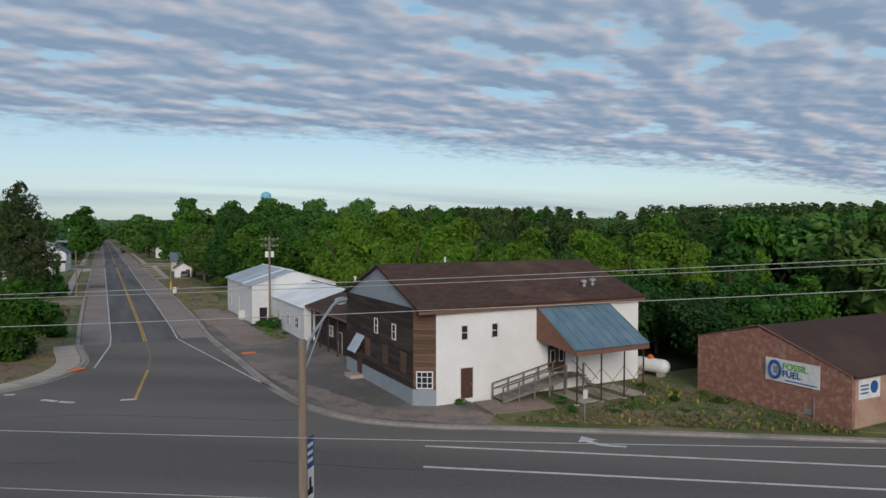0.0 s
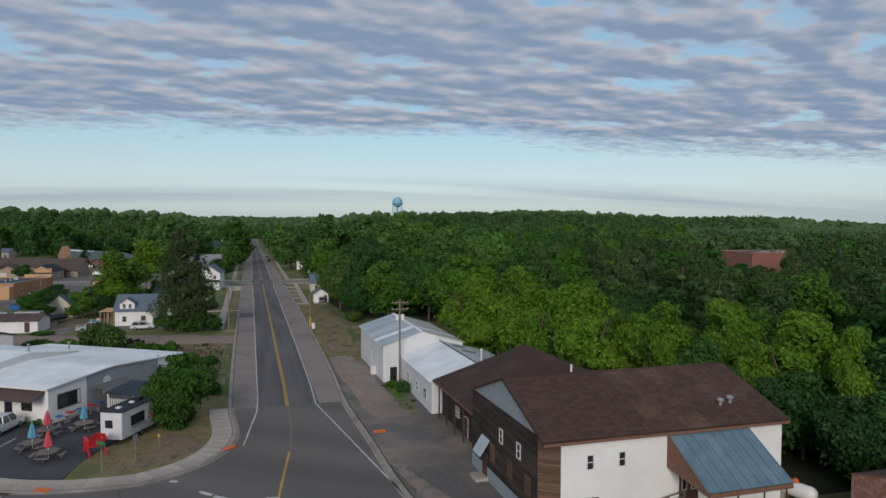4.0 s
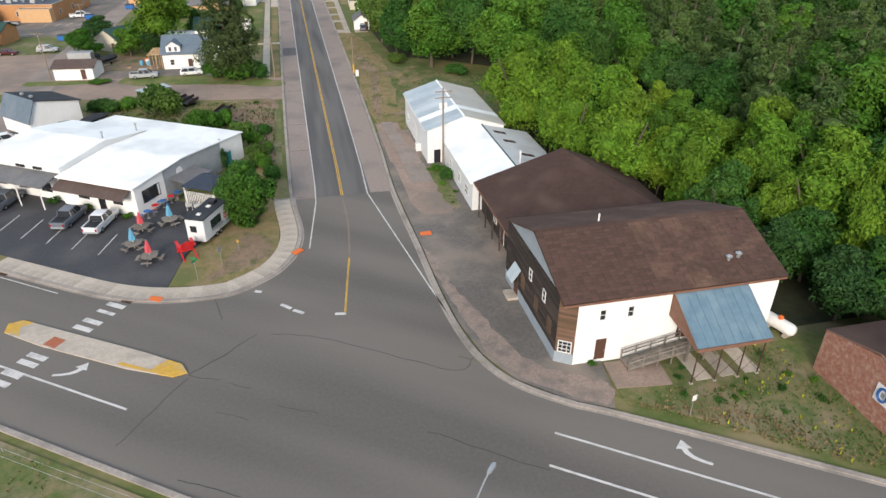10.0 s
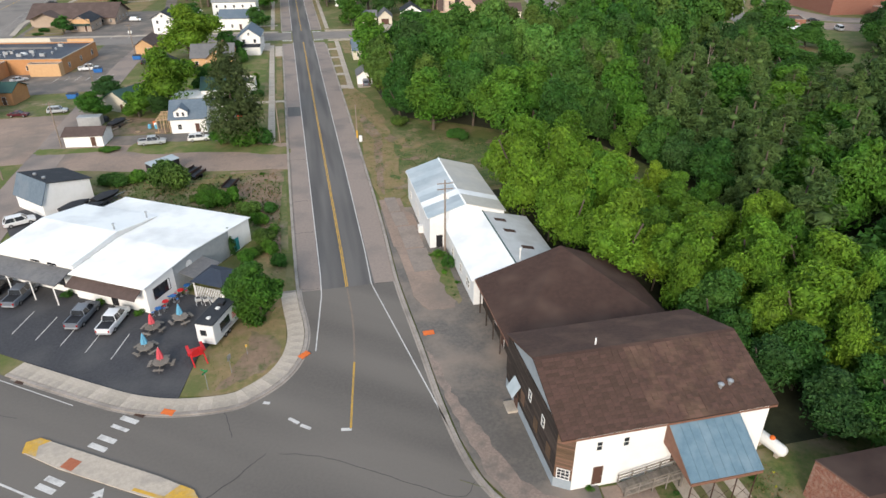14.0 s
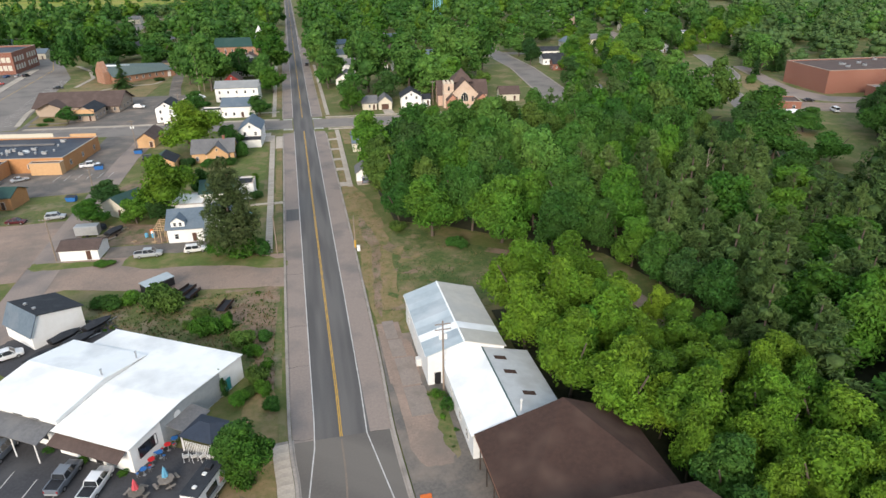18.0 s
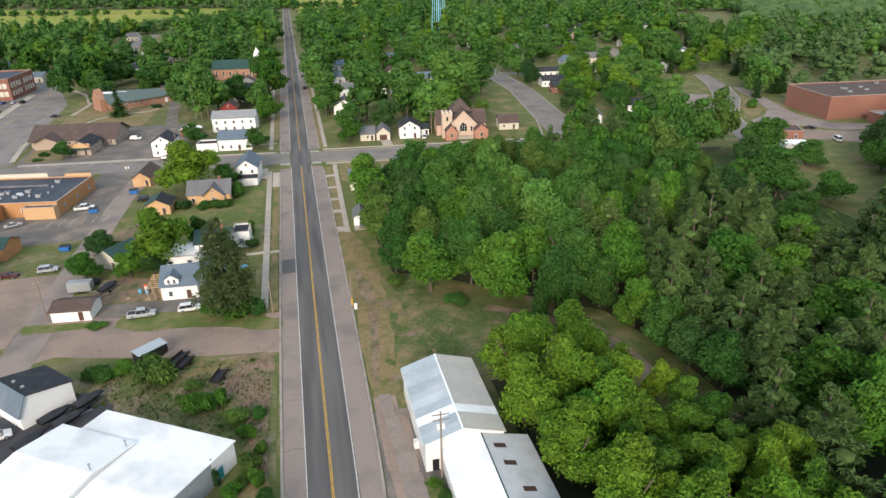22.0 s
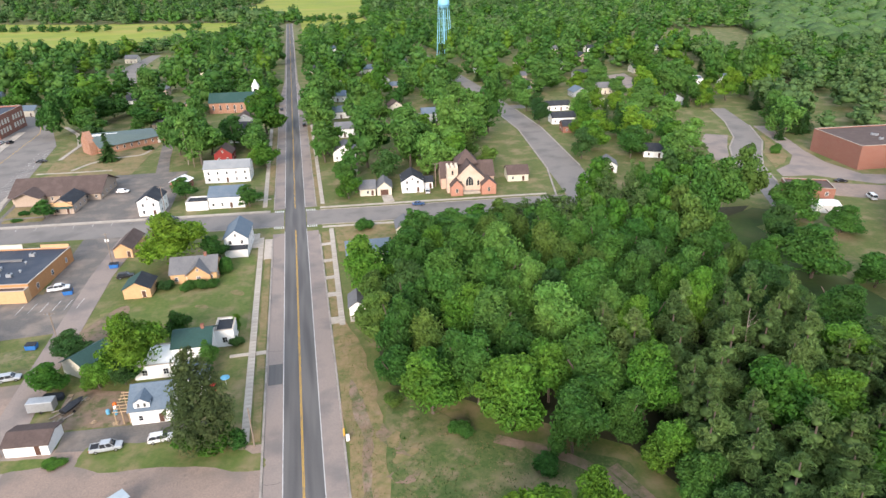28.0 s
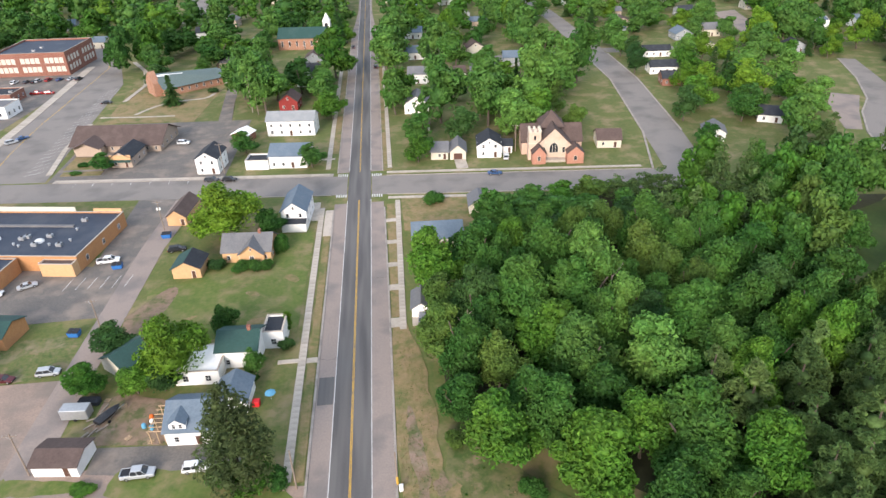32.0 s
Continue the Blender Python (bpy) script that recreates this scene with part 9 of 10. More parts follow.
def far_woods():
    """Woods beyond the town: many small clumped crowns joined into one mesh."""
    rng = np.random.RandomState(4)
    protos = []
    for s in range(5):
        bm = bmesh.new()
        bmesh.ops.create_icosphere(bm, subdivisions=2 if s < 3 else 1, radius=1)
        for v in bm.verts:
            f = 1 + 0.34 * noise.noise(v.co * 1.6 + Vector((s * 7, 0, 0))) + 0.26 * noise.noise(v.co * 4.2 + Vector((s * 3, 5, 0)))
            v.co *= f
            v.co.z = v.co.z * 0.95 + 0.1
        V = np.array([v.co[:] for v in bm.verts])
        F = np.array([[v.index for v in f.verts] for f in bm.faces])
        keep = (V[F].mean(1)[:, 2] > -0.72)
        protos.append((V, F[keep]))
        bm.free()

    def arrays(source):
        out = []
        for me in source:
            co = np.empty(len(me.vertices) * 3)
            me.vertices.foreach_get("co", co)
            ix = np.empty(len(me.loops), dtype=np.int32)
            me.loops.foreach_get("vertex_index", ix)
            out.append((co.reshape(-1, 3), ix.reshape(-1, 3)))
        return out

    small, specks = arrays(list(TINY.values())[:9]), arrays(list(SPECK.values())[:9])

    def lay(name, spots, detail, label, leaf="far"):
        vs, fs, n = [], [], 0
        for x, y, r, h in spots:
            a = rng.uniform(0, 6.28)
            c, s = np.cos(a), np.sin(a)
            if detail:
                V, F = (small if y < 640 else specks)[rng.randint(0, 9)]
                k, zz = r / 0.36, V[:, 2] * h
            else:
                V, F = protos[rng.randint(3, 5)]
                k, zz = r, (V[:, 2] + 0.9) / 1.9 * h * 0.9 + h * 0.1
            vs.append(np.stack([(V[:, 0] * c - V[:, 1] * s) * k + x, (V[:, 0] * s + V[:, 1] * c) * k + y, zz + hill(x, y)], 1))
            fs.append(F + n)
            n += len(V)
        join_mesh(name, np.concatenate(vs), np.concatenate(fs), LEAF[leaf], label)

    def fill(n, y0, y1, spread, rmin, rmax, hmin, hmax, gap, skip):
        out, grid = [], {}
        for _ in range(n * 6):
            y = rng.uniform(y0, y1)
            x = rng.uniform(-1, 1) * (120 + spread * (y + 80)) + 0.22 * (y + 60)
            if len(out) >= n:
                break
            if any(inside(f, x, y) for f in FIELDS) or (abs(x) < 14 and y < 1010) or skip(x, y):
                continue
            key = (int(x // gap), int(y // gap))
            if key in grid:
                continue
            grid[key] = 1
            r = rng.uniform(rmin, rmax)
            out.append((x, y, r, rng.uniform(hmin, hmax)))
        return out

    middle = fill(1500, 330, 1040, 0.62, 6.0, 10.5, 10, 17, 14.0, lambda x, y: (y < 690 and abs(x - 20 - 0.06 * y) < 100 + 0.52 * (y + 20)) or (178 < x < 300 and y < 226))
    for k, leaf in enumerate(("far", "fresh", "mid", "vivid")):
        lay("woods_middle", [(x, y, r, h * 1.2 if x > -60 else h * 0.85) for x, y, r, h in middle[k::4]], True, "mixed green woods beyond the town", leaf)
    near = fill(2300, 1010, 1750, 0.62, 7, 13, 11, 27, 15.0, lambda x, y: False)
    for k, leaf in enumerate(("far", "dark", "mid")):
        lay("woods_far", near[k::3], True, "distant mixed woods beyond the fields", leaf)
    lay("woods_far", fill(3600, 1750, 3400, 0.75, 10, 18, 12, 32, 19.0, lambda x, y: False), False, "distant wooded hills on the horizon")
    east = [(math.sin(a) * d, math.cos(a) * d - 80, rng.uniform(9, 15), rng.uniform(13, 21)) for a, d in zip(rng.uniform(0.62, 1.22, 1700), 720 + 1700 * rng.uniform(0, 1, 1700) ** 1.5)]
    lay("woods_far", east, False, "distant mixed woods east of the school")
    hedge = [(x + rng.uniform(-9, 9), y + rng.uniform(-16, 16), rng.uniform(4, 7.5), rng.uniform(7, 13)) for x, y in
             [(-250 - 7 * i, 985 + 3.2 * i) for i in range(34)] + [(-120 - 9 * i, 945 + 2 * i) for i in range(9)] + [(-560 + 11 * i, 880 + 2 * i) for i in range(12)] + [(-300 + 6 * i, 800) for i in range(3)] + [(24 + 6 * i, 1008 + 1.5 * i) for i in range(20)] + [(-22 - 7 * i, 1000) for i in range(7)]]
    lay("field_trees", hedge, True, "loose rows of trees across the fields", "mid")
    lay("woods_side", [(x, y, rng.uniform(5.5, 9), rng.uniform(12, 21)) for x, y in zip(rng.uniform(205, 760, 1150), rng.uniform(-160, 470, 1150)) if not (x < 300 and 140 < y < 226) and not (x < 250 and 120 < y < 300) and not (x < 330 and y > 300)], True, "mixed green woods beside the school")
    lay("woods_west", [(x, y, rng.uniform(5, 8), rng.uniform(9, 14)) for x, y in zip(rng.uniform(-420, -236, 200), rng.uniform(120, 480, 200))], True, "mixed green woods west of town")
    stand = [(-112, 1090), (-100, 1128), (-6, 1056), (-12, 1020)]
    rows = [(x, y, rng.uniform(3, 4), rng.uniform(13, 16)) for x, y in zip(rng.uniform(-115, 0, 900), rng.uniform(1015, 1130, 900)) if inside(stand, x, y)]
    lay("woods_stand", rows, False, "dusky planted stand of young pines")


far_woods()


# ---- vehicles ----
CAR_PAINT = {}


def car(x, y, ang, kind, colour, label, z=0.0):
    """A parked vehicle: shaped body and cabin, glass, lamps, bumpers and four wheels. The front points along +x before turning."""
    if colour not in CAR_PAINT:
        CAR_PAINT[colour] = paint("car_paint", colour)
    mat = CAR_PAINT[colour]
    L_, W_, H_ = {"pickup": (5.8, 2.0, 1.9), "suv": (4.75, 1.88, 1.72), "sedan": (4.7, 1.8, 1.45), "van": (5.4, 2.0, 2.1)}[kind]
    name = {"pickup": "pickup_truck", "suv": "car", "sedan": "car", "van": "van"}[kind]
    th = thing(name, pose(x, y, z, 0, 0, ang), label, {"pickup": "pickup truck", "van": "van"}.get(kind, "car"), "parked vehicles")
    a, b, g = -L_ / 2, L_ / 2, 0.32
    belt = {"pickup": 1.12, "suv": 1.02, "sedan": 0.92, "van": 1.15}[kind]

    def section(px, w, z0, z1, r=0.12):
        h = w / 2
        return [(px, -h, z0 + r), (px, -h + r * 0.5, z0), (px, h - r * 0.5, z0), (px, h, z0 + r), (px, h, z1 - r), (px, h - r, z1), (px, -h + r, z1), (px, -h, z1 - r)]

    hood = belt - 0.04
    stations = [(a, W_ * 0.86, g + 0.12, belt - 0.12), (a + 0.15, W_ * 0.97, g, belt), (a + L_ * 0.3, W_, g, belt), (a + L_ * 0.65, W_, g, belt), (b - L_ * 0.2, W_, g, hood), (b - 0.2, W_ * 0.95, g, hood - 0.1), (b, W_ * 0.84, g + 0.12, hood - 0.22)]
    part("body", Mesh().loft([section(*s) for s in stations]), mat, th)
    ca, cb = {"pickup": (a + L_ * 0.33, b - L_ * 0.21), "suv": (a + 0.12, b - L_ * 0.24), "sedan": (a + L_ * 0.17, b - L_ * 0.27), "van": (a + 0.08, b - L_ * 0.15)}[kind]
    ra, rb = {"pickup": (ca + 0.12, cb - 0.75), "suv": (ca + 0.4, cb - 0.7), "sedan": (ca + 0.75, cb - 0.8), "van": (ca + 0.15, cb - 0.7)}[kind]
    top, wi = H_, W_ * 0.76
    lo = [(ca, -W_ * 0.47, belt - 0.02), (cb, -W_ * 0.47, belt - 0.02), (cb, W_ * 0.47, belt - 0.02), (ca, W_ * 0.47, belt - 0.02)]
    hi = [(ra, -wi / 2, top - 0.06), (rb, -wi / 2, top - 0.06), (rb, wi / 2, top - 0.06), (ra, wi / 2, top - 0.06)]
    part("greenhouse", Mesh().loft([lo, hi]), M["glass"], th, "dark window glass")
    part("roof_panel", Mesh().loft([hi, [(p[0] + (0.12 if i in (0, 3) else -0.12), p[1] * 0.9, top) for i, p in enumerate(hi)]]), mat, th)
    for s in (-1, 1):
        for f in (0.0, 0.48, 1.0):
            p = Vector(lo[0 if s < 0 else 3]).lerp(Vector(lo[1 if s < 0 else 2]), f)
            q = Vector(hi[0 if s < 0 else 3]).lerp(Vector(hi[1 if s < 0 else 2]), f)
            part("pillar", Mesh().tube([p, q], 0.05, n=5), mat, th)
        part("mirror", Mesh().soft_box(cb - 0.55, s * W_ * 0.5 - 0.03 + (0.02 if s > 0 else -0.14), belt, cb - 0.4, s * W_ * 0.5 + (0.17 if s > 0 else 0.01), belt + 0.18, 0.03), mat, th)
        part("headlight", Mesh().box(b - 0.14, s * W_ * 0.33 - 0.17, hood - 0.36, b - 0.01, s * W_ * 0.33 + 0.17, hood - 0.22), M["lamp_white"], th)
        part("tail_light", Mesh().box(a - 0.005, s * W_ * 0.4 - 0.1, belt - 0.42, a + 0.1, s * W_ * 0.4 + 0.1, belt - 0.14), M["lamp_red"], th)
        for px in (a + L_ * 0.2, b - L_ * 0.19):
            y0 = s * (W_ / 2 - 0.2)
            ring = lambda r, yy: [(px + r * math.cos(2 * math.pi * k / 14), yy, 0.34 + r * math.sin(2 * math.pi * k / 14)) for k in range(14)]
            wh = part("wheel", Mesh().loft([ring(0.3, y0 - 0.02), ring(0.34, y0), ring(0.34, y0 + s * 0.2), ring(0.3, y0 + s * 0.225)]), M["tyre"], th)
            part("rim", Mesh().loft([ring(0.2, y0 + s * 0.2), ring(0.2, y0 + s * 0.235), ring(0.08, y0 + s * 0.24)]), M["chrome"], wh)
    part("bumper", Mesh().soft_box(b - 0.1, -W_ * 0.42, g + 0.05, b + 0.06, W_ * 0.42, g + 0.28, 0.05), M["dark_metal"], th)
    part("bumper", Mesh().soft_box(a - 0.08, -W_ * 0.42, g + 0.1, a + 0.08, W_ * 0.42, g + 0.3, 0.05), M["grey_metal"] if kind == "pickup" else mat, th)
    part("grille", Mesh().box(b - 0.06, -W_ * 0.24, hood - 0.45, b + 0.012, W_ * 0.24, hood - 0.24), M["dark_metal"], th)
    if kind == "pickup":
        part("load_bed", Mesh().box(a + 0.2, -W_ * 0.42, belt - 0.01, ca - 0.05, W_ * 0.42, belt + 0.012), M["dark_metal"], th, "dark open load bed")
        for s in (-1, 1):
            part("bed_rail", Mesh().box(a + 0.1, s * W_ * 0.46 - 0.06, belt - 0.02, ca, s * W_ * 0.46 + 0.06, belt + 0.09), mat, th)
        part("tailgate", Mesh().box(a + 0.02, -W_ * 0.4, belt - 0.02, a + 0.12, W_ * 0.4, belt + 0.09), mat, th)
    return th


SILVER, WHITE, DARK, BLACK, MAROON, BLUE, GREY, RED = (0.42, 0.44, 0.46), (0.78, 0.78, 0.78), (0.05, 0.055, 0.065), (0.018, 0.018, 0.02), (0.09, 0.012, 0.018), (0.03, 0.09, 0.22), (0.17, 0.19, 0.22), (0.35, 0.02, 0.02)
for x, y, ang, kind, col, lab in (
        (-34.6, -0.2, 75.0, "pickup", GREY, "dark grey pickup truck parked before the restaurant"), (-30.4, -2.4, 75.0, "pickup", WHITE, "white pickup truck parked before the restaurant"), (-44.2, 7.0, 75.0, "pickup", GREY, "grey pickup truck parked by the canopy"), (-48.0, 9.6, 75.0, "suv", BLACK, "black car parked by the canopy"),
        (-51.9, 31.9, 25, "suv", WHITE, "white car parked behind the restaurant"), (-36.4, 68.6, 2, "pickup", SILVER, "silver-blue pickup truck in the drive"), (-26.6, 68.8, 3, "suv", WHITE, "white car in the drive"), (-63.4, 98.3, 4, "suv", SILVER, "silver car beside the alley"), (-72.0, 97.2, -8, "sedan", MAROON, "maroon car beside the alley"),
        (-49.4, 147.5, 8, "suv", BLACK, "black car beside the green-roofed garage"), (-66.4, 143.8, 8, "pickup", WHITE, "white pickup truck beside the market"), (-90.2, 130.8, 4, "van", WHITE, "white van in the car park"), (-83.0, 133.8, 30, "sedan", SILVER, "silver car in the car park"), (-49.6, 194.0, -6, "suv", DARK, "dark car parked along the cross street"), (-43.6, 193.2, -6, "suv", BLACK, "black car parked along the cross street"),
        (45.0, 185.0, -6, "sedan", BLUE, "blue car parked along the cross street"), (-67.8, 231.5, -6, "suv", WHITE, "white car in the yard"), (-116.2, 290.5, 10, "sedan", BLACK, "black car on the downtown street"), (-166.6, 334, 80, "sedan", BLACK, "black car in the school car park"), (-160.4, 336, 80, "suv", RED, "red car in the school car park"),
        (-176, 334, 80, "suv", WHITE, "white car in the school car park"), (-170.6, 334.4, 80, "sedan", DARK, "dark car in the school car park"), (-165, 335, 80, "suv", SILVER, "silver car in the school car park"), (-184, 312, 82, "sedan", BLACK, "black car in the school car park"), (-178, 311, 82, "suv", GREY, "grey car in the school car park"), (-167, 309.5, 82, "sedan", SILVER, "silver car in the school car park"),
        (-155.0, 336, 80, "sedan", BLUE, "blue car in the school car park"), (-149.4, 336, 80, "sedan", SILVER, "silver car in the school car park"), (-145.0, 335, 80, "suv", BLACK, "black car in the school car park"), (-150.0, 311.5, 5, "suv", RED, "red car in the car park"), (-156, 312, 5, "pickup", RED, "red pickup truck in the car park"), (-163.5, 310, 5, "sedan", WHITE, "white car in the car park"), (-170, 310.5, 5, "sedan", BLUE, "blue car in the car park"),
        (51.2, 198.2, 80, "suv", WHITE, "white car beside the white house"), (-6.2, 374, 90, "suv", DARK, "dark car parked on the main road"), (6.4, 372, 90, "sedan", DARK, "dark car parked on the main road"), (6.4, 328, 90, "suv", BLACK, "black car parked on the main road"), (-134.4, 247.8, 40, "sedan", BLUE, "blue car on the downtown street"), (-136.5, 243.5, 40, "suv", SILVER, "silver car on the downtown street"),
        (210, 165.4, -15, "sedan", BLACK, "black car at the school"), (206.5, 146.6, 70, "van", WHITE, "white box van at the school"), (15.4, 107.2, 85, "suv", GREY, "grey car in the driveway by the trees"), (133.5, 213, 20, "sedan", BLACK, "black car in a garden drive")):
    car(x, y, ang, kind, col, lab, 0.1 if (x, y) == (15.4, 107.2) else 0.02)


# ---- poles, wires and signs ----
def utility_pole(x, y, h, label, arms=1, lean=0.0, transformer=False, ang=0.0):
    th = thing("utility_pole", pose(x, y, 0, lean, 0, ang), label, "utility pole", "utility poles")
    part("pole", Mesh().tube([(0, 0, -0.3), (0, 0, h * 0.5), (0, 0, h)], 0.16, 0.11, 10), M["pole_wood"], th)
    for i in range(arms):
        z = h - 0.45 - i * 0.9
        arm = part("cross_arm", Mesh().box(-1.2, -0.17, z - 0.06, 1.2, -0.06, z + 0.06), M["pole_wood"], th)
        for px in (-1.1, -0.45, 0.45, 1.1):
            part("insulator", Mesh().lathe([(0.04, 0), (0.06, 0.06), (0.03, 0.15)], 8, (px, -0.115, z + 0.06)), M["grey_metal"], arm)
        part("arm_brace", Mesh().tube([(-0.7, -0.12, z - 0.05), (0, -0.14, z - 0.6), (0.7, -0.12, z - 0.05)], 0.02, n=5), M["grey_metal"], th)
    if transformer:
        for px in (-0.38, 0.38):
            part("transformer", Mesh().lathe([(0.22, 0), (0.24, 0.1), (0.24, 0.7), (0.14, 0.82)], 12, (px, -0.1, h - 2.9)), M["tank"], th, "pale grey pole transformer")
    return th


utility_pole(15.7, 6.6, 12.1, "weathered pole with crossarms and transformers beside the shed", 2, transformer=True)
utility_pole(-8.9, 62.7, 9.0, "plain weathered pole beside the verge", 0)
utility_pole(8.0, 61.2, 8.0, "plain weathered pole with a yellow guard on the verge", 0)
utility_pole(-55.1, 157.3, 11.0, "weathered pole with crossarm beside the alley", 1, transformer=True)
utility_pole(-57.4, 112, 9.0, "weathered pole with crossarm beside the alley", 1)
utility_pole(-55.6, 71, 10.0, "weathered pole with crossarm beside the alley", 1)
utility_pole(-61.8, 54, 9.5, "weathered pole with crossarm beside the alley", 1)
utility_pole(-46.5, 200.0, 11, "weathered pole with crossarm by the white house", 1)
utility_pole(-44.0, 262, 11, "weathered pole with crossarm behind the yard", 1)
utility_pole(55.6, 204, 10, "weathered pole beside the church", 1)
tagged(part("pole_guard", Mesh().lathe([(0.2, 0.5), (0.22, 1.2), (0.22, 2.0), (0.14, 2.3)], 10), M["yellow"], None, at=pose(8.0, 61.2, 0)), "yellow plastic guard round a pole", "pole guard")
tagged(part("utility_box", Mesh().soft_box(-0.35, -0.3, 0, 0.35, 0.3, 1.3, 0.05), M["trim_white"], None, at=pose(8.6, 60.2, 0)), "white utility box beside the verge", "utility box")


def lamp_post(x, y, h, arm, ang, label, banners=False):
    th = thing("street_lamp", pose(x, y, 0, 0, 0, ang), label, "street lamp", "street lamps")
    part("pole", Mesh().tube([(0, 0, -0.3), (0, 0, h * 0.6), (0, 0, h)], 0.17, 0.13, 12), M["pole_wood"], th, "weathered wooden pole")
    part("arm", Mesh().tube([(0.1, 0, h - 0.7), (0.5, 0, h - 0.1), (arm - 0.7, 0, h + 0.85), (arm - 0.2, 0, h + 0.98)], 0.05, n=8), M["grey_metal"], th, "grey metal arm")
    part("strut", Mesh().tube([(0.1, 0, h - 1.2), (arm * 0.5, 0, h + 0.35)], 0.025, n=6), M["grey_metal"], th)
    hd = part("lamp_head", Mesh().loft([[(arm - 0.35 + px, py * w, h + 0.98 + pz * q) for py, pz in ((-1, 0), (-0.7, 0.9), (0.7, 0.9), (1, 0), (0.6, -0.7), (-0.6, -0.7))] for px, w, q in ((0, 0.06, 0.06), (0.2, 0.14, 0.11), (0.7, 0.17, 0.12), (0.95, 0.08, 0.06))]), M["grey_metal"], th, "grey cobra lamp head")
    part("lens", Mesh().box(arm - 0.1, -0.1, h + 0.85, arm + 0.4, 0.1, h + 0.9), M["lamp_white"], hd)
    part("conduit", Mesh().tube([(0.15, 0.08, 0), (0.13, 0.08, h - 0.8)], 0.025, n=6), M["grey_metal"], th)
    return th


lamp = lamp_post(1.46, -61.3, 9.2, 3.1, 48.0, "wooden street lamp pole with grey arm and banners", True)
for z0, z1, mt in ((4.75, 5.75, "sign_blue"), (3.6, 4.7, "trim_white")):
    bn = part("banner", Mesh().box(0.22, -0.02, z0, 0.78, 0.02, z1), M[mt], lamp, "small street banner")
    if mt == "trim_white":
        part("print_shape", Mesh().prism([(0.3, -0.026), (0.7, -0.026), (0.7, -0.0201), (0.3, -0.0201)], z0 + 0.2, z0 + 0.42).prism([(0.42, -0.026), (0.58, -0.026), (0.58, -0.0201), (0.42, -0.0201)], z0 + 0.42, z0 + 0.8), M["dark_metal"], bn)
    else:
        for k in range(3):
            part("print_bar", Mesh().box(0.3, -0.027, z0 + 0.18 + k * 0.26, 0.7, -0.0201, z0 + 0.3 + k * 0.26), M["trim_white"], bn)
    for z in (z0 - 0.01, z1 + 0.02):
        part("banner_rod", Mesh().tube([(0.1, 0, z), (0.82, 0, z)], 0.015, n=5), M["dark_metal"], lamp)


def wire(a, b, sag, label="thin overhead wire", r=0.0085):
    a, b = Vector(a), Vector(b)
    pts = [a.lerp(b, i / 24) - Vector((0, 0, 4 * sag * (i / 24) * (1 - i / 24))) for i in range(25)]
    tagged(part("overhead_wire", Mesh().tube(pts, r, n=5), M["wire"]), label + " along the highway", "wire", "overhead wires")


for s, tall in ((-14.0, 11.2), (84.0, 15.2)):
    p = hw(s, -57.0)
    utility_pole(p[0], p[1], tall, "tall weathered pole carrying the highway wires", 2, ang=55)
for k, za, zb in ((-56.2, 10.18, 14.55), (-55.7, 10.02, 14.42), (-58.0, 9.28, 14.36), (-58.0, 8.79, 10.18), (-58.2, 7.74, 8.9)):
    wire((*hw(-14, k), za), (*hw(84, k), zb), 0.9)


def sign_post(x, y, h, ang, faces, label, name="road_sign"):
    th = thing(name, pose(x, y, 0, 0, 0, ang), label, "sign", "road signs")
    part("post", Mesh().tube([(0, 0, -0.2), (0, 0, h)], 0.035, n=6), M["grey_metal"], th)
    for w, z0, z1, mt, turn in faces:
        part("face", Mesh().box(-w / 2, -0.05, z0, w / 2, -0.036, z1), M[mt], th, at=pose(0, 0, 0, 0, 0, turn))
    return th


sign_post(24.1, -48.6, 2.2, 10, [(0.45, 1.6, 2.2, "trim_white", 0)], "small white sign on a post in the grass")
sign_post(-17.4, -18.4, 3.0, -35, [(0.95, 2.7, 2.95, "green_sign", 0), (0.95, 2.42, 2.66, "green_sign", 90)], "green street-name blades on a post")
sign_post(-15.0, -15.9, 2.6, 60, [(0.7, 1.95, 2.6, "grey_metal", 0)], "back of a sign on the corner lawn")
sign_post(-13.3, -12.8, 1.6, 10, [(0.25, 1.2, 1.55, "yellow", 0)], "small yellow marker post on the lawn")
p = hw(-1.5, -50.3)
sign_post(p[0], p[1], 2.6, 40, [(0.6, 1.8, 2.6, "grey_metal", 0)], "back of a road sign beside the highway")


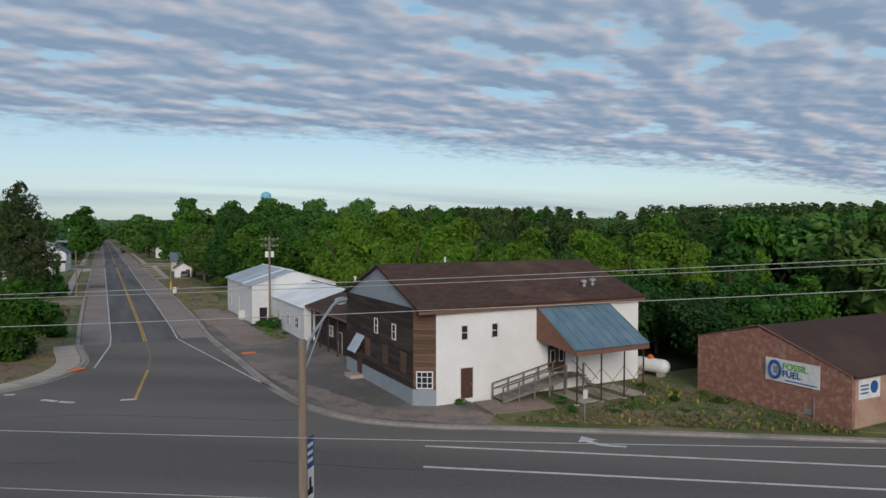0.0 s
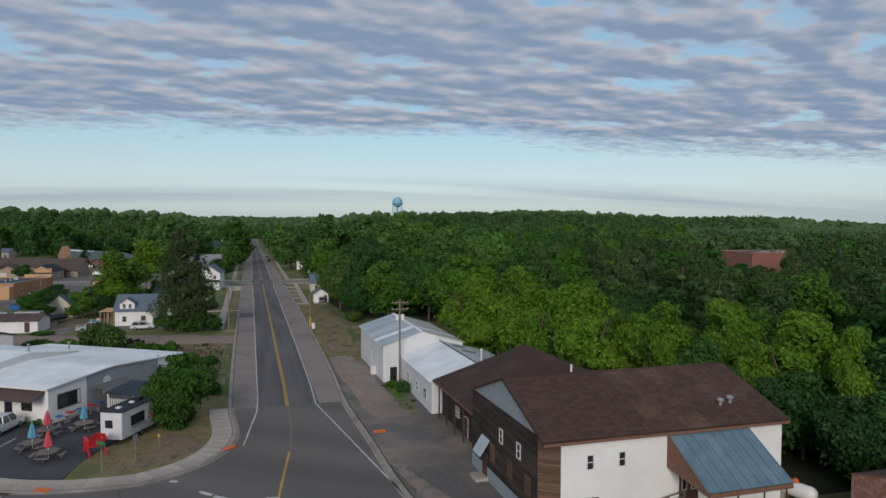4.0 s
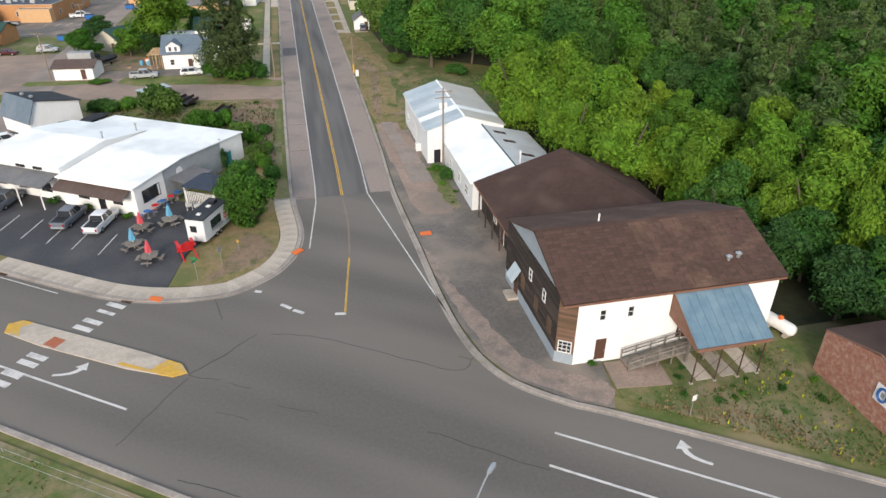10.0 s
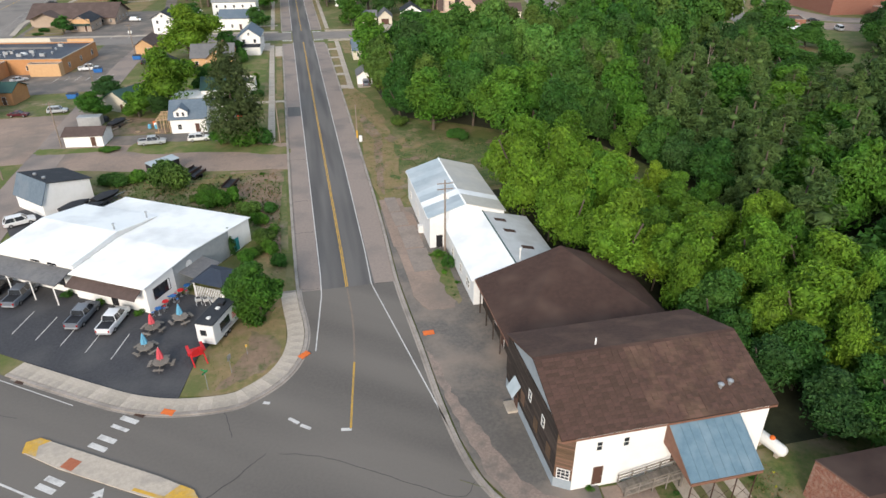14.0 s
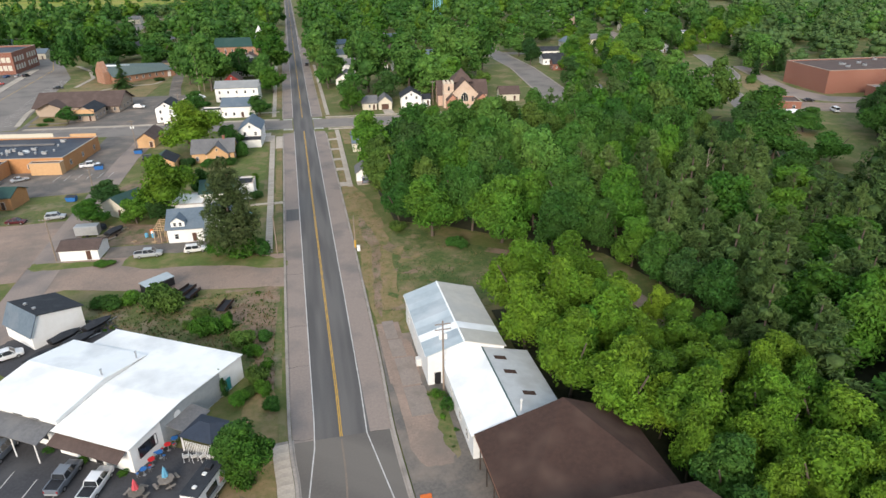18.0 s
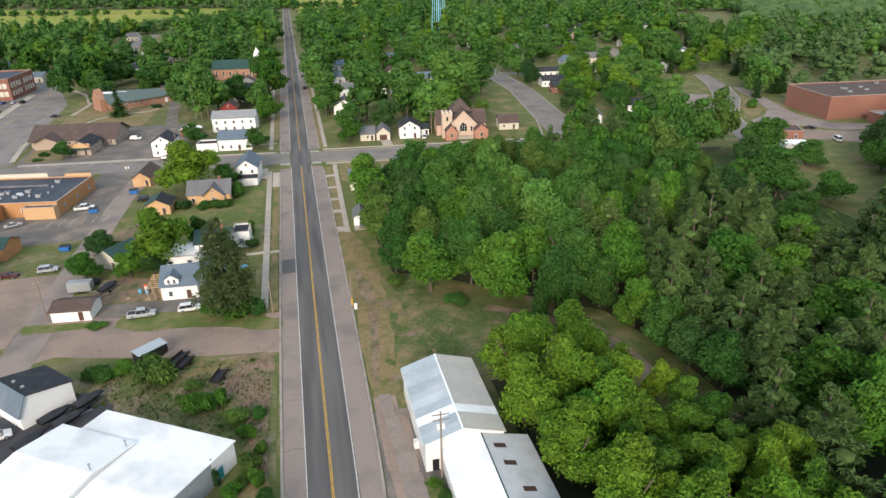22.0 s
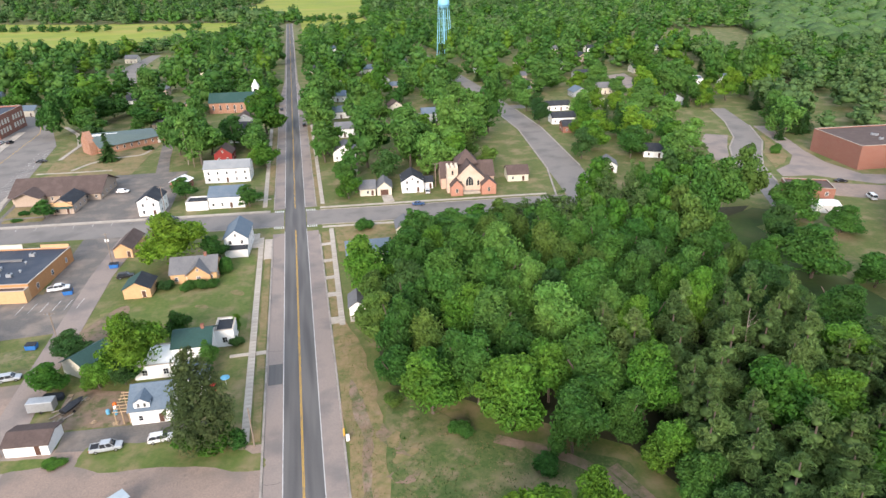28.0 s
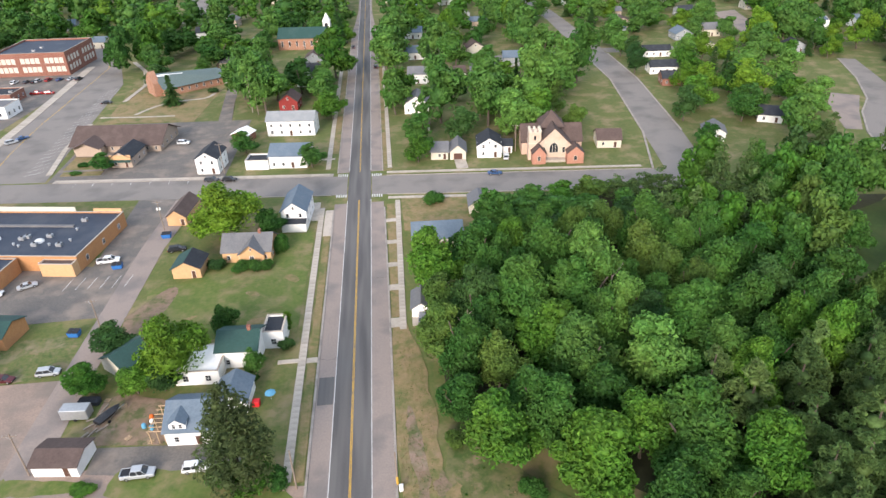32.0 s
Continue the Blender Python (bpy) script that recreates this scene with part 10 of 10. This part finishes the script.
# ---- the restaurant's yard ----
def picnic_table(x, y, ang, fabric, label):
    th = thing("picnic_table", pose(x, y, 0.02, 0, 0, ang), label, "picnic table", "picnic tables")
    n = 8
    top = [(1.0 * math.cos(2 * math.pi * k / n), 1.0 * math.sin(2 * math.pi * k / n)) for k in range(n)]
    part("tabletop", Mesh().prism(top, 0.7, 0.76), M["wood_grey"], th)
    for i in range(4):
        a = i * math.pi / 2 + 0.39
        c, s = math.cos(a), math.sin(a)
        part("bench", Mesh().box(-0.6, -0.16, 0.42, 0.6, 0.16, 0.47), M["wood_grey"], th, at=Matrix.Rotation(a, 4, "Z") @ Matrix.Translation((0, 1.35, 0)))
        part("leg", Mesh().tube([(0.35 * c, 0.35 * s, 0.7), (1.35 * c, 1.35 * s, 0)], 0.05, n=5), M["wood_grey"], th)
        part("bearer", Mesh().tube([(0.2 * c, 0.2 * s, 0.4), (1.45 * c, 1.45 * s, 0.4)], 0.04, n=5), M["wood_grey"], th)
    um = thing("parasol", pose(x, y, 0.02, 0, 0, 0), "closed %s parasol standing in a picnic table" % fabric[0], "parasol", "parasols")
    part("pole", Mesh().tube([(0, 0, 0), (0, 0, 2.75)], 0.025, n=6), M["trim_white"], um)
    part("canopy", Mesh().loft([[(r * (1 + 0.25 * (k % 2)) * math.cos(2 * math.pi * k / 12), r * (1 + 0.25 * (k % 2)) * math.sin(2 * math.pi * k / 12), z) for k in range(12)] for r, z in ((0.34, 1.2), (0.3, 1.6), (0.16, 2.3), (0.03, 2.7))]), M[fabric[1]], um, "folded %s fabric" % fabric[0])


for x, y, ang, fab in ((-22.0, -3.7, 10, ("light blue", "sky_blue")), (-25.2, -5.1, 40, ("coral", "coral")), (-25.4, -9.4, 25, ("light blue", "sky_blue")), (-23.1, -12.8, 60, ("coral", "coral"))):
    picnic_table(x, y, ang, fab, "grey timber picnic table with bench seats on the asphalt")
for i, (x, y, mt, w) in enumerate(((-25.9, -1.0, "blue", "blue"), (-25.2, 0.6, "red", "red"), (-24.4, 1.8, "blue", "blue"), (-23.6, 3.1, "red", "red"), (-22.9, 4.2, "blue", "blue"))):
    p = Vector((x, y, 0)) + Vector((0.9, -0.5, 0))
    th = thing("cafe_table", pose(p.x, p.y, 0.02, 0, 0, 20 * i), "small %s cafe table beside the restaurant wall" % w, "table", "cafe tables")
    part("tabletop", Mesh().lathe([(0.42, 0.98), (0.45, 1.0), (0.45, 1.04), (0.4, 1.05)], 14), M[mt], th)
    part("column", Mesh().lathe([(0.24, 0), (0.05, 0.06), (0.04, 0.98)], 8), M["grey_metal"], th)
    for a in (0.6, 3.6):
        st = thing("bar_stool", pose(p.x + 0.75 * math.cos(a + i), p.y + 0.75 * math.sin(a + i), 0.02), "small metal bar stool beside a cafe table", "stool", "bar stools")
        part("seat", Mesh().lathe([(0.18, 0.7), (0.2, 0.73), (0.16, 0.76)], 12), M[mt], st)
        for k in range(4):
            c, s = math.cos(k * 1.571), math.sin(k * 1.571)
            part("leg", Mesh().tube([(0.1 * c, 0.1 * s, 0.7), (0.2 * c, 0.2 * s, 0)], 0.015, n=5), M["grey_metal"], st)


def slat_chair(name, x, y, ang, mat, k, label, group=""):
    """A slatted garden chair with sloping back; k scales it."""
    th = thing(name, pose(x, y, 0.05, 0, 0, ang), label, "chair", group)
    for i in range(5):
        f = -0.24 + i * 0.12
        part("back_slat", Mesh().loft([[((f + dx) * k, (0.3 + dy) * k, 0.35 * k), ((f + dx) * k, (0.62 + dy) * k, (1.0 - abs(i - 2) * 0.05) * k)][::1] + [((f + dx) * k, (0.66 + dy) * k, (1.0 - abs(i - 2) * 0.05) * k), ((f + dx) * k, (0.34 + dy) * k, 0.35 * k)] for dx, dy in ((-0.05, 0), (0.05, 0))]), M[mat], th)
        part("seat_slat", Mesh().box(-0.3 * k, (-0.3 + i * 0.13) * k, (0.38 - i * 0.02) * k, 0.3 * k, (-0.19 + i * 0.13) * k, (0.41 - i * 0.02) * k), M[mat], th)
    for s in (-1, 1):
        part("arm", Mesh().box((s * 0.36 - 0.07) * k, -0.4 * k, 0.58 * k, (s * 0.36 + 0.07) * k, 0.45 * k, 0.62 * k), M[mat], th)
        part("leg", Mesh().box((s * 0.36 - 0.04) * k, -0.36 * k, 0, (s * 0.36 + 0.04) * k, -0.28 * k, 0.579 * k), M[mat], th)
        part("leg", Mesh().loft([[((s * 0.32 + d) * k, 0.75 * k, 0), ((s * 0.32 + d) * k, 0.85 * k, 0), ((s * 0.32 + d) * k, -0.2 * k, 0.4 * k), ((s * 0.32 + d) * k, -0.3 * k, 0.36 * k)] for d in (-0.03, 0.03)]), M[mat], th)


slat_chair("giant_chair", -19.2, -12.0, 200, "red", 2.3, "oversized bright red slatted lawn chair")
for i in range(4):
    slat_chair("lawn_chair", -20.2 + i * 1.05, 0.4 - i * 0.25, 190 + i * 8, "trim_white", 1.0, "white slatted lawn chair before the shelter", "lawn chairs")


def food_trailer():
    th = thing("food_trailer", pose(-16.9, -7.6, 0.05, 0, 0, 65), "white food trailer with black roof", "trailer")
    part("body", Mesh().soft_box(-2.9, -1.2, 0.55, 2.9, 1.2, 3.3, 0.08), M["white_metal"], th)
    part("roof", Mesh().soft_box(-2.95, -1.25, 3.3, 2.95, 1.25, 3.42, 0.05), M["roof_black"], th, "black roof sheet")
    for px in (-1.6, 0.6):
        part("roof_hatch", Mesh().soft_box(px - 0.25, -0.25, 3.42, px + 0.25, 0.25, 3.56, 0.04), M["trim_white"], th)
    part("roof_unit", Mesh().soft_box(1.2, -0.4, 3.42, 2.1, 0.4, 3.8, 0.06), M["dark_metal"], th)
    part("service_hatch", Mesh().box(-1.4, -1.24, 1.5, 0.9, -1.2, 2.6), M["glass"], th)
    part("counter", Mesh().box(-1.5, -1.55, 1.38, 1.0, -1.2, 1.44), M["grey_metal"], th)
    part("poster", Mesh().box(1.3, -1.235, 1.3, 2.5, -1.202, 2.5), M["trim_white"], th, "poster with red print bars")
    for k in range(3):
        part("print_bar", Mesh().box(1.45, -1.245, 1.5 + k * 0.32, 2.35, -1.236, 1.66 + k * 0.32), M["red"], th)
    window_unit(th, -2.905, 0.2, 2.1, 0.8, 0.8, -90, (1, 1), "dark_metal")
    part("drawbar", Mesh().tube([(2.9, -0.5, 0.55), (4.1, 0, 0.5), (2.9, 0.5, 0.55)], 0.05, n=6), M["dark_metal"], th)
    for s in (-1, 1):
        for px in (-0.45, 0.45):
            ring = lambda r, yy: [(px + r * math.cos(2 * math.pi * k / 12), yy, 0.33 + r * math.sin(2 * math.pi * k / 12)) for k in range(12)]
            w = part("wheel", Mesh().loft([ring(0.33, s * 1.0), ring(0.33, s * 1.22)]), M["tyre"], th)
            part("rim", Mesh().loft([ring(0.17, s * 1.2), ring(0.17, s * 1.24)]), M["chrome"], w)


food_trailer()
for x, y, r, h, lf in ((-33.2, 3.0, 0.9, 0.9, "vivid"), (-27.6, -0.8, 0.8, 0.7, "vivid"), (-38.2, 6.2, 0.9, 0.9, "mid")):
    bush(x, y, r, h, lf, "leafy planting before the restaurant")
th = tagged(new("columnar_tree"), "slim dark evergreen beside the restaurant wall", "tree")
th.matrix_basis = Matrix.Translation((-16.6, 13.6, 0)) @ Matrix.Diagonal((4.2, 4.2, 4.4, 1))
part("trunk", TREES["spruce0"][0], None, th)
part("crown", TREES["spruce0"][1], None, th)


# ---- yard clutter ----
def boat_trailer(x, y, ang, label):
    th = thing("boat", pose(x, y, 0, 0, 0, ang), label, "boat", "boats")
    secs = []
    for px, w, z0 in ((-2.6, 0.95, 0.75), (-1, 1.05, 0.65), (1, 0.95, 0.65), (2.2, 0.55, 0.8), (2.8, 0.08, 1.15)):
        secs.append([(px, -w, 1.35), (px, -w * 0.75, z0 + 0.15), (px, 0, z0), (px, w * 0.75, z0 + 0.15), (px, w, 1.35), (px, 0, 1.42)])
    part("hull", Mesh().loft(secs), M["dark_metal"], th)
    part("cover", Mesh().loft([[(px, -w, 1.36), (px, 0, 1.36 + h), (px, w, 1.36)] for px, w, h in ((-2.5, 0.92, 0.5), (-0.5, 1.0, 0.75), (1.2, 0.85, 0.5), (2.6, 0.1, 0.08))]), M["roof_black"], th, "black canvas cover")
    tr = part("trailer_frame", Mesh().tube([(-2.4, 0, 0.55), (3.8, 0, 0.5)], 0.06, n=6), M["grey_metal"], th)
    for s in (-1, 1):
        ring = lambda r, yy: [(-0.8 + r * math.cos(2 * math.pi * k / 12), yy, 0.3 + r * math.sin(2 * math.pi * k / 12)) for k in range(12)]
        part("wheel", Mesh().loft([ring(0.3, s * 0.95), ring(0.3, s * 1.12)]), M["tyre"], th)


BOATS = ((-44.0, 35.2, 47), (-41.4, 33.6, 42), (-39.6, 38.4, 50), (-46.0, 29.4, 50))
for bx, by, ba in BOATS:
    boat_trailer(bx, by, ba, "black covered boat on a trailer behind the restaurant")
boat_trailer(-46.3, 83.5, 60, "dark covered boat in the cluttered yard")
th = thing("carport", pose(-31.6, 51.2, 0, 0, 0, 40), "small grey-roofed trailer shelter in rough grass", "shelter")
part("roof", Mesh().slab([(-3, -1.3, 2.3), (3, -1.3, 2.3), (3, 1.3, 2.5), (-3, 1.3, 2.5)], 0.12), M["steel_roof"], th)
part("body", Mesh().box(-2.9, -1.2, 0.5, 2.9, 1.2, 2.2), M["dark_metal"], th)
for px in (-1.5, 1.5):
    part("wheel", Mesh().tube([(px, -1.25, 0.35), (px, 1.25, 0.35)], 0.35, n=12), M["tyre"], th)
for i, (x, y, ang, l) in enumerate(((-26.2, 48.5, 60, 4.5), (-18.2, 40.5, 70, 4.2), (-24.9, 47.0, 65, 3.8))):
    th = thing("flat_trailer", pose(x, y, 0, 0, 0, ang), "dark rusty flat trailer in rough grass", "trailer", "flat trailers")
    part("deck", Mesh().box(-l / 2, -0.9, 0.6, l / 2, 0.9, 0.7), M["dark_metal"], th)
    part("drawbar", Mesh().tube([(l / 2, 0, 0.6), (l / 2 + 1.2, 0, 0.45)], 0.05, n=6), M["rust"], th)
    for s in (-1, 1):
        part("wheel", Mesh().tube([(0, s * 0.95, 0.3), (0, s * 1.12, 0.3)], 0.3, n=12), M["tyre"], th)
        part("side_rail", Mesh().box(-l / 2, s * 0.86 - 0.03, 0.7, l / 2, s * 0.86 + 0.03, 1.1), M["rust"], th)
th = thing("storage_trailer", pose(-52.4, 84.6, 0, 0, 0, -4), "grey box trailer beside the alley", "trailer")
part("body", Mesh().soft_box(-2.6, -1.2, 0.5, 2.6, 1.2, 2.7, 0.1), M["grey_metal"], th)
for s in (-1, 1):
    part("wheel", Mesh().tube([(0, s * 1.05, 0.33), (0, s * 1.24, 0.33)], 0.33, n=12), M["tyre"], th)
tagged(part("dark_car_cover", Mesh().soft_box(-2.1, -0.9, 0.1, 2.1, 0.9, 1.3, 0.35), M["roof_black"], None, at=pose(-51.5, 88.3, 0, 0, 0, -5)), "black tarpaulin over stored goods", "tarpaulin")
rng = random.Random(21)
for i in range(9):
    x, y = -45.8 + rng.uniform(-2.5, 2), 79 + i * 0.9
    tagged(part("timber_log", Mesh().tube([(-1.2, 0, 0.2), (1.2, 0, 0.2)], rng.uniform(0.14, 0.22), n=8), M["dead"], None, at=pose(x - 2.0, y, 0, 0, 0, rng.uniform(20, 75))), "pale cut log lying in the yard", "log", "cut logs")
for x, y, mt, w in ((-38.8, 80.2, "sky_blue", "light blue"), (-37.6, 81.2, "trim_white", "white"), (-37.2, 79.6, "sky_blue", "light blue"), (-38.0, 82.4, "orange", "orange")):
    tagged(part("yard_drum", Mesh().lathe([(0.38, 0), (0.42, 0.3), (0.42, 0.8), (0.34, 0.95), (0.2, 1.0)], 12), M[mt], None, at=pose(x, y, 0)), "%s plastic drum in the cluttered yard" % w, "drum", "yard drums")
for x, y, a in ((-63.0, 140.4, 5), (-63.1, 111.4, -8), (-54.4, 155.9, 0)):
    th = thing("skip_bin", pose(x, y, 0, 0, 0, a), "blue steel rubbish skip on the asphalt", "skip", "rubbish skips")
    part("bin", Mesh().loft([[(-1.1, -0.75, 0.1), (1.1, -0.75, 0.1), (1.1, 0.75, 0.1), (-1.1, 0.75, 0.1)], [(-1.3, -0.9, 1.3), (1.3, -0.9, 1.3), (1.3, 0.9, 1.3), (-1.3, 0.9, 1.3)]]), M["blue"], th)
    for s in (-0.65, 0.65):
        part("lid", Mesh().slab([(s - 0.62, -0.92, 1.34), (s + 0.62, -0.92, 1.34), (s + 0.62, 0.92, 1.5), (s - 0.62, 0.92, 1.5)], 0.05), M["dark_metal"], th)
th = thing("garden_parasol", pose(-15.9, 84.9, 0), "bright blue garden parasol on the lawn", "parasol", "parasols")
part("pole", Mesh().tube([(0, 0, 0), (0, 0, 2.1)], 0.03, n=6), M["trim_white"], th)
part("canopy", Mesh().loft([[(r * math.cos(2 * math.pi * k / 8), r * math.sin(2 * math.pi * k / 8), z) for k in range(8)] for r, z in ((1.1, 1.75), (1.05, 1.82), (0.5, 2.05), (0.05, 2.2))]), M["sky_blue"], th)
tagged(part("play_kiosk", Mesh().soft_box(-0.7, -0.7, 0, 0.7, 0.7, 1.1, 0.1), M["red"], None, at=pose(-18.6, 83.8, 0)), "small red play box on the lawn", "play box")
# timber framing and pallets beside the white house
th = thing("unfinished_porch", pose(-34.6, 79.0, 0, 0, 0, -3), "pale new timber porch frame beside the white house", "porch")
for px in (-1.4, 0, 1.2):
    for py in (-3.2, 0, 3.4):
        part("post", Mesh().box(px - 0.07, py - 0.07, 0, px + 0.07, py + 0.07, 2.9), M["new_timber"], th)
for px in (-1.4, 1.2):
    part("beam", Mesh().box(px - 0.05, -3.6, 2.9, px + 0.05, 3.8, 3.1), M["new_timber"], th)
for k in range(7):
    part("joist", Mesh().box(-1.7, -3.4 + k * 1.1, 3.1, 1.5, -3.33 + k * 1.1, 3.25), M["new_timber"], th)
part("sheathing", Mesh().box(1.24, -3.4, 0.1, 1.3, 3.4, 2.85), M["new_timber"], th, "pale board sheathing")
for x, y, a in ((-36.5, 76.4, 10), (-44.5, 86.5, 30), (-48.3, 88.6, -12), (-41.0, 77.8, 55)):
    pl = thing("pallet", pose(x, y, 0, 0, 0, a), "weathered wooden pallet on the dirt", "pallet", "pallets")
    for k in range(6):
        part("slat", Mesh().box(-0.6, -0.5 + k * 0.18, 0.12, 0.6, -0.4 + k * 0.18, 0.145), M["new_timber"], pl)
    for k in (-0.5, 0, 0.5):
        part("runner", Mesh().box(k - 0.05, -0.52, 0, k + 0.05, 0.52, 0.118), M["wood_grey"], pl)
# green-roofed drive-up and white house west of the alley
th = house(-80, 112.5, 9, 8, 3.4, 1.6, "small tan kiosk with dark green roof", "brick_orange", "roof_green", "x", -10, "kiosk", wins=False, category="shop")
house(-84, 98, 9, 14, 5.6, 2.6, "tall white house beside the gravel yard", "white_wall", "roof_grey", "y", -6, storeys=2)
# dead wood among the woods
for x, y, h in ((24.0, 93, 12), (27, 96, 10), (-47, 266, 18), (45, 78, 13), (56, 100, 14), (88, 122, 15), (95, 126, 14), (100, 119, 15), (92, 60, 17)):
    rr = random.Random(int(x * 13 + y))
    me = Mesh().tube([(0, 0, -0.2), (0.2, 0.1, h * 0.5), (0, 0.3, h)], 0.22, 0.05, 7)
    for k in range(10):
        a, z = rr.uniform(0, 6.28), h * rr.uniform(0.35, 0.9)
        l = rr.uniform(1.2, 3.2)
        me.tube([(0.1, 0.1, z), (math.cos(a) * l * 0.6, math.sin(a) * l * 0.6, z + l * 0.5), (math.cos(a) * l, math.sin(a) * l, z + l * 1.2)], 0.09, 0.02, 5)
    tagged(part("dead_tree", me, M["dead"], None, at=pose(x, y, 0)), "bare grey dead tree among green crowns", "tree", "dead trees")
